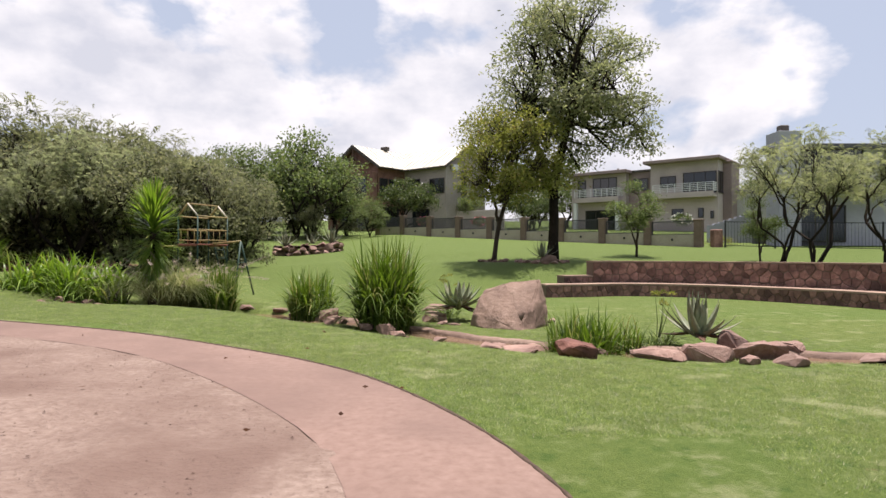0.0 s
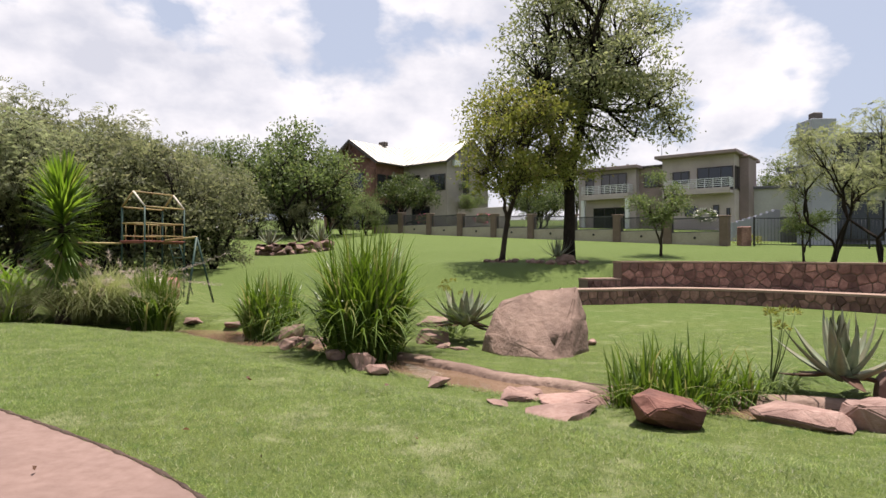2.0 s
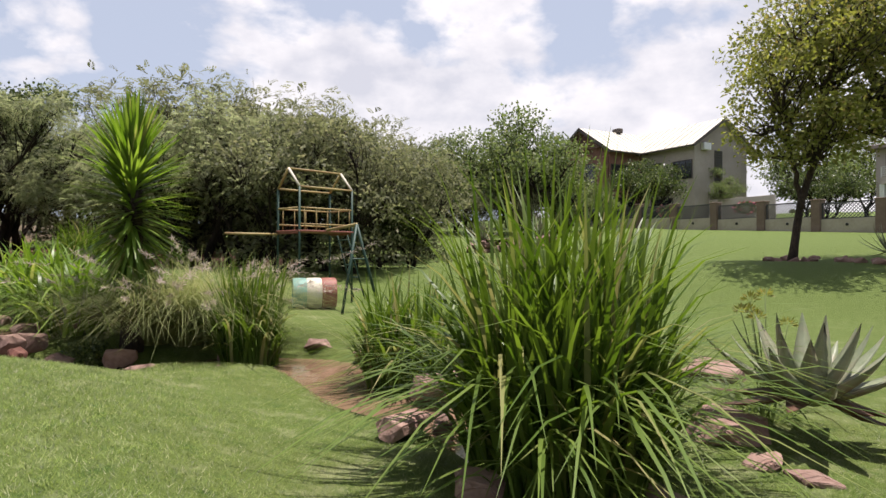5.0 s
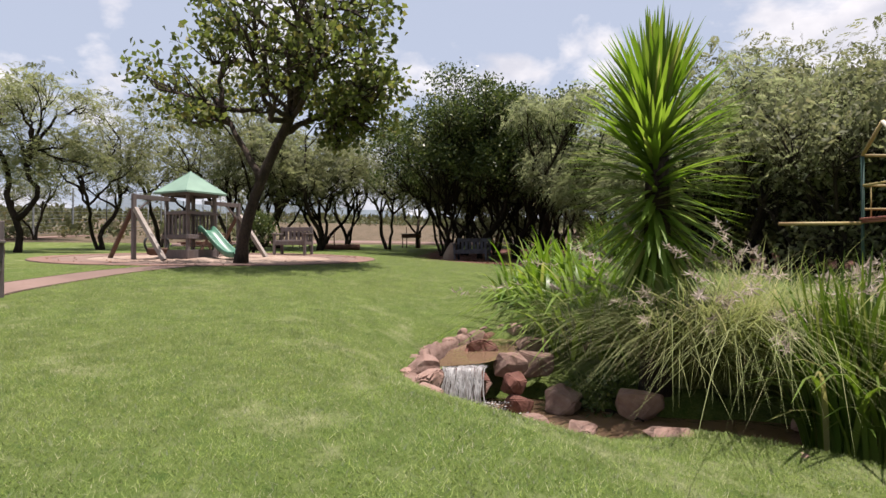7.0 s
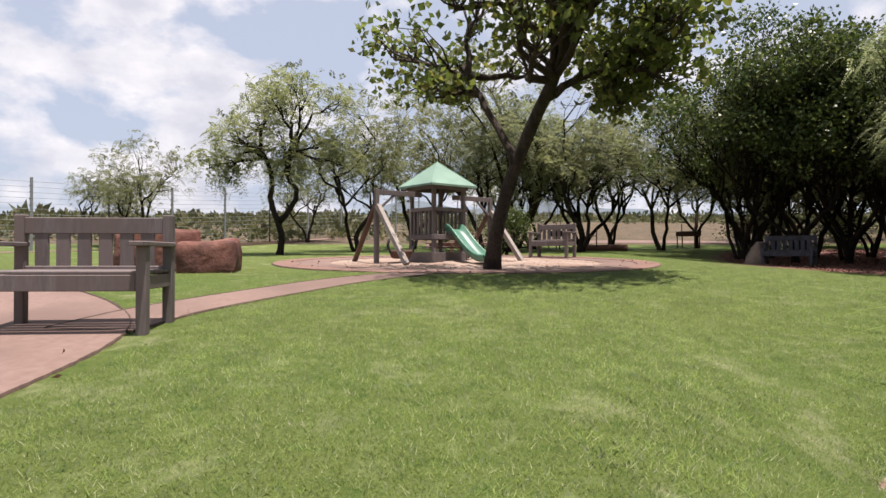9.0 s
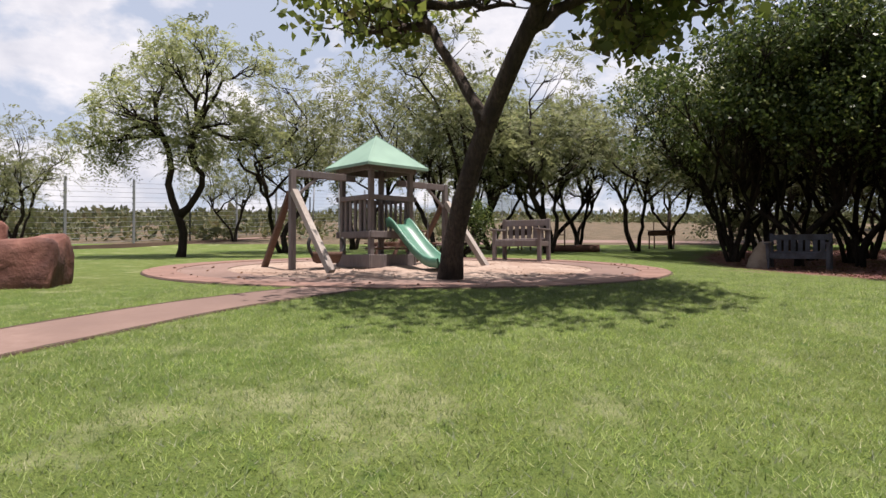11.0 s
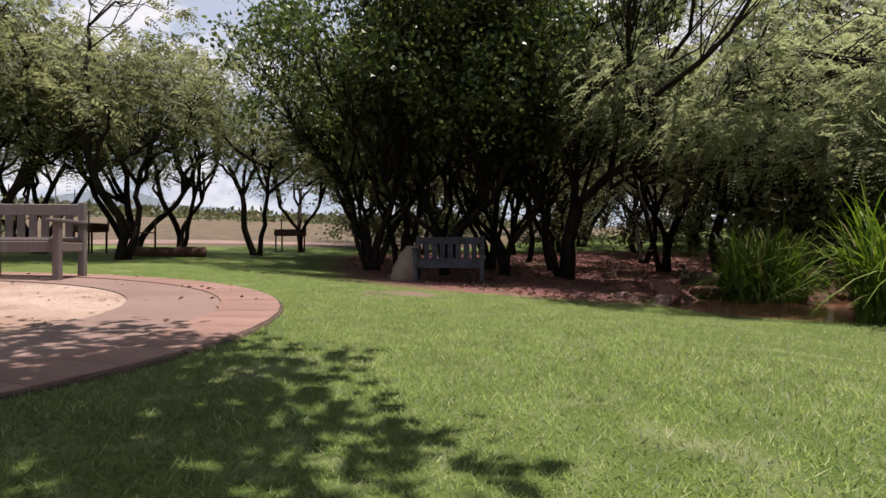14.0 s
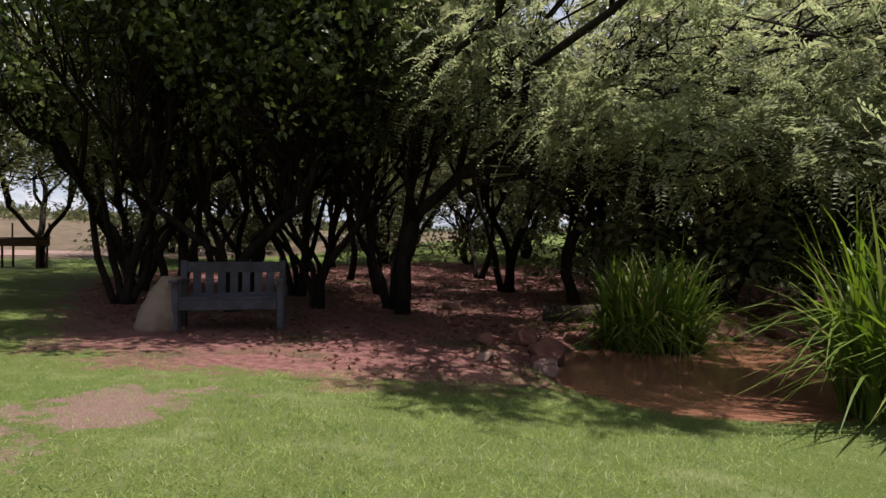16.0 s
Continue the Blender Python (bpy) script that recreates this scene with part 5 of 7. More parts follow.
def stone_wall(name, label, line, z0, z1, thick, step, seed, cap=0.05):
    """A mortared rubble wall along a line: core, cap, and each stone of its face."""
    rng = np.random.default_rng(seed)
    n = len(line)
    g = np.gradient(line, axis=0)
    back = np.stack([-g[:, 1], g[:, 0]], -1) / np.linalg.norm(g, axis=1)[:, None]
    s = np.r_[0, np.cumsum(np.linalg.norm(np.diff(line, axis=0), axis=1))]
    t = tagged(new(name), label, "stone wall", kind="structure")

    def slab(za, zb, grow):
        vs, fs = [], []
        for k in range(n):
            f, b = line[k] - back[k] * grow, line[k] + back[k] * (thick + grow)
            vs += [(*f, za), (*b, za), (*b, zb), (*f, zb)]
        for k in range(n - 1):
            for j in range(4):
                m = (j + 1) % 4
                fs.append((4 * k + j, 4 * k + 4 + j, 4 * k + 4 + m, 4 * k + m))
        fs += [(0, 1, 2, 3), (4 * n - 1, 4 * n - 2, 4 * n - 3, 4 * n - 4)]
        bm = bmesh.new()
        vv = [bm.verts.new(v) for v in vs]
        for q in fs:
            bm.faces.new([vv[i] for i in q])
        bmesh.ops.recalc_face_normals(bm, faces=bm.faces)
        return bm

    part("core", slab(z0 - 0.3, z1 - cap, 0.0), M["mortar"], t)
    part("cap", slab(z1 - cap, z1, 0.03), M["cap"], t, "pale stone capping")
    H = z1 - cap - z0
    for p, cell in voronoi_cells(s[-1], H, step, rng):
        proud = rng.uniform(0.012, 0.035)
        vs = []
        for shrink, out in ((0.90, 0.0), (0.88, proud * 0.75), (0.72, proud)):
            for c in cell:
                q = p + (c - p) * shrink
                at = np.array([np.interp(q[0], s, line[:, 0]), np.interp(q[0], s, line[:, 1])])
                nb = np.array([np.interp(q[0], s, back[:, 0]), np.interp(q[0], s, back[:, 1])])
                at = at - nb * out
                vs.append((at[0], at[1], z0 + q[1]))
        m = len(cell)
        fs = [(r * m + k, r * m + (k + 1) % m, (r + 1) * m + (k + 1) % m, (r + 1) * m + k) for r in range(2) for k in range(m)]
        fs.append(tuple(range(2 * m, 3 * m)))
        part("stone", mesh_from("stone", vs, fs), M["wallstone"], t)
    return t


seat_z = 0.02
g_line = np.gradient(SEAT_LINE, axis=0)
back_line = np.stack([-g_line[:, 1], g_line[:, 0]], -1) / np.linalg.norm(g_line, axis=1)[:, None]
stone_wall("wall_seat", "low curved stone seat wall of red rubble with a pale cap", SEAT_LINE[:47], seat_z, seat_z + 0.40, 0.55, 0.16, 71)
upper = (SEAT_LINE + back_line * 0.86)[10:]
stone_wall("wall_upper", "curved retaining wall of dark red rubble stone", upper, seat_z + 0.06, 1.09, 0.42, 0.19, 72, 0.04)
stone_wall("wall_step", "short stone step at the end of the terrace wall", np.array([(3.75, 19.25), (4.2, 19.4), (4.75, 19.55)]), seat_z + 0.1, seat_z + 0.62, 0.45, 0.17, 73)
stone_wall("wall_lower", "low stone seat block on the terrace", SEAT_LINE[48:58], seat_z, seat_z + 0.24, 0.5, 0.14, 74)


# ---- round planter and the stone rings at the trees ----
def stone_ring(x, y, r, n, size, seed, label, layers=1, squash=1.0):
    rng = np.random.default_rng(seed)
    t = thing("stone_ring", label, "stone edging", (x, y, gz(x, y)), group="stone rings")
    for j in range(layers):
        for k in range(n):
            a = 2 * math.pi * (k + 0.5 * j) / n
            s = size * rng.uniform(0.75, 1.25)
            bm = rock_mesh(seed * 50 + j * n + k, s * 1.3, s, s * 0.75, 12)
            px, py = r * math.cos(a), r * math.sin(a) * squash
            part("stone", bm, M["rock"], t, at=pose(px, py, gz(x + px, y + py) - gz(x, y) + j * size * 0.5 - 0.05, 0, 0, math.degrees(a) + 90))
    return t


stone_ring(-6.75, 31.2, 1.6, 22, 0.42, 81, "round planter of stacked pale stones on the lawn", 2, 0.8)
part_soil = part("planting_soil", mesh_from("soil", [(1.5 * math.cos(a), 1.2 * math.sin(a), 0.36) for a in np.linspace(0, 6.28, 28, endpoint=False)], [tuple(range(28))]), M["mulch"])
part_soil.matrix_basis = pose(-6.75, 31.2, gz(-6.75, 31.2))
tagged(part_soil, "dark soil filling the round stone planter", "soil")
stone_ring(2.0, 24.75, 0.5, 11, 0.24, 82, "ring of red stones round a young tree")
stone_ring(3.75, 23.7, 0.95, 16, 0.26, 83, "ring of red stones round a planted bed")
rock(4.0, 23.5, 0.7, 301, 0.6, "brown mounded rock in the planted bed", "boulder", group="")
rock(-11.7, 31.5, 0.6, 302, 0.5, "pinkish rock on the far lawn", "rock", group="")


# ---- benches ----
def bench(label, x, y, turn, material, w=1.16, slats=6, size=0.84, sink=0.0):
    """A garden bench; it looks along its own -y."""
    m = M[material]
    t = thing("garden_bench", label, "bench", (x, y, gz(x, y) - sink), turn, "garden benches")
    t.scale = (size,) * 3
    d, h = 0.50, 0.88
    for sx in (-1, 1):
        part("leg", box((0.075, 0.075, 0.66), (sx * (w / 2 - 0.04), -d / 2, 0.30)), m, t)
        part("leg", box((0.075, 0.075, h + 0.03), (sx * (w / 2 - 0.04), d / 2, h / 2 - 0.015)), m, t)
        part("armrest", box((0.10, d + 0.16, 0.035), (sx * (w / 2 - 0.04), -0.05, 0.645)), m, t)
        part("side_rail", box((0.04, d - 0.06, 0.10), (sx * (w / 2 - 0.04), 0, 0.36)), m, t)
    part("front_rail", box((w - 0.16, 0.045, 0.12), (0, -d / 2 - 0.01, 0.36)), m, t)
    part("back_rail", box((w - 0.16, 0.04, 0.07), (0, d / 2 - 0.01, 0.44)), m, t)
    part("top_rail", box((w - 0.14, 0.045, 0.13), (0, d / 2, h - 0.085)), m, t)
    for k in range(5):
        part("seat_slat", box((w - 0.06, 0.085, 0.025), (0, -d / 2 + 0.02 + k * 0.103, 0.435)), m, t)
    gap = (w - 0.24) / slats
    for k in range(slats):
        part("back_slat", box((gap * 0.66, 0.022, 0.36), (-(w - 0.24) / 2 + gap * (k + 0.5), d / 2 - 0.005, 0.635)), m, t)
    return t


bench("weathered grey-brown wooden bench on the red path", -9.06, 7.26, 93.5, "wood", 1.22)
bench("weathered grey wooden bench at the playground's edge", -18.37, 11.95, 55, "wood", 1.06)
bench("slate-grey painted bench in the shade of trees", -18.42, 17.03, 48, "woodblue", 1.26, 7, 0.80, 0.04)


def sack(x, y):
    bm = bmesh.new()
    bmesh.ops.create_uvsphere(bm, u_segments=20, v_segments=14, radius=1)
    for v in bm.verts:
        z = v.co.z
        f = (0.5 * (z + 1))
        r = 0.24 * (1.12 - 0.62 * f**1.4)
        if f < 0.12:
            r *= 0.9 + f
        v.co.x, v.co.y = v.co.x / max(math.sqrt(max(1 - z * z, 0.03)), 0.2) * r, v.co.y / max(math.sqrt(max(1 - z * z, 0.03)), 0.2) * r * 0.85
        v.co.z = f * 0.68 - 0.01
        v.co.x += 0.16 * f * f
        v.co += noise.noise_vector(v.co * 6) * 0.025
    for f in bm.faces:
        f.smooth = True
    ob = part("sack", bm, M["sack"])
    ob.matrix_basis = pose(x, y, gz(x, y) - 0.01, 0, 0, 60) @ Matrix.Scale(0.76, 4)
    tagged(ob, "full hessian sack leaning against a bench", "sack")


sack(-18.74, 16.46)


# ---- the playground set ----
def playset(x, y, turn):
    t = thing("play_tower", "grey wooden play tower with green roof, slide and swing frames", "playset", (x, y, gz(x, y) - 0.01), turn)
    t.scale = (0.735,) * 3
    w, pale = M["wood"], M["woodsunlit"]
    a = 0.46
    for sx in (-1, 1):
        for sy in (-1, 1):
            part("post", box((0.09, 0.09, 2.0), (sx * a, sy * a, 0.98)), w, t)
    for z, hh in ((0.13, 0.24), (0.62, 0.12), (1.30, 0.09), (1.86, 0.14)):
        for s in (-1, 1):
            part("rail", box((2 * a + 0.2, 0.04, hh), (0, s * (a + 0.06), z)), w, t)
            part("rail", box((0.04, 2 * a + 0.2, hh), (s * (a + 0.06), 0, z)), w, t)
    for k in range(7):
        part("deck_board", box((0.125, 2 * a + 0.06, 0.03), (-a + 0.02 + k * 0.147, 0, 0.66)), w, t)
    for k in range(5):
        q = -a + 0.16 + k * 0.155
        part("baluster", box((0.07, 0.03, 0.66), (q, a + 0.02, 0.97)), w, t)
        part("baluster", box((0.03, 0.07, 0.66), (a + 0.02, q, 0.97)), w, t)
        part("baluster", box((0.03, 0.07, 0.66), (-a - 0.02, q, 0.97)), w, t)
    part("bench_board", box((0.9, 0.22, 0.035), (0, -a + 0.1, 0.36)), M["woodbrown"], t)
    # pyramid roof of green sheet with a turned-down rim
    bm = bmesh.new()
    r, rim = 0.71, 0.05
    ring = [bm.verts.new((sx * r, sy * r, 1.90)) for sx, sy in ((-1, -1), (1, -1), (1, 1), (-1, 1))]
    low = [bm.verts.new((v.co.x, v.co.y, 1.90 - rim)) for v in ring]
    inn = [bm.verts.new((v.co.x * 0.97, v.co.y * 0.97, 1.90 - rim)) for v in ring]
    top = bm.verts.new((0, 0, 2.53))
    under = bm.verts.new((0, 0, 2.49))
    for k in range(4):
        j = (k + 1) % 4
        bm.faces.new((ring[k], ring[j], top))
        bm.faces.new((low[k], low[j], ring[j], ring[k]))
        bm.faces.new((inn[k], inn[j], low[j], low[k]))
        bm.faces.new((inn[j], inn[k], under))
    roof = part("roof", bm, M["roofgreen"], t, "sage green pyramid roof")
    for k, (sx, sy) in enumerate(((-1, -1), (1, -1), (1, 1), (-1, 1))):
        part("hip", beam((sx * r * 0.98, sy * r * 0.98, 1.905), (0, 0, 2.535), 0.03, 0.012, 0.003), M["roofgreen"], roof)
        part("rafter", beam((sx * a, sy * a, 1.93), (0, 0, 2.46), 0.05, 0.05), w, t)
    # swing beams and A-frames at both ends
    for s in (-1, 1):
        e = 1.8 * s
        part("swing_beam", box((1.36, 0.07, 0.12), (s * 1.18, 0, 1.66)), w, t)
        part("brace", beam((e * 0.97, 0, 1.25), (e * 0.72, 0, 1.62), 0.05, 0.05), w, t)
        part("end_post", box((0.10, 0.10, 1.74), (e, 0, 0.86)), w, t)
        # sunlit leg painted pale, shaded leg brown: light set in the colour
        part("frame_leg", beam((e, -1.24, -0.03), (e, -0.06, 1.34), 0.115, 0.115), pale, t, "pale timber leg with sunlight painted in")
        part("frame_leg", beam((e, 1.05, -0.03), (e, 0.06, 1.34), 0.11, 0.07), M["woodbrown"], t, "brown timber leg with shade painted in")
    # slide on the near side
    prof = [(0.0, 0.78), (0.12, 0.79), (0.28, 0.68), (0.62, 0.38), (0.95, 0.15), (1.18, 0.06), (1.42, 0.045)]
    prof = along([(p, 0, z) for p, z in prof], 16)
    vs, fs = [], []
    sec = ((-0.21, 0.13), (-0.235, 0.15), (-0.25, 0.13), (-0.225, -0.02), (0.225, -0.02), (0.25, 0.13), (0.235, 0.15), (0.21, 0.13), (0.18, 0.02), (-0.18, 0.02))
    for p, _, z in prof:
        for q, dz in sec:
            vs.append((q + 0.1, -a - 0.02 - p, z + dz))
    m = len(sec)
    for k in range(len(prof) - 1):
        for j in range(m):
            i = (j + 1) % m
            fs.append((k * m + j, k * m + i, k * m + m + i, k * m + m + j))
    part("slide", mesh_from("slide", vs, fs, True), M["slide"], t, "green moulded plastic slide")
    # a swing cut from a tyre: a tub to sit in between two upright arcs
    def arc_tube(name, pts, r, m, label):
        return part(name, tubes(name, [(pts, r, 8)]), m, t, label)

    for sx in (-1, 1):
        pts = [(-1.11 + sx * (0.27 + 0.10 * math.sin(u)), 0.0, 0.22 + 0.34 * u / 2.6) for u in np.linspace(0, 2.6, 9)]
        arc_tube("swing_arm", pts, 0.032, M["rubber"], "curved black rubber arm")
        part("chain", tubes("chain", [([(-1.11 + sx * 0.30, 0, 0.55), (-1.11 + sx * 0.27, 0, 1.1), (-1.11 + sx * 0.25, 0, 1.62)], 0.012, 5)]), M["steel"], t)
    bm = bmesh.new()
    rows = [[bm.verts.new((-1.11 + rr * 1.15 * math.cos(u), rr * 0.8 * math.sin(u), z)) for u in np.linspace(0, 2 * math.pi, 18, endpoint=False)] for rr, z in ((0.16, 0.09), (0.22, 0.12), (0.265, 0.24), (0.275, 0.30), (0.25, 0.30), (0.235, 0.20), (0.15, 0.13))]
    for p, q in zip(rows[:-1], rows[1:]):
        for k in range(18):
            bm.faces.new((p[k], p[(k + 1) % 18], q[(k + 1) % 18], q[k])).smooth = True
    bm.faces.new(rows[0][::-1])
    bm.faces.new(rows[-1])
    part("swing_seat", bm, M["woodbrown"], t, "brown tub seat cut from a tyre")
    for sx in (0.95, 1.32):
        part("chain", tubes("chain", [([(sx, 0, 0.42), (sx, 0, 1.0), (sx, 0, 1.62)], 0.008, 5)]), M["steel"], t)
    part("swing_seat", box((0.45, 0.17, 0.03), (1.135, 0, 0.42)), M["rubber"], t, "flat black swing seat")
    return t


playset(-16.62, 9.5, 128)


def picnic_table(x, y, turn, material, label):
    t = thing("picnic_table", label, "table", (x, y, gz(x, y)), turn, "picnic tables")
    t.scale = (0.74,) * 3
    m = M[material]
    for k in range(4):
        part("top_board", box((1.3, 0.15, 0.035), (0, -0.24 + 0.16 * k, 0.68)), m, t)
    for s in (-1, 1):
        part("bench_board", box((1.3, 0.22, 0.035), (0, s * 0.58, 0.40)), m, t)
        part("cross_rail", box((0.05, 1.3, 0.08), (s * 0.45, 0, 0.36)), m, t)
        for q in (-1, 1):
            part("leg", beam((s * 0.45, q * 0.55, 0), (s * 0.45, q * 0.18, 0.66), 0.05, 0.08), m, t)
    return t


picnic_table(-18.9, 9.9, 30, "woodbrown", "brown wooden picnic table behind the playground")


def braai(x, y, turn, label):
    t = thing("braai_stand", label, "barbecue", (x, y, gz(x, y)), turn, "barbecue stands")
    t.scale = (0.74,) * 3
    part("trough", box((1.05, 0.5, 0.2), (0, 0, 0.68), bevel=0.03), M["rust"], t)
    part("grid", box((1.1, 0.52, 0.02), (0, 0, 0.80), bevel=0.0), M["black"], t)
    for sx in (-1, 1):
        for sy in (-1, 1):
            part("leg", box((0.045, 0.045, 0.62), (sx * 0.46, sy * 0.2, 0.30)), M["rust"], t)
        part("upright", box((0.035, 0.035, 0.5), (sx * 0.5, 0.22, 0.95)), M["rust"], t)
    return t


braai(-26.9, 18.26, 35, "rusty iron barbecue trough on legs under the trees")
braai(-25.81, 13.47, 20, "rusty iron barbecue stand under the trees")


def rail_stand(x, y, turn):
    t = thing("iron_rail", "rusty iron rail frame standing on the grass", "rail", (x, y, gz(x, y)), turn)
    t.scale = (0.74,) * 3
    for s in (-1, 1):
        part("post", tubes("post", [([(s * 0.35, 0, -0.05), (s * 0.35, 0, 0.95)], 0.025, 8)]), M["rust"], t)
    part("bar", tubes("bar", [([(-0.35, 0, 0.6), (0.35, 0, 0.6)], 0.018, 8)]), M["rust"], t)


rail_stand(-24.2, 14.1, 60)


# ---- the climbing frame ----
def climbing_frame():
    ox, oy = -6.63, 17.2
    z0 = gz(ox, oy)
    t = thing("climbing_frame", "metal climbing frame like a house, faded yellow and green", "climbing frame", (ox, oy, z0), 67.5)
    # local x runs along the ridge
    L, W = 0.56, 0.34
    zr, ze, zt, zf = 2.36, 2.02, 1.66, 1.26
    y_, c_, g_, r_ = M["yellow"], M["cream"], M["greenpaint"], M["redpaint"]

    def pipe(name, a, b, r=0.018, m=y_, label=""):
        return part(name, tubes(name, [([a, tuple((np.array(a) + np.array(b)) / 2), b], r, 7)]), m, t, label)

    pipe("ridge_pipe", (-L, 0, zr), (L, 0, zr))
    for s in (-1, 1):
        pipe("eave_pipe", (-L, s * W, ze), (L, s * W, ze))
        for e in (-1, 1):
            pipe("rafter_pipe", (e * L, 0, zr), (e * L, s * W, ze), 0.022, c_ if s < 0 else y_, "cream painted pipe" if s < 0 else "")
            pipe("corner_post", (e * L, s * W, -0.05), (e * L, s * W, ze), 0.02, g_, "dark green post")
        pipe("hand_rail", (-L, s * W, zt), (L, s * W, zt), 0.015)
        pipe("floor_rail", (-L, s * W, zf + 0.12), (L, s * W, zf + 0.12), 0.013)
        for k in range(5):
            q = -L + 0.1 + k * 0.24
            pipe("rail_bar", (q, s * W, zf), (q, s * W, zt), 0.009)
    for e in (-1, 1):
        pipe("hand_rail", (e * L, -W, zt), (e * L, W, zt), 0.015)
        pipe("cross_pipe", (e * L, -W, zf - 0.03), (e * L, W, zf - 0.03), 0.02, r_, "red floor pipe")
    part("floor_panel", box((2 * L + 0.06, 2 * W + 0.04, 0.03), (0, 0, zf)), r_, t, "faded red floor")
    for s in (-1, 1):
        pipe("ladder_side", (L + 0.02, s * 0.15, zf), (L + 0.45, s * 0.17, 0.0), 0.016, g_)
    for k in range(5):
        u = (k + 0.6) / 5.4
        pipe("rung", (L + 0.02 + 0.43 * u, -0.16, zf * (1 - u)), (L + 0.02 + 0.43 * u, 0.16, zf * (1 - u)), 0.013, g_)
    # monkey bar running out to the swing frame
    ex, ey = (Matrix.Rotation(radians(-67.5), 4, "Z") @ Vector((-5.33 - ox, -0.81, 0))).xy
    pipe("swing_beam", (0.0, -W, zf + 0.02), (ex, ey, 1.34), 0.026)
    for q in (-0.42, 0.42):
        pipe("swing_leg", (ex, ey, 1.34), (ex + q * 0.9, ey - 0.12, -0.08), 0.024, g_, "dark green leg")
    pipe("swing_brace", (ex + 0.18, ey - 0.05, 0.78), (ex - 0.18, ey - 0.05, 0.78), 0.014, g_)
    # a second beam behind, with its ladder
    pipe("back_beam", (-L, W, zf - 0.05), (-L - 0.9, W + 0.2, zf - 0.05), 0.022)


climbing_frame()


def barrel(x, y, turn):
    t = thing("barrel", "faded striped barrel lying on the lawn", "barrel", (x, y, gz(x, y)), turn)
    r, L = 0.25, 0.70
    bands = [(-0.35, -0.13, "greenpale"), (-0.13, 0.11, "cream"), (0.11, 0.35, "redpaint")]
    for a, b, m in bands:
        vs, fs = [], []
        n = 28
        prof = [(a, r * 0.97), (a + 0.02, r), ((a + b) / 2, r * 1.015), (b - 0.02, r), (b, r * 0.97)]
        for p, q in prof:
            vs += [(p, q * math.cos(u), r + q * math.sin(u)) for u in np.linspace(0, 2 * math.pi, n, endpoint=False)]
        for k in range(4):
            fs += [(k * n + j, k * n + (j + 1) % n, (k + 1) * n + (j + 1) % n, (k + 1) * n + j) for j in range(n)]
        part("band", mesh_from("band", vs, fs, True), M[m], t)
    for s in (-1, 1):
        ring = [(s * L / 2, q * math.cos(u), r + q * math.sin(u)) for q in (r * 0.97, r * 0.86) for u in np.linspace(0, 2 * math.pi, 28, endpoint=False)]
        ring += [(s * (L / 2 - 0.05), r * 0.84 * math.cos(u), r + r * 0.84 * math.sin(u)) for u in np.linspace(0, 2 * math.pi, 28, endpoint=False)]
        fs = [(k * 28 + j, k * 28 + (j + 1) % 28, (k + 1) * 28 + (j + 1) % 28, (k + 1) * 28 + j) for k in range(2) for j in range(28)]
        fs.append(tuple(range(56, 84)))
        part("lid", mesh_from("lid", ring, fs), M["redpaint" if s > 0 else "greenpale"], t)


M["greenpale"] = mat("pale_green_paint", (0.12, 0.24, 0.20), (0.17, 0.31, 0.26), (0.09, 0.17, 0.14), fine=20, bump=0.15, rough=0.6)
barrel(-6.1, 16.35, 38)


# ---- single trees ----
def lobe_cloud(rng, n, centre, radii, size):
    """Lobes scattered through an ellipsoid, the upper ones fuller."""
    out = []
    while len(out) < n:
        v = rng.uniform(-1, 1, 3)
        if v @ v < 1 and (not out or min(np.linalg.norm((np.array(c) - np.array(centre)) / np.array(radii) - v) for c, _ in out) > 0.42):
            s = size * rng.uniform(0.75, 1.2)
            out.append((tuple(np.array(centre) + v * np.array(radii)), (s, s, s * 0.72)))
    return out


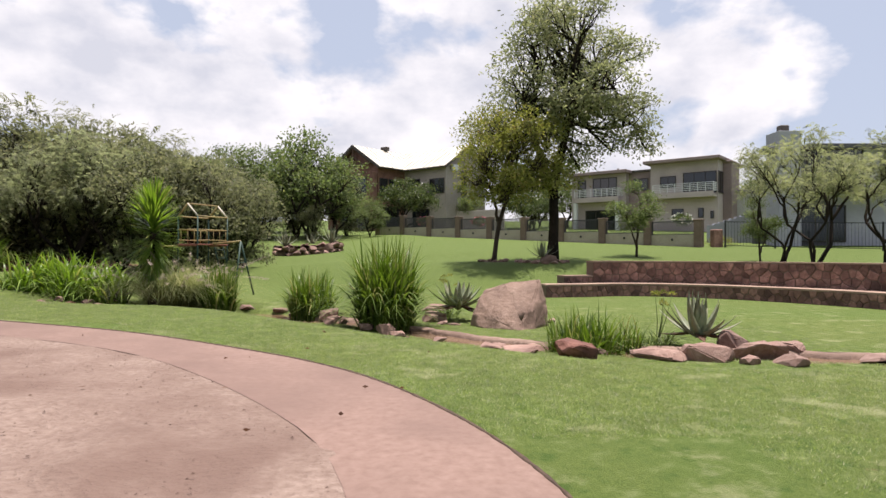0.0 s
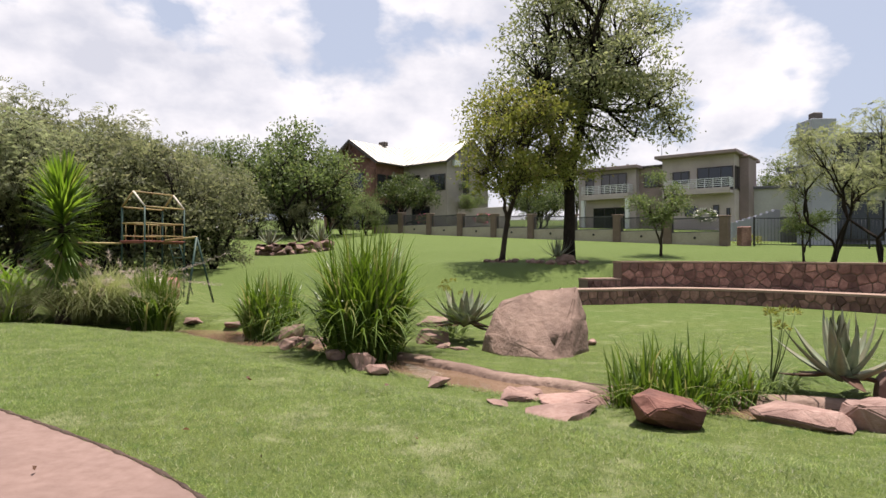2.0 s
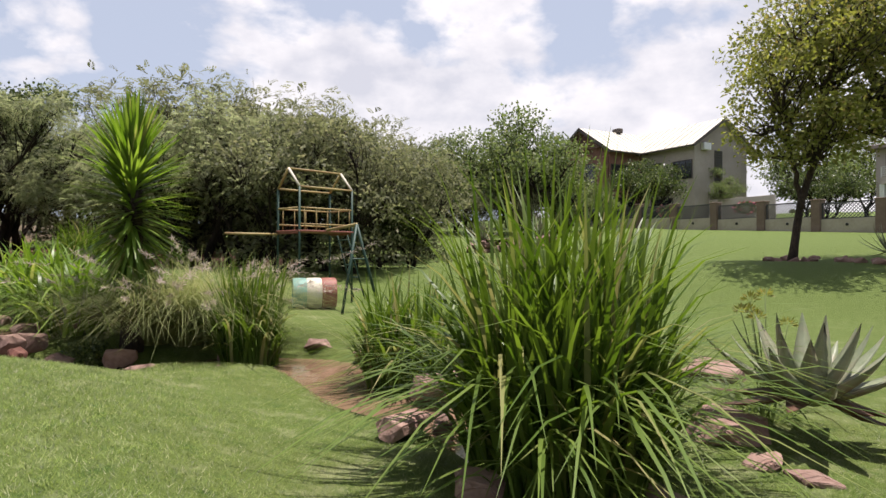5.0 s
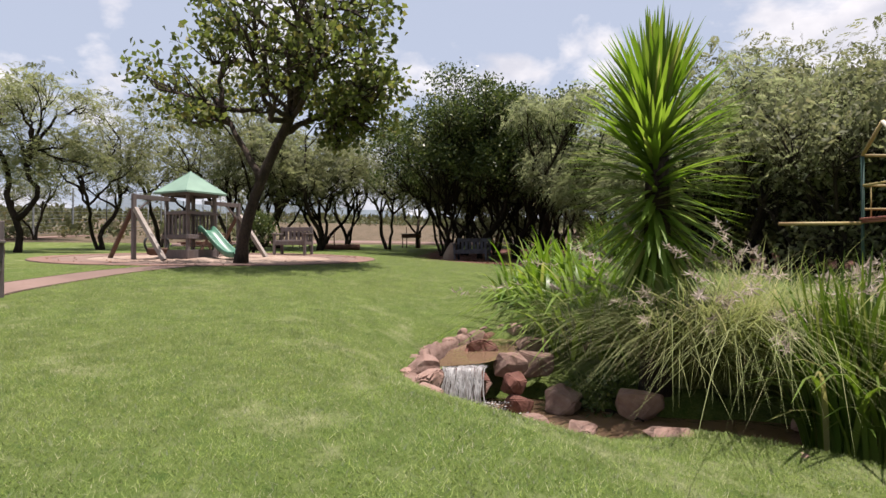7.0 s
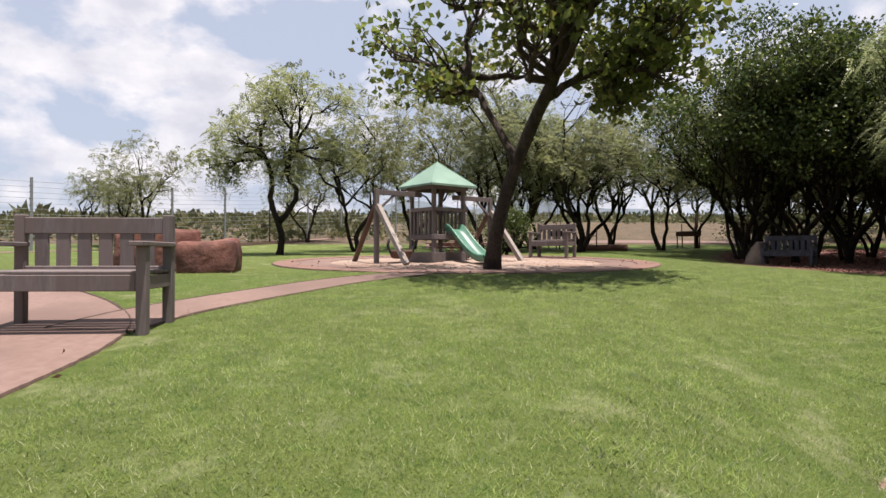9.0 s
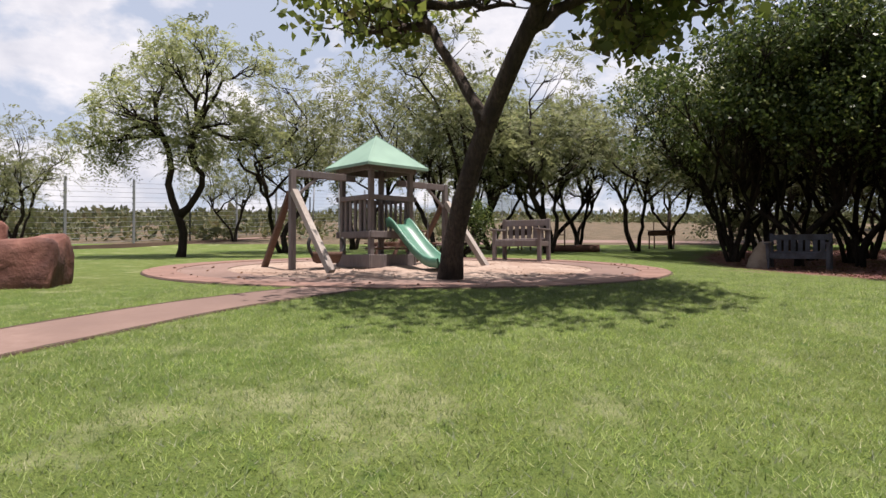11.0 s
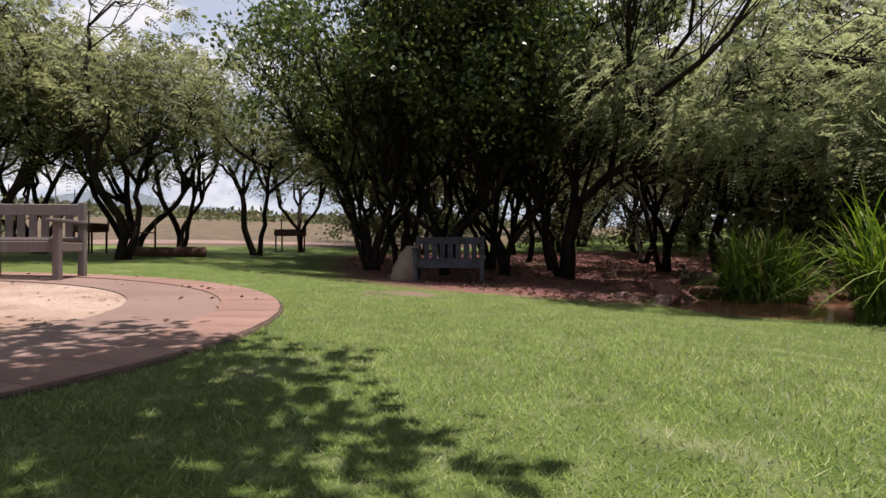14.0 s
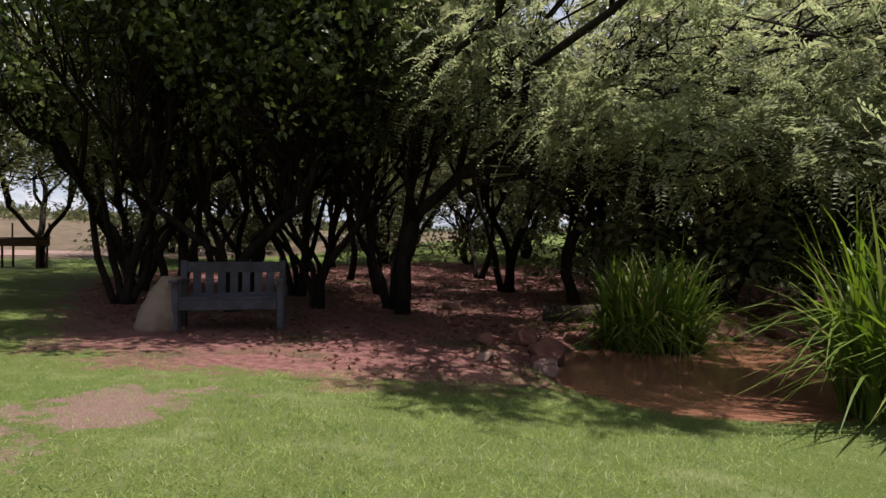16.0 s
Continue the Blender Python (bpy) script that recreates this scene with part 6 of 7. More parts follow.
rng = np.random.default_rng(401)
play_tree = make_tree("shade_tree", "leaning broad-leaved shade tree beside the playground", 401,
    [[(0, 0, -0.1), (0.2, 0.06, 0.7), (0.5, 0.2, 1.4), (0.84, 0.39, 2.15), (1.25, 0.75, 3.0), (1.7, 1.15, 4.0), (2.1, 1.4, 5.4)], [(0.84, 0.39, 2.1), (0.68, 0.15, 2.7), (0.4, -0.15, 3.3), (0.0, -0.6, 4.2)], [(1.35, 0.85, 3.2), (1.5, 1.5, 3.55), (1.6, 2.4, 3.8)]],
    lobe_cloud(rng, 19, (2.0, 1.0, 5.4), (2.6, 2.3, 1.8), 0.85) + [((2.6, 2.6, 4.3), (0.8, 0.7, 0.45)), ((1.2, 2.9, 4.5), (0.8, 0.8, 0.5)), ((1.6, 1.9, 3.6), (0.45, 0.45, 0.3)), ((2.2, 2.4, 3.8), (0.5, 0.5, 0.35)), ((-0.5, -1.6, 4.2), (0.8, 0.8, 0.5)), ((0.4, -1.9, 4.4), (0.9, 0.9, 0.55)), ((-0.9, -0.6, 4.4), (0.8, 0.8, 0.5)), ((3.4, 0.6, 4.3), (0.9, 0.9, 0.5)), ((3.2, 2.2, 4.8), (0.9, 0.9, 0.5)), ((-0.2, 1.8, 4.7), (0.9, 0.9, 0.6)), ((2.9, -0.8, 4.4), (0.8, 0.8, 0.5)), ((1.5, 2.1, 3.0), (0.4, 0.4, 0.28)), ((0.9, 2.6, 3.4), (0.6, 0.6, 0.35)), ((2.0, 2.8, 3.5), (0.6, 0.6, 0.35)), ((1.2, 3.2, 3.9), (0.7, 0.7, 0.4)), ((-0.2, 2.6, 3.9), (0.7, 0.7, 0.4)), ((3.0, 2.7, 4.0), (0.7, 0.7, 0.4)), ((0.3, -1.2, 3.6), (0.6, 0.6, 0.35)), ((-0.6, -0.9, 3.7), (0.6, 0.6, 0.35)), ((0.6, 2.2, 4.2), (0.8, 0.8, 0.5)), ((0.9, 2.9, 4.4), (0.8, 0.8, 0.5)), ((1.9, 2.7, 4.7), (0.8, 0.8, 0.5))],
    24, broad_leaves(7, 0.165, 0.135, 0.28), M["barkbrown"], M["broad"], 0.155, second=0.55)
plant(play_tree, -14.1, 10.3, 0, 0.715, 0.05)

rng = np.random.default_rng(402)
tall = make_tree("tall_tree", "tall spreading green tree on the upper lawn", 402,
    [[(0, 0, -0.1), (0.05, 0, 1.6), (0.1, 0.1, 3.2), (0.5, 0.2, 5.0), (0.9, 0.2, 7.0), (1.0, 0.1, 8.8)], [(0.1, 0.05, 2.6), (-0.3, 0.2, 4.0), (-0.9, 0.3, 5.6), (-1.2, 0.2, 7.0)]],
    lobe_cloud(rng, 24, (0.6, -0.3, 7.4), (2.8, 2.6, 2.8), 1.25) + [((3.4, 0, 6.2), (0.9, 0.9, 1.0)), ((3.9, 0.2, 5.0), (0.6, 0.6, 0.9)), ((2.5, 0.2, 4.9), (0.7, 0.7, 0.8)), ((1.2, 0.3, 4.2), (0.8, 0.8, 0.9))],
    56, broad_leaves(14, 0.17, 0.07, 0.34), M["bark"], M["acacia"], 0.22, twig_every=4)
plant(tall, 4.5, 25.6, 0, 1.0, 0.06)

rng = np.random.default_rng(403)
lime = make_tree("young_tree", "yellow-green young tree in a ring of stones", 403,
    [[(0, 0, -0.1), (0.1, 0, 0.8), (0.3, 0, 1.8), (0.6, 0.05, 3.0), (0.8, 0, 4.6)], [(0.22, 0, 1.3), (0.1, 0.1, 2.2), (-0.2, 0.1, 3.2)]],
    lobe_cloud(rng, 19, (0.75, -0.9, 4.0), (2.0, 1.8, 2.1), 0.85), 62, broad_leaves(14, 0.12, 0.065, 0.27), M["barkbrown"], M["limeleaf"], 0.10)
plant(lime, 2.0, 24.7, 0, 1.0, 0.05)

rng = np.random.default_rng(404)
fresh = make_tree("young_tree", "small fresh green tree before the lattice fence", 404,
    [[(0, 0, -0.1), (0.02, 0, 0.8), (0.1, 0, 1.6), (0.2, 0, 2.4)], [(0.02, 0, 0.5), (-0.25, 0, 1.2), (-0.5, 0, 1.9)]],
    lobe_cloud(rng, 9, (0, 0, 2.3), (1.0, 1.0, 1.0), 0.55), 46, broad_leaves(10, 0.10, 0.05, 0.2), M["barkbrown"], M["freshleaf"], 0.06)
plant(fresh, 8.7, 28.0, 0, 1.0, 0.04)
repeat(fresh, 13.0, 25.5, 120, 0.75, 0.04)
repeat(fresh, 2.6, 64.5, 60, 1.3, 0.04)

# thin-crowned thorn trees on the terrace
for k, (x, y, s) in enumerate([(11.8, 19.8, 1.0), (13.0, 23.9, 1.05), (15.4, 21.6, 1.05)]):
    rng = np.random.default_rng(410 + k)
    thorn = make_tree("thorn_tree", "thin open thorn tree with twisted dark limbs", 410 + k, bent_stems(rng, 3, 2.2, 1.0),
        random_lobes(rng, 8, 1.6, 2.5, 3.9, 0.62), 30, frond_leaves(5, 0.28, 7, 0.08, 0.2, 0.6), M["bark"], M["acacia"], 0.068, "terrace thorn trees", 2)
    plant(thorn, x, y, 40 * k, s, 0.05)

# dark dense trees over the shaded bench
for k, (x, y, s) in enumerate([(-19.7, 17.9, 0.72), (-20.6, 19.7, 0.72), (-19.3, 18.9, 0.62), (-20.9, 17.2, 0.66), (-21.6, 21.0, 0.62), (-18.6, 19.6, 0.72)]):
    rng = np.random.default_rng(420 + k)
    dark = make_tree("evergreen_tree", "dense dark green broad-leaved tree over the bench", 420 + k, bent_stems(rng, 4, 2.9, 1.5),
        lobe_cloud(rng, 15, (1.3, -1.3, 4.9), (2.3, 2.3, 2.1), 1.15), 50, broad_leaves(16, 0.14, 0.085, 0.30), M["bark"], M["darkleaf"], 0.10, "dark trees by the bench")
    plant(dark, x, y, 0, s, 0.05)

# the open thorn tree on the grass before the wire fence
rng = np.random.default_rng(450)
airy = make_tree("thorn_tree", "open thorn tree with a low fork and drooping feathery sprays", 450,
    [[(0, 0, -0.1), (-0.02, 0.05, 0.5), (0.02, -0.02, 0.9), (0.0, -0.18, 1.3), (0.05, -0.15, 1.9), (0.1, -0.4, 2.6)], [(0.0, 0.0, 0.85), (0.05, 0.35, 1.2), (0.05, 0.45, 1.6), (0.0, 0.2, 2.0), (-0.05, 0.4, 2.7)]],
    lobe_cloud(rng, 15, (0, 0.05, 3.0), (1.5, 1.75, 1.15), 0.5) + [((0.2, -1.6, 2.2), (0.45, 0.4, 0.3)), ((0.1, 1.5, 2.3), (0.45, 0.4, 0.3)), ((0, -1.2, 1.9), (0.3, 0.3, 0.25))], 24, frond_leaves(5, 0.30, 6, 0.10, 0.2, 0.6), M["bark"], M["acacia"], 0.085, "", 2, second=0.8)
plant(airy, -20.1, 5.65, 0, 1.0, 0.05)

# drooping feathery trees by the pond
rng = np.random.default_rng(430)
weep = make_tree("feathery_tree", "leaning feathery thorn tree drooping over the pond", 430,
    [[(0, 0, -0.1), (0.15, -0.1, 0.9), (0.55, -0.25, 1.7), (1.5, -0.4, 2.3), (2.8, -0.5, 2.9)], [(0.05, 0, -0.1), (0.1, 0.2, 1.2), (0.3, 0.4, 2.6), (1.2, 0.3, 4.2)], [(0.5, -0.25, 1.65), (0.9, -0.9, 2.4), (1.7, -1.5, 3.4)]],
    lobe_cloud(rng, 13, (3.0, -0.1, 4.1), (2.3, 2.0, 1.8), 0.70) + [((4.8, -3.6, 4.9), (0.6, 0.6, 0.3)), ((5.5, -3.0, 4.8), (0.7, 0.6, 0.35)), ((4.2, -3.1, 5.0), (0.6, 0.5, 0.35)), ((6.0, -2.4, 4.9), (0.6, 0.6, 0.35)), ((6.9, -0.9, 3.1), (0.6, 0.6, 0.4)), ((5.3, -1.0, 2.9), (0.7, 0.6, 0.4)), ((5.9, -1.6, 2.1), (0.6, 0.5, 0.35)), ((5.0, -1.9, 2.2), (0.6, 0.5, 0.35)), ((6.6, -1.2, 2.0), (0.6, 0.5, 0.35)), ((4.3, -1.8, 2.5), (0.6, 0.5, 0.35)), ((4.0, -1.2, 2.5), (0.8, 0.8, 0.4)), ((4.8, -0.6, 2.3), (0.8, 0.8, 0.4)), ((5.6, -0.8, 2.2), (0.8, 0.7, 0.4)), ((6.3, -0.9, 2.6), (0.7, 0.7, 0.4)), ((2.6, -1.6, 3.0), (0.8, 0.8, 0.45)), ((3.3, -1.9, 3.5), (0.8, 0.8, 0.5)), ((5.0, -1.7, 3.3), (0.8, 0.8, 0.5)), ((6.2, -0.4, 3.6), (0.9, 0.9, 0.6)), ((1.6, -1.3, 3.9), (0.8, 0.8, 0.6))], 27, frond_leaves(6, 0.40, 11, 0.085, 0.25, 0.7), M["bark"], M["weepleaf"], 0.12, second=0.5)
plant(weep, -18.15, 19.25, 0, 0.72, 0.05)
rng = np.random.default_rng(431)
weep2 = make_tree("feathery_tree", "feathery grey-green thorn tree behind the pond", 431, bent_stems(rng, 3, 2.4, 1.4),
    lobe_cloud(rng, 14, (0, 0, 4.0), (2.6, 2.4, 1.7), 1.0), 42, frond_leaves(5, 0.34, 7, 0.11, 0.30, 0.55), M["bark"], M["weepleaf"], 0.13)
plant(weep2, -12.5, 20.9, 0, 0.75, 0.05)
repeat(weep2, -10.66, 20.76, 140, 0.68, 0.05)
repeat(weep2, -22.95, 11.47, 80, 0.68, 0.05)
repeat(weep2, -24.67, 14.04, 200, 0.71, 0.05)

# bushy trees with leaves to the ground, along the lawn's far edge and by the first house
rng = np.random.default_rng(440)
bushy = make_tree("bushy_tree", "rounded grey-green tree leafy to the ground", 440, bent_stems(rng, 4, 1.6, 0.9),
    lobe_cloud(rng, 16, (0, 0, 2.7), (2.0, 2.0, 2.3), 1.1), 48, broad_leaves(7, 0.19, 0.09, 0.34), M["bark"], M["acaciafar"], 0.10, "bushy trees")
plant(bushy, -9.87, 20.54, 0, 0.75, 0.05)
rng = np.random.default_rng(441)
round_tree = make_tree("garden_tree", "rounded green garden tree near the houses", 441, bent_stems(rng, 3, 1.8, 0.9),
    lobe_cloud(rng, 16, (0, 0, 2.75), (2.2, 2.2, 1.9), 1.05), 46, broad_leaves(8, 0.18, 0.095, 0.34), M["bark"], M["freshleaf"], 0.11, "garden trees")
plant(round_tree, -10.0, 46.0, 0, 1.5, 0.05)
for x, y, turn, s in [(-15.3, 23.0, 110, 0.98), (-8.37, 21.62, 200, 0.74), (-7.8, 24.05, 300, 0.63), (-11.3, 23.83, 20, 0.89), (-17.16, 24.33, 60, 0.89), (-9.8, 28.48, 90, 0.81), (-31.1, 26.33, 10, 0.96), (-28.24, 31.34, 70, 1.04), (-23.95, 32.76, 130, 1.04), (-20.38, 33.12, 190, 1), (-17.16, 32.05, 250, 0.96), (-13.59, 30.62, 310, 0.96), (-33.96, 31.34, 20, 1.04), (-39.5, 47, 80, 1.5), (-31, 49, 140, 1.5), (-24, 48, 200, 1.5), (-28.6, 21.33, 15, 0.74), (-27.17, 23.83, 75, 0.78), (-25.03, 26.69, 135, 0.78), (-22.88, 27.76, 195, 0.74), (-18.95, 27.76, 255, 0.74), (-30.74, 23.47, 315, 0.81), (-13.9, 24.2, 60, 1.05), (-12.0, 51.0, 40, 1.0), (-16.0, 50.0, 80, 1.1), (-20.0, 49.0, 140, 1.1), (-8.2, 53.0, 220, 0.9), (-12.6, 44.5, 10, 0.55), (-15.6, 43.6, 100, 0.6), (-14.52, 32.91, 190, 0.52), (-9.6, 45.4, 280, 0.5), (-22.17, 29.55, 40, 0.67), (-15.38, 27.4, 90, 0.59)]:
    repeat(bushy, x, y, turn, s, 0.05)
for x, y, turn, s in [(-14.2, 47.5, 60, 1.3), (-8.6, 50.0, 130, 1.2), (-11.6, 49.6, 200, 0.9), (-5.6, 47.6, 260, 0.55), (-17.5, 45.0, 220, 1.1), (-21.0, 43.0, 310, 1.15), (-14.2, 58.0, 10, 1.5), (-20.5, 60.0, 100, 1.5), (-27.0, 56.0, 50, 1.5), (-24.5, 48.0, 180, 1.2), (9.0, 66.0, 30, 1.4), (14.0, 70.0, 75, 1.4), (33.0, 62.0, 15, 1.3), (-29.0, 45.0, 140, 1.3), (31.0, 45.0, 20, 1.2)]:
    repeat(round_tree, x, y, turn, s, 0.05)
rng = np.random.default_rng(442)
house_tree = make_tree("garden_tree", "dark green leafy tree before the first house", 442, bent_stems(rng, 4, 1.4, 0.8),
    lobe_cloud(rng, 13, (0, 0, 2.6), (2.3, 2.0, 1.3), 0.95), 56, broad_leaves(11, 0.14, 0.08, 0.30), M["bark"], M["darkleaf"], 0.10, "garden trees")
plant(house_tree, -3.2, 53.5, 0, 1.1, 0.05)
repeat(house_tree, 6.8, 47.0, 70, 0.8, 0.05)


# ---- houses ----
def pane(parent, w, h, at, frame_w=0.07, bars=1, name="window"):
    """A window on a wall's face: dark frame, glass, glazing bars. at: its matrix; it looks along -y."""
    win = new(name)
    win.parent = parent
    win.matrix_basis = at
    for s in (-1, 1):
        part("window_frame", box((frame_w, 0.10, h), (s * (w / 2 - frame_w / 2), -0.02, 0), bevel=0.0), M["frame"], win)
        part("window_frame", box((w - 2 * frame_w, 0.10, frame_w), (0, -0.02, s * (h / 2 - frame_w / 2)), bevel=0.0), M["frame"], win)
    for k in range(bars):
        part("glazing_bar", box((0.05, 0.07, h - 2 * frame_w), (-w / 2 + w * (k + 1) / (bars + 1), -0.015, 0), bevel=0.0), M["frame"], win)
    part("glass", box((w - 2 * frame_w, 0.03, h - 2 * frame_w), (0, -0.012, 0), bevel=0.0), M["glass"], win)
    return win


def railing(parent, L, h, at, material, bars, name="balustrade", flat=True):
    r = new(name)
    r.parent = parent
    r.matrix_basis = at
    n = 5 if flat else 2
    for k in range(n):
        z = h * (k + 1) / n
        part("rail", box((L, 0.04, 0.045), (0, 0, z), bevel=0.0), M[material], r)
    for k in range(bars + 1):
        part("baluster", box((0.045, 0.045, h), (-L / 2 + L * k / bars, 0.0, h / 2), bevel=0.0), M[material], r)
    return r


def gabled_wing(house, J, d, L, half, drop, z0, zr, tag, wall_m):
    """A wing from J along d: walls to the eaves, a gable, two roof planes of ribbed sheet."""
    d = Vector((*d, 0)).normalized()
    s = Vector((-d.y, d.x, 0))
    J = Vector((*J, 0))
    ze = zr - drop
    inset = 0.7
    bm = bmesh.new()
    w = half - inset
    zw = zr - drop * w / half
    base = [J - d * half * 0.6 - s * w, J + d * (L - 0.5) - s * w, J + d * (L - 0.5) + s * w, J - d * half * 0.6 + s * w]
    lo = [bm.verts.new((p.x, p.y, z0 - 1.0)) for p in base]
    hi = [bm.verts.new((p.x, p.y, zw - 0.12)) for p in base]
    pk = [bm.verts.new((p.x, p.y, zr - 0.14)) for p in (J - d * half * 0.6, J + d * (L - 0.5))]
    for k in range(4):
        j = (k + 1) % 4
        if k == 1:
            bm.faces.new((lo[1], lo[2], hi[2], pk[1], hi[1]))
        elif k == 3:
            bm.faces.new((lo[3], lo[0], hi[0], pk[0], hi[3]))
        else:
            bm.faces.new((lo[k], lo[j], hi[j], hi[k]))
    bmesh.ops.recalc_face_normals(bm, faces=bm.faces)
    part("wall", bm, wall_m, house)
    for q in (-1, 1):
        roof = new("roof")
        roof.parent = house
        slope = math.hypot(half, drop)
        ang = math.degrees(math.atan2(drop, half))
        mid = J + d * (L / 2 - half * 0.3) + s * q * half / 2
        rz = math.degrees(math.atan2(d.y, d.x))
        roof.matrix_basis = pose(mid.x, mid.y, zr - drop / 2, 0, 0, rz) @ pose(0, 0, 0, -q * ang, 0, 0)
        part("sheet", box((L + half * 0.6, slope, 0.06), bevel=0.0), M["roof"], roof)
        n = int((L + half * 0.6) / 0.76)
        for k in range(n + 1):
            part("rib", box((0.05, slope, 0.05), (-(L + half * 0.6) / 2 + 0.05 + k * 0.757, 0, 0.05), bevel=0.0), M["roof"], roof)
        part("gutter", box((L + half * 0.6, 0.14, 0.14), (0, q * slope / 2, -0.05), bevel=0.0), M["gutter"], roof)
        part("barge_board", box((0.06, slope, 0.26), ((L + half * 0.6) / 2, 0, -0.08), bevel=0.0), M["gutter"], roof)
    return d, s, w, zw


def house_one():
    z0 = gz(-4, 62)
    h = thing("house", "two-storey plastered house with a pale sheet-metal gabled roof", "house")
    J, zr, half, drop = (-4.6, 72.0), 12.85, 4.1, 2.6
    dA, sA, w, zw = gabled_wing(h, J, (-0.64, -0.77), 7.9, half, drop, z0, zr, "a", M["brick"])
    dB, sB, w, zw = gabled_wing(h, J, (0.77, -0.64), 9.7, half, drop, z0, zr, "b", M["plasterwarm"])
    Jv = Vector((*J, 0))

    def face(d, s, q, along_d, z):
        p = Jv + d * along_d + s * q * (w + 0.005)
        out = s * q
        return pose(p.x, p.y, z, 0, 0, math.degrees(math.atan2(out.y, out.x)) + 90)

    z1 = z0 + 3.1
    # inner faces: wing A looks along +s, wing B along -s
    for a, z, ww, hh, b in [(4.9, z1 + 1.5, 1.9, 1.7, 1), (6.6, z1 + 1.4, 1.2, 1.9, 0), (5.8, z0 + 1.3, 3.0, 2.4, 2)]:
        pane(h, ww, hh, face(dA, sA, 1, a, z), bars=b)
    for a, z, ww, hh, b in [(4.8, z1 + 1.3, 1.7, 2.2, 1), (8.0, z1 + 1.5, 2.0, 1.6, 2), (5.8, z0 + 1.2, 2.4, 2.2, 1)]:
        pane(h, ww, hh, face(dB, sB, -1, a, z), bars=b)
    p = Jv + dB * 6.0 - sB * (w + 0.45)
    part("balcony_slab", box((4.2, 1.0, 0.2), bevel=0.01), M["plaster"], h, at=pose(p.x, p.y, z1 + 0.1, 0, 0, math.degrees(math.atan2(dB.y, dB.x))))
    p = Jv + dB * 6.0 - sB * (w + 0.92)
    railing(h, 4.2, 0.95, pose(p.x, p.y, z1 + 0.2, 0, 0, math.degrees(math.atan2(dB.y, dB.x))), "black", 24, flat=False)
    # gable end of wing B: louvred shutter, window, air conditioner
    e = Jv + dB * (9.7 - 0.5 + 0.01)
    rot = math.degrees(math.atan2(dB.y, dB.x)) + 90
    sh = new("shutter")
    sh.parent = h
    q = e - sB * 0.4
    sh.matrix_basis = pose(q.x, q.y, z1 + 1.4, 0, 0, rot)
    part("shutter_frame", box((1.0, 0.06, 3.6), bevel=0.0), M["gutter"], sh)
    for k in range(16):
        part("louvre", box((0.86, 0.05, 0.10), (0, -0.05, -1.65 + k * 0.22), (25, 0, 0), bevel=0.0), M["lattice"], sh)
    q = e - sB * 2.2
    part("air_conditioner", box((0.9, 0.35, 0.6), (0, -0.2, 0), bevel=0.03), M["white"], h, at=pose(q.x, q.y, z1 + 3.4, 0, 0, rot))
    # front of wing A: dark pane for open shaded veranda, timber truss in gable
    e = Jv + dA * (7.9 - 0.5 + 0.02)
    rot = math.degrees(math.atan2(dA.y, dA.x)) + 90
    pane(h, 4.6, 2.5, pose(e.x, e.y, z0 + 1.3, 0, 0, rot), bars=3)
    pane(h, 3.4, 2.2, pose(e.x, e.y, z1 + 1.5, 0, 0, rot), bars=2)
    tr = new("truss")
    tr.parent = h
    tr.matrix_basis = pose(e.x + dA.x * 0.35, e.y + dA.y * 0.35, zr - drop, 0, 0, rot)
    part("tie_beam", box((5.4, 0.14, 0.18), (0, 0, 0.55), bevel=0.0), M["woodbrown"], tr)
    for a, b in (((-2.6, 0.55), (0, 2.3)), ((2.6, 0.55), (0, 2.3)), ((-1.2, 0.55), (0, 1.5)), ((1.2, 0.55), (0, 1.5))):
        part("strut", beam((a[0], 0, a[1]), (b[0], 0, b[1]), 0.14, 0.14, 0.0), M["woodbrown"], tr)
    part("king_post", box((0.14, 0.14, 1.9), (0, 0, 1.5), bevel=0.0), M["woodbrown"], tr)
    for q in (-1, 1):
        p = e + sA * q * 3.2 + dA * 0.5
        part("brick_pier", box((0.6, 0.6, 6.0), (0, 0, 3.0), bevel=0.01), M["brick"], h, at=pose(p.x, p.y, z0, 0, 0, rot))
    c = Jv + dA * 3.0
    part("chimney_cowl", box((0.9, 0.6, 0.45), (0, 0, 0), bevel=0.05), M["gutter"], h, at=pose(c.x, c.y, zr + 0.2, 0, 0, rot))
    # low wall to the side
    p = Jv + dB * 12.0 - sB * 1.5
    part("garden_wall", box((6.0, 0.25, 2.2), (0, 0, 1.1), bevel=0.01), M["plaster"], h, at=pose(p.x, p.y, z0 - 0.2, 0, 0, -39))


house_one()


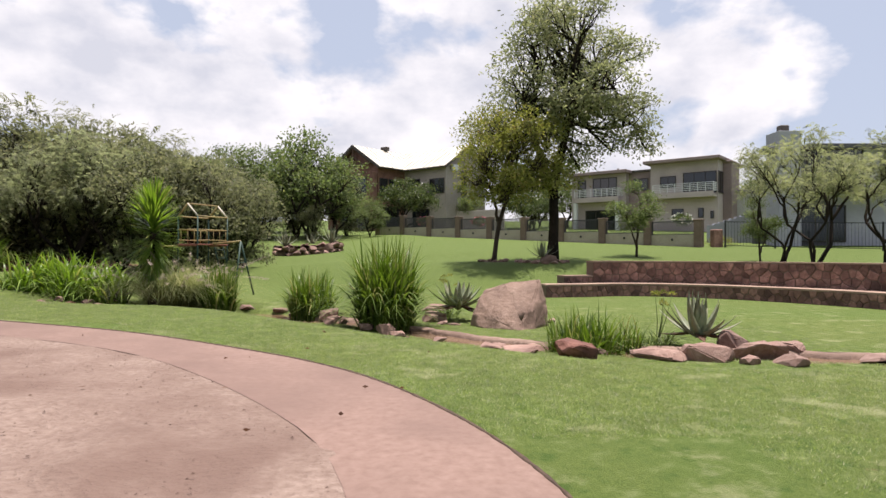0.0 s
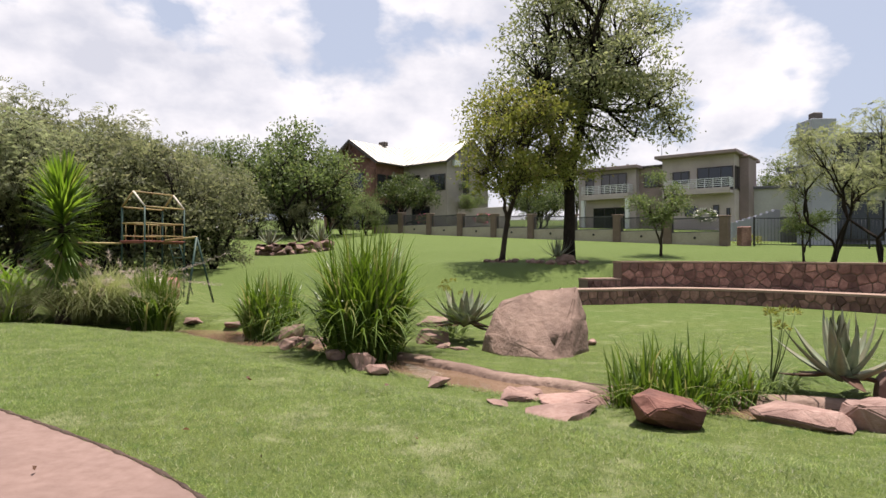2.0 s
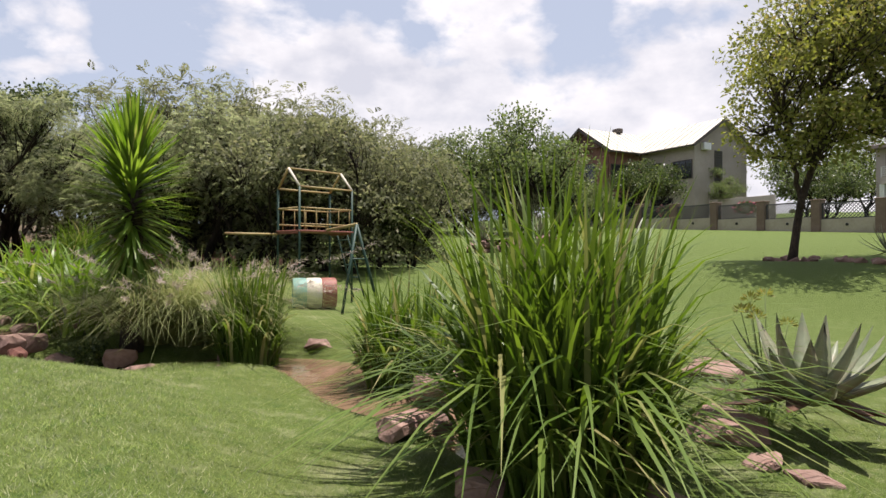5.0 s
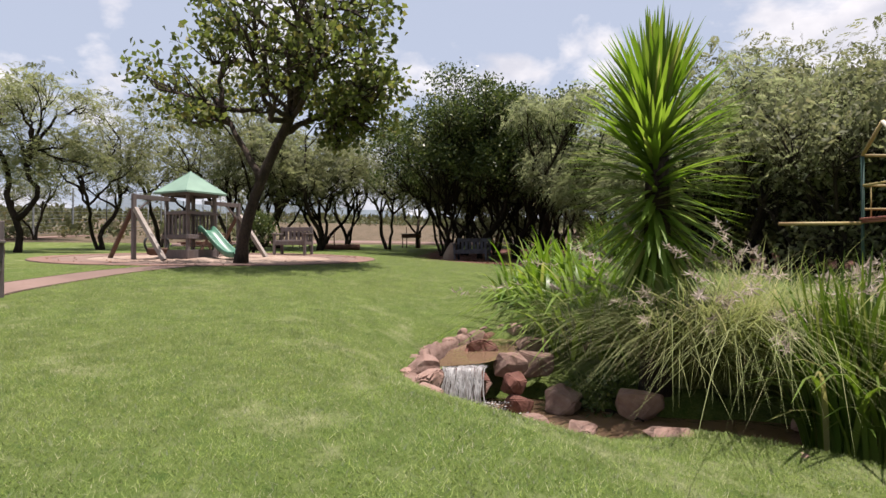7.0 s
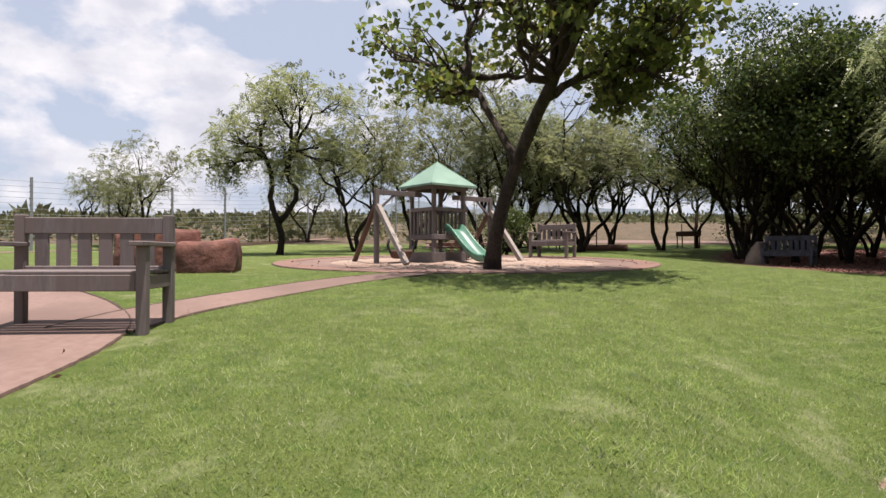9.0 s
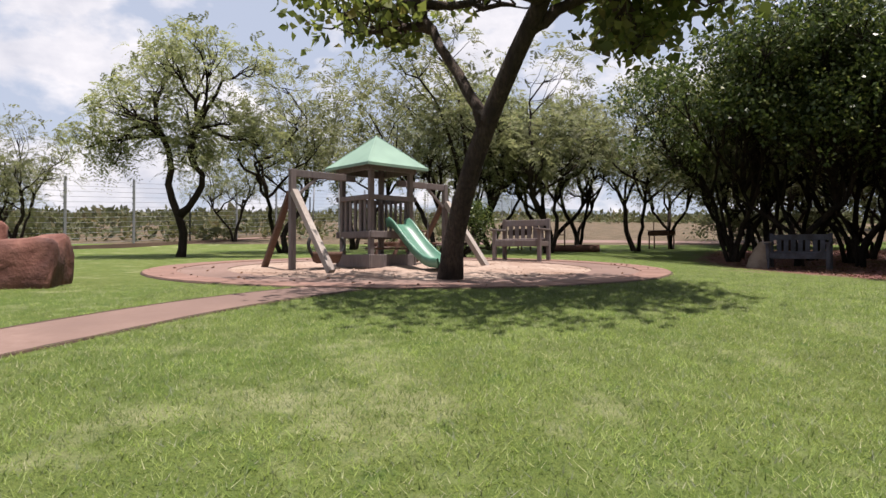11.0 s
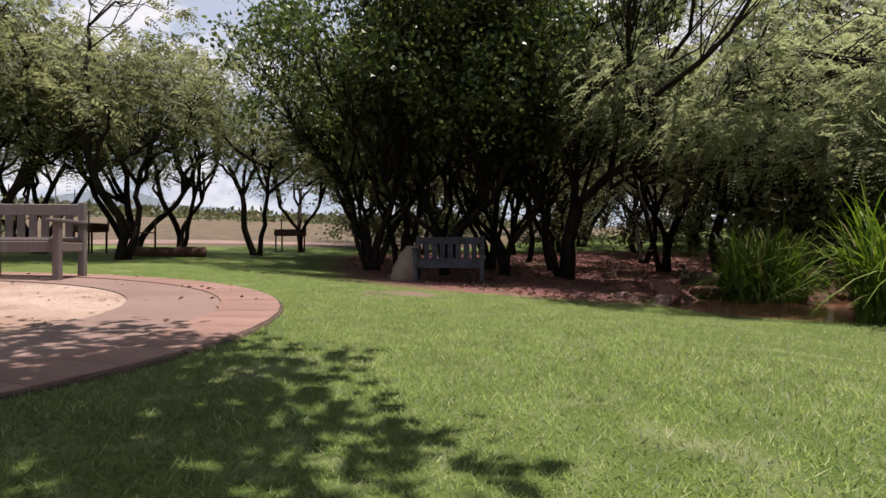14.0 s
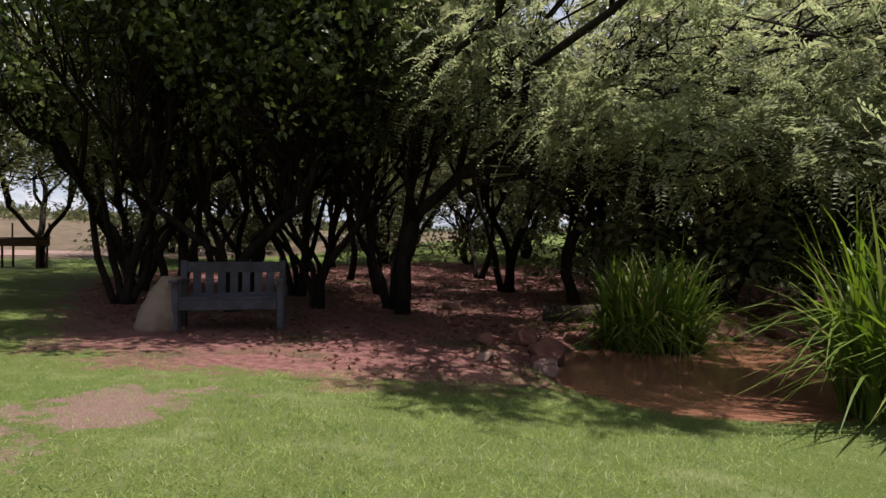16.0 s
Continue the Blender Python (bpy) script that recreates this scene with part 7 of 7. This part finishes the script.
def house_two():
    z0 = gz(22, 58)
    h = thing("house", "beige modern two-storey house with flat roofs and white balconies", "house")
    C, U, V = Vector((24.6, 56.0, 0)), Vector((-0.78, 0.63, 0)), Vector((0.63, 0.78, 0))
    rz = math.degrees(math.atan2(-U.y, -U.x))

    def at(u, v, z):
        p = C + U * u + V * v
        return pose(p.x, p.y, z, 0, 0, rz)

    def block(name, u0, u1, v0, v1, za, zb, m, bev=0.0, parent=None):
        return part(name, box((u1 - u0, v1 - v0, zb - za), bevel=bev), M[m], parent or h, at=at((u0 + u1) / 2, (v0 + v1) / 2, (za + zb) / 2))

    z1 = z0 + 3.35
    top = 9.95
    block("wall", 0.0, 6.2, 0.6, 8.0, z0 - 1, top, "plaster")
    block("wall", 6.2, 8.6, 1.2, 8.0, z0 - 1, top - 0.5, "plasterbrown")
    block("wall", 8.6, 14.5, 0.4, 8.0, z0 - 1, top - 0.6, "plaster")
    block("wall", -0.75, 0.0, 2.2, 5.0, z0 - 1, top - 0.15, "plasterbrown")
    block("roof", -0.4, 6.6, -0.4, 8.2, top, top + 0.28, "plasterbrown", 0.02)
    block("roof", 8.2, 14.9, -0.5, 8.2, top - 0.6, top - 0.3, "plasterbrown", 0.02)
    block("roof", 6.2, 8.6, 1.0, 8.2, top - 0.5, top - 0.3, "gutter", 0.02)
    block("roof", -0.9, 0.2, 2.0, 5.2, top - 0.15, top, "plasterbrown", 0.02)
    # balconies
    for u0, u1, v in ((0.1, 5.6, -0.5), (8.9, 13.6, -0.8)):
        block("balcony_slab", u0, u1, v, 0.6, z1 - 0.25, z1, "plaster", 0.01)
        block("balcony_wall", u0, u1, v, v + 0.12, z1, z1 + 0.25, "plaster", 0.01)
        railing(h, u1 - u0, 0.8, at((u0 + u1) / 2, v + 0.06, z1 + 0.25), "white", 8)
        railing(h, 0.6 - v, 0.8, at(u0, (v + 0.6) / 2, z1 + 0.25) @ pose(0, 0, 0, 0, 0, 90), "white", 3)
    pane(h, 3.0, 2.0, at(1.6, 0.59, z1 + 1.15), bars=2)
    pane(h, 1.5, 1.1, at(4.5, 0.59, z1 + 1.4), bars=1)
    pane(h, 1.5, 1.2, at(7.4, 1.19, z1 + 1.4), bars=1)
    pane(h, 2.6, 2.2, at(10.8, 0.39, z1 + 1.15), bars=2)
    pane(h, 0.9, 2.1, at(13.3, 0.39, z1 + 1.1), bars=0)
    for u, ww, z, hh in ((3.6, 1.1, z0 + 1.7, 0.9), (1.5, 0.5, z0 + 1.7, 0.9), (0.5, 0.3, z0 + 1.5, 0.7)):
        pane(h, ww, hh, at(u, 0.59, z), bars=0)
    pane(h, 3.4, 2.3, at(11.2, 0.39, z0 + 1.2), bars=2)
    side = at(0.0, 2.0, z1 + 1.2) @ pose(-0.01, 0, 0, 0, 0, 0)
    pane(h, 1.6, 2.0, at(-0.01, 1.5, z1 + 1.15) @ pose(0, 0, 0, 0, 0, 90), bars=1)
    for u in (8.9, 13.4):
        block("column", u, u + 0.35, -0.7, -0.35, z0 - 0.5, z1 - 0.25, "white", 0.02)
    # roof aerial and small pipe
    part("aerial", tubes("aerial", [([(0, 0, 0), (0, 0, 1.6)], 0.03, 6), ([(-0.1, 0, 1.6), (0.7, 0, 1.62)], 0.025, 5)]), M["steel"], h, at=at(6.6, 1.6, top))
    part("vent_pipe", tubes("vent_pipe", [([(0, 0, 0), (0, 0, 0.6)], 0.12, 8)]), M["gutter"], h, at=at(10.5, 3.0, top - 0.3))


house_two()


def house_three():
    z0 = gz(19, 36)
    h = thing("house", "grey modern house with a tall square chimney tower", "house")

    def block(name, x0, x1, y0, y1, za, zb, m, bev=0.01):
        return part(name, box((x1 - x0, y1 - y0, zb - za), bevel=bev), M[m], h, at=pose((x0 + x1) / 2, (y0 + y1) / 2, (za + zb) / 2))

    block("chimney_tower", 18.7, 19.95, 34.6, 36.0, z0 - 0.5, 8.2, "plastergrey")
    part("chimney_cowl", box((0.5, 0.5, 0.4), bevel=0.05), M["gutter"], h, at=pose(19.3, 35.3, 8.42))
    block("wall", 19.95, 22.0, 35.4, 36.4, z0 - 0.5, 7.3, "plasterdark")
    block("wall", 22.0, 30.0, 35.4, 40.0, z0 - 0.5, 7.3, "plastergrey")
    block("roof", 20.6, 22.2, 34.9, 36.5, 7.3, 7.55, "plasterdark")
    block("roof", 22.2, 30.6, 34.9, 40.2, 7.3, 7.55, "plasterdark")
    block("roof_ledge", 18.05, 18.7, 34.7, 35.5, 7.0, 7.3, "plasterdark")
    block("wall_lamp", 17.75, 18.7, 34.9, 35.3, 5.45, 5.8, "plasterdark")
    block("canopy", 20.2, 25.0, 34.0, 35.4, 4.75, 5.0, "plasterdark")
    pane(h, 3.2, 2.3, pose(22.3, 35.39, z0 + 3.0 + 1.3), bars=2)
    pane(h, 2.6, 2.1, pose(21.6, 35.39, z0 + 1.2), bars=2)
    pane(h, 1.2, 1.6, pose(25.5, 35.39, z0 + 4.2), bars=1)
    # far pale building and stepped garden wall between the houses
    f = thing("garden_wall", "grey stepped garden wall between the houses", "wall")
    for k in range(8):
        x = 16.55 + 0.34 * k
        part("wall_piece", box((0.34, 0.3, 2.4), (0, 0, -1.2), bevel=0.005), M["plastergrey"], f, at=pose(x, 38.5, 3.1 + 0.105 * k))
    part("wall_piece", box((1.7, 0.3, 2.4), (0, 0, -1.2), bevel=0.005), M["plasterdark"], f, at=pose(19.4, 37.2, 3.35))
    b = thing("house", "far pale flat-roofed house behind the others", "house")
    zb = gz(30, 62)
    part("wall", box((3.4, 5, 4.4), bevel=0.02), M["plasterwhite"], b, at=pose(30.2, 60.5, zb + 1.2, 0, 0, -20))
    part("roof", box((3.8, 5.4, 0.25), bevel=0.02), M["plasterdark"], b, at=pose(30.2, 60.5, zb + 3.5, 0, 0, -20))


house_three()


# ---- the lattice fence below the houses ----
def lattice_fence():
    A, B = Vector((13.9, 33.8, 0)), Vector((-3.1, 48.7, 0))
    d = (B - A).normalized()
    rz = math.degrees(math.atan2(d.y, d.x))
    f = tagged(new("wall_fence"), "khaki garden wall with brown piers and grey lattice panels", "fence", kind="structure")
    step = 0.125 * (B - A).length
    for k in range(10):
        p = A + d * step * k
        z = gz(p.x, p.y)
        post = part("pier", box((0.42, 0.42, 1.62), (0, 0, 0.64), bevel=0.015), M["post"], f, at=pose(p.x, p.y, z, 0, 0, rz))
        part("pier_cap", box((0.50, 0.50, 0.06), (0, 0, 1.48), bevel=0.015), M["post"], post)
        if k == 9:
            break
        q = A + d * step * (k + 1)
        z2 = gz(q.x, q.y)
        m = p + d * step / 2
        z = min(z, z2)
        L = step - 0.42
        part("wall_panel", box((L, 0.22, 1.15), (0, 0, 0.05), bevel=0.01), M["fencewall"], f, at=pose(m.x, m.y, z + (abs(z2 - z)) / 2, 0, 0, rz))
        part("wall_light", box((0.10, 0.10, 0.12), (0, 0, 0), bevel=0.02), M["black"], f, at=pose(m.x, m.y, z + 0.42, 0, 0, rz) @ pose(0, 0.15, 0))
        pan = new("lattice_panel")
        pan.parent = f
        pan.matrix_basis = pose(m.x, m.y, z + abs(z2 - z) / 2 + 0.64, 0, 0, rz)
        H = 0.72
        for s in (0, H):
            part("lattice_rail", box((L, 0.06, 0.06), (0, 0, s), bevel=0.0), M["lattice"], pan)
        for s in (-1, 1):
            part("lattice_rail", box((0.06, 0.06, H), (s * (L / 2 - 0.03), 0, H / 2), bevel=0.0), M["lattice"], pan)
        n = 15
        for j in range(n):
            x = -L / 2 + (L + 0.0) * (j + 0.5) / n
            a, b = x - H / 2, x + H / 2
            za, zb = 0.0, H
            if a < -L / 2:
                za = -L / 2 - a
                a = -L / 2
            if b > L / 2:
                zb = H - (b - L / 2)
                b = L / 2
            part("slat", beam((a, 0.012, za), (b, 0.012, zb), 0.012, 0.055, 0.0, 90), M["lattice"], pan)
            part("slat", beam((-a, -0.012, za), (-b, -0.012, zb), 0.012, 0.055, 0.0, 90), M["lattice"], pan)
    return f


lattice_fence()


def black_fence():
    f = tagged(new("wall_rail"), "black steel mesh fence between the gardens", "fence", kind="structure")
    pts = [(15.2, 33.5), (17.4, 32.6), (19.6, 31.7), (21.8, 30.8), (24.0, 29.9)]
    for k, (x, y) in enumerate(pts):
        part("fence_post", box((0.07, 0.07, 1.5), (0, 0, 0.7), bevel=0.005), M["black"], f, at=pose(x, y, gz(x, y)))
        if k:
            a, b = Vector((*pts[k - 1], gz(*pts[k - 1]))), Vector((x, y, gz(x, y)))
            for z in (0.1, 1.38):
                part("fence_rail", beam(a + Vector((0, 0, z)), b + Vector((0, 0, z)), 0.035, 0.035, 0.0), M["black"], f)
            bars = []
            for j in range(1, 16):
                p = a.lerp(b, j / 16)
                bars.append(([p + Vector((0, 0, 0.1)), p + Vector((0, 0, 1.38))], 0.008, 4))
            part("fence_mesh", tubes("fence_mesh", bars), M["black"], f)
    pil = part("stone_pillar", box((0.5, 0.5, 1.0), (0, 0, 0.45), bevel=0.03), M["wallstone"])
    pil.matrix_basis = pose(14.9, 33.9, gz(14.9, 33.9))
    tagged(pil, "short rubble stone pillar at the fence's end", "pillar")


black_fence()


def pot_flowers(x, y, z, seed, material, label):
    rng = np.random.default_rng(seed)
    t = thing("flowering_plant", label, "flower", (x, y, z), group="flowering plants")
    v = unit(rng.normal(size=(240, 3)))
    p = v * np.array([0.55, 0.4, 0.3]) * rng.uniform(0.4, 1, (240, 1))
    part("foliage", bulk("foliage", leaves(p, v, rng, 0.14, 0.08), 4), M["darkleaf"], t)
    v = unit(rng.normal(size=(90, 3)))
    part("blossom", bulk("blossom", leaves(v * np.array([0.55, 0.4, 0.32]), v, rng, 0.10, 0.09), 4), M[material], t, "bright clustered flowers")


pot_flowers(-1.5, 48.2, gz(-1.5, 48.2) + 1.1, 71, "petal", "pink geraniums behind the lattice fence")
pot_flowers(2.6, 44.6, gz(2.6, 44.6) + 1.2, 72, "petal", "pink geraniums behind the lattice fence")
pot_flowers(13.4, 34.9, gz(13.4, 34.9) + 1.5, 73, "petalwhite", "white flowering bush behind the fence")


# ---- the wire fence and the veld ----
def wire_fence():
    f = tagged(new("wall_wire"), "tall strained-wire security fence on grey steel posts", "fence", kind="structure")
    pts = [Vector((x, -2.4 - 0.59 * (x + 22.5), 0)) for x in np.arange(-11.1, -62.0, -1.97)]
    for k, p in enumerate(pts):
        p.z = gz(p.x, p.y)
        tall_post = k % 3 != 1
        post = part("fence_post", box((0.07 if tall_post else 0.04, 0.04, 2.15 if tall_post else 1.7), (0, 0, 1.04 if tall_post else 0.82), bevel=0.0), M["steel" if tall_post else "black"], f, at=pose(p.x, p.y, p.z, 0, 0, -30))
        if tall_post and k < 16:
            for j in range(9):
                part("insulator", box((0.09, 0.05, 0.025), (0, -0.015, 0.36 + j * 0.19), bevel=0.0), M["black"], post)
    for j in range(13):
        z = 0.11 + j * 0.157
        part("wire", tubes("wire", [([p + Vector((0, 0, z)) for p in pts], 0.006, 3)]), M["steel"], f)


wire_fence()


def veld():
    """Low scrub beyond the wire fence, and far trees."""
    rng = np.random.default_rng(91)
    out = []
    for k in range(2600):
        x = -30.5 - 106 * rng.uniform() ** 1.7
        y = rng.uniform(-47, 88)
        if y > -0.59 * (x + 22.5) - 2.4 + 1.4 and x > -54 and y > 12.7:
            continue
        s = rng.uniform(0.3, 0.95) * (1 + (-x - 30) / 64)
        z = gz(x, y)
        n = 30
        v = unit(rng.normal(size=(n, 3)))
        v[:, 2] = np.abs(v[:, 2])
        p = np.array([x, y, z]) + v * np.array([s, s, s * 0.75]) * rng.uniform(0.5, 1, (n, 1))
        out.append(leaves(p, v + rng.normal(size=v.shape) * 0.5, rng, 0.40 * s, 0.25 * s))
    ob = part("veld_scrub", bulk("veld_scrub", np.concatenate(out), 4), M["bush"])
    tagged(ob, "low grey-green scrub on open veld", "scrub", kind="stuff")
    out = []
    for k in range(700):
        a = rng.uniform(0, 2 * math.pi)
        r = rng.uniform(120, 420)
        x, y = r * math.cos(a) - 10, r * math.sin(a) + 20
        s = rng.uniform(2.0, 4.2)
        n = 46
        v = unit(rng.normal(size=(n, 3)))
        v[:, 2] = np.abs(v[:, 2])
        z = gz(np.clip(x, -60, 60), min(y, 114))
        p = np.array([x, y, z]) + v * np.array([s * 1.3, s * 1.3, s]) * rng.uniform(0.6, 1, (n, 1))
        out.append(leaves(p, v + rng.normal(size=v.shape) * 0.5, rng, 0.9 * s, 0.55 * s))
    ob = part("far_woods", bulk("far_woods", np.concatenate(out), 4), M["bush"])
    tagged(ob, "far line of hazy green trees", "woods", kind="stuff")


veld()

fence_x = np.linspace(-11.5, -34.0, 30)
fence_y = -2.4 - 0.59 * (fence_x + 22.5)
sheet("path", np.r_[np.c_[fence_x, fence_y + 1.5], np.c_[fence_x, fence_y + 0.4][::-1]], 0.012, M["path"], "bare red earth strip along the wire fence", "soil", 0.8)
track = along([(-28.0, 9.0), (-30.0, 13.0), (-31.0, 17.5), (-30.5, 22.0), (-31.5, 27.0)], 40)
sheet("road", np.r_[track - (0.9, 0), (track + (0.9, 0))[::-1]], 0.012, M["path"], "red dirt track beyond the trees", "track", 0.8)

# leaf litter under the grove
rng = np.random.default_rng(6)
n = 9000
p = np.stack([rng.uniform(-24.5, -13.8, n), rng.uniform(16.3, 27, n)], -1)
p = p[within(p[:, 0], p[:, 1], litter)]
p = np.c_[p, ground_z(p[:, 0], p[:, 1]) + 0.018]
w = rng.normal(size=p.shape)
w[:, 2] *= 0.15
tagged(part("fallen_leaves", bulk("fallen_leaves", leaves(p, w, rng, 0.055, 0.028), 4), M["dryleaf"]), "dry fallen leaves scattered under the trees", "leaf litter", kind="stuff")


# ---- lawn blades ----
def inside_all(px, py, ring):
    hit = np.zeros(len(px), bool)
    for k in range(len(ring)):
        (ax, ay), (bx, by) = ring[k], ring[(k + 1) % len(ring)]
        if ay == by:
            continue
        hit ^= ((ay > py) != (by > py)) & (px < (bx - ax) * (py - ay) / (by - ay) + ax)
    return hit


def lawn_blades(x0, x1, y0, y1, per_m2, high, seed):
    rng = np.random.default_rng(seed)
    n = int((x1 - x0) * (y1 - y0) * per_m2)
    x, y = rng.uniform(x0, x1, n), rng.uniform(y0, y1, n)
    off = inside_all(x, y, PLAZA_OUT) | (np.hypot(x - PLAY[0], y - PLAY[1]) < PLAY_R + 0.01) | inside_all(x, y, np.r_[link + side * width, (link - side * width)[::-1]])
    # the sward thins out over the litter's edge and on the trodden patch
    off |= inside_all(x + rng.normal(size=n) * 0.30, y + rng.normal(size=n) * 0.30, litter)
    c, s_ = math.cos(radians(BARE[1])), math.sin(radians(BARE[1]))
    u, v = x - BARE[0][0], y - BARE[0][1]
    off |= np.hypot((c * u + s_ * v) / BARE[2][0], (c * v - s_ * u) / BARE[2][1]) < rng.uniform(0.0, 1.3, n)
    d = np.full(n, 9.0)
    for sx, sy in STREAM[::2]:
        d = np.minimum(d, np.hypot(x - sx, y - sy))
    off |= d < 0.36
    off |= np.hypot(x - POND[0][0], (y - POND[0][1]) * 0.75) < POND[1]
    x, y = x[~off], y[~off]
    n = len(x)
    z = np.concatenate([ground_z(x[k : k + 40000], y[k : k + 40000]) for k in range(0, n, 40000)])
    a = rng.uniform(0, 2 * math.pi, n)
    h = high * rng.uniform(0.5, 1.25, n)
    w = 0.0019 * rng.uniform(0.6, 1.4, n)
    l = h * rng.normal(size=n) * 0.75
    m = h * rng.normal(size=n) * 0.75
    b = np.stack([x, y, z - 0.004], -1)
    side_ = np.stack([np.cos(a) * w, np.sin(a) * w, np.zeros(n)], -1)
    tip = b + np.stack([l, m, h], -1)
    return bulk("lawn_blades", np.stack([b - side_, b + side_, tip], 1), 3)


for box_ in ((-13.6, -4.0, 7.9, 14.4, 9000), (-4.0, 1.6, 3.4, 11.0, 8000), (-16.4, -13.6, 12.0, 17.6, 6500), (-4.0, 5.5, 11.0, 13.0, 3600), (1.6, 5.5, 2.6, 11.0, 4200), (-20.5, -16.4, 12.9, 17.0, 2000), (-13.6, -9.9, 14.4, 18.0, 2500), (-13.6, -9.5, 5.2, 7.9, 2000)):
    ob = part("lawn_blades", lawn_blades(*box_, 0.023, round(900 + 31 * box_[0] + 7 * box_[2])), M["turf"])
    tagged(ob, "short mown grass blades of the lawn", "grass", kind="stuff")


# ---- the pavers round the playground's path ----
def ring_pavers():
    n, r0, r1 = 66, PLAY_R - 0.36, PLAY_R + 0.01
    rm = (r0 + r1) / 2
    a = math.pi / n - 0.0005
    vs = []
    for z, inset in ((-0.06, 0.0), (-0.003, 0.0), (0.0, 0.003)):
        for r, s in ((r0 + inset, -1), (r1 - inset, -1), (r1 - inset, 1), (r0 + inset, 1)):
            vs.append((r * math.cos(a * s), r * math.sin(a * s) - s * inset, z))
    fs = [(8, 9, 10, 11)] + [(b + k, b + (k + 1) % 4, b + 4 + (k + 1) % 4, b + 4 + k) for b in (0, 4) for k in range(4)]
    me = mesh_from("paver", [(x - rm, y, z) for x, y, z in vs], fs)
    me.materials.append(M["paver"])
    rng = np.random.default_rng(8)
    for k in range(n):
        t = 2 * math.pi * k / n
        x, y = PLAY[0] + rm * math.cos(t), PLAY[1] + rm * math.sin(t)
        ob = new("paver", me)
        ob.parent = ring_path
        up = Vector((gz(x - 0.3, y) - gz(x + 0.3, y), gz(x, y - 0.3) - gz(x, y + 0.3), 0.6)).normalized()
        lean = Vector((0, 0, 1)).rotation_difference(up).to_matrix().to_4x4()
        ob.matrix_basis = Matrix.Translation((x, y, gz(x, y) + 0.021 + rng.uniform(-0.0015, 0.0015))) @ lean @ pose(0, 0, 0, rng.uniform(-0.2, 0.2), rng.uniform(-0.2, 0.2), math.degrees(t))


ring_pavers()


# ---- crumbs and pebbles on the bare soil ----
def crumbs(name, n, ring, low, high, sizes, material, label, seed, lift=0.0):
    rng = np.random.default_rng(seed)
    x, y = rng.uniform(low[0], high[0], n), rng.uniform(low[1], high[1], n)
    ok = inside_all(x, y, ring)
    x, y = x[ok], y[ok]
    m = len(x)
    z = ground_z(x, y) + lift
    s = sizes[0] * (sizes[1] / sizes[0]) ** (rng.uniform(size=m) ** 2.2)
    a = rng.uniform(0, 2 * math.pi, m)
    c = np.stack([x, y, z], -1)
    u = np.stack([np.cos(a), np.sin(a), np.zeros(m)], -1) * s[:, None]
    v = np.stack([-np.sin(a), np.cos(a), np.zeros(m)], -1) * (s * rng.uniform(0.5, 0.95, m))[:, None]
    w = np.array([0, 0, 1.0]) * (s * rng.uniform(0.35, 0.7, m))[:, None]
    tris = []
    for p, q in ((u, v), (v, -u), (-u, -v), (-v, u)):
        tris.append(np.stack([c + p, c + q, c + w + (p + q) * 0.15], 1))
    ob = part(name, bulk(name, np.concatenate(tris), 3), material)
    tagged(ob, label, "pebbles", kind="stuff")


crumbs("soil_crumbs", 9000, PLAZA_IN, (-11.0, -1.0), (0.0, 7.0), (0.003, 0.014), M["soil"], "loose crumbs of brown soil", 12, 0.004)
crumbs("soil_pebbles", 700, PLAZA_IN, (-11.0, -1.0), (0.0, 7.0), (0.004, 0.018), M["boulder"], "small brown pebbles on bare soil", 13, 0.004)
crumbs("sand_crumbs", 4000, play_sand, (-19.2, 7.4), (-14.0, 12.7), (0.004, 0.022), M["sand"], "kicked-up lumps of play sand", 14, 0.004)
rng = np.random.default_rng(15)
a, d = rng.uniform(0, 2 * math.pi, 90), rng.uniform(2.4, 3.4, 90)
p = np.stack([PLAY[0] + d * np.cos(a), PLAY[1] + d * np.sin(a)], -1)
p = np.r_[p, np.stack([rng.uniform(-12, 0, 60), rng.uniform(2, 8, 60)], -1)]
p = np.c_[p, ground_z(p[:, 0], p[:, 1]) + 0.034]
w = rng.normal(size=p.shape)
w[:, 2] *= 0.1
tagged(part("path_leaves", bulk("path_leaves", leaves(p, w, rng, 0.045, 0.022), 4), M["dryleaf"]), "a few dry leaves on paths and grass", "leaf litter", kind="stuff")
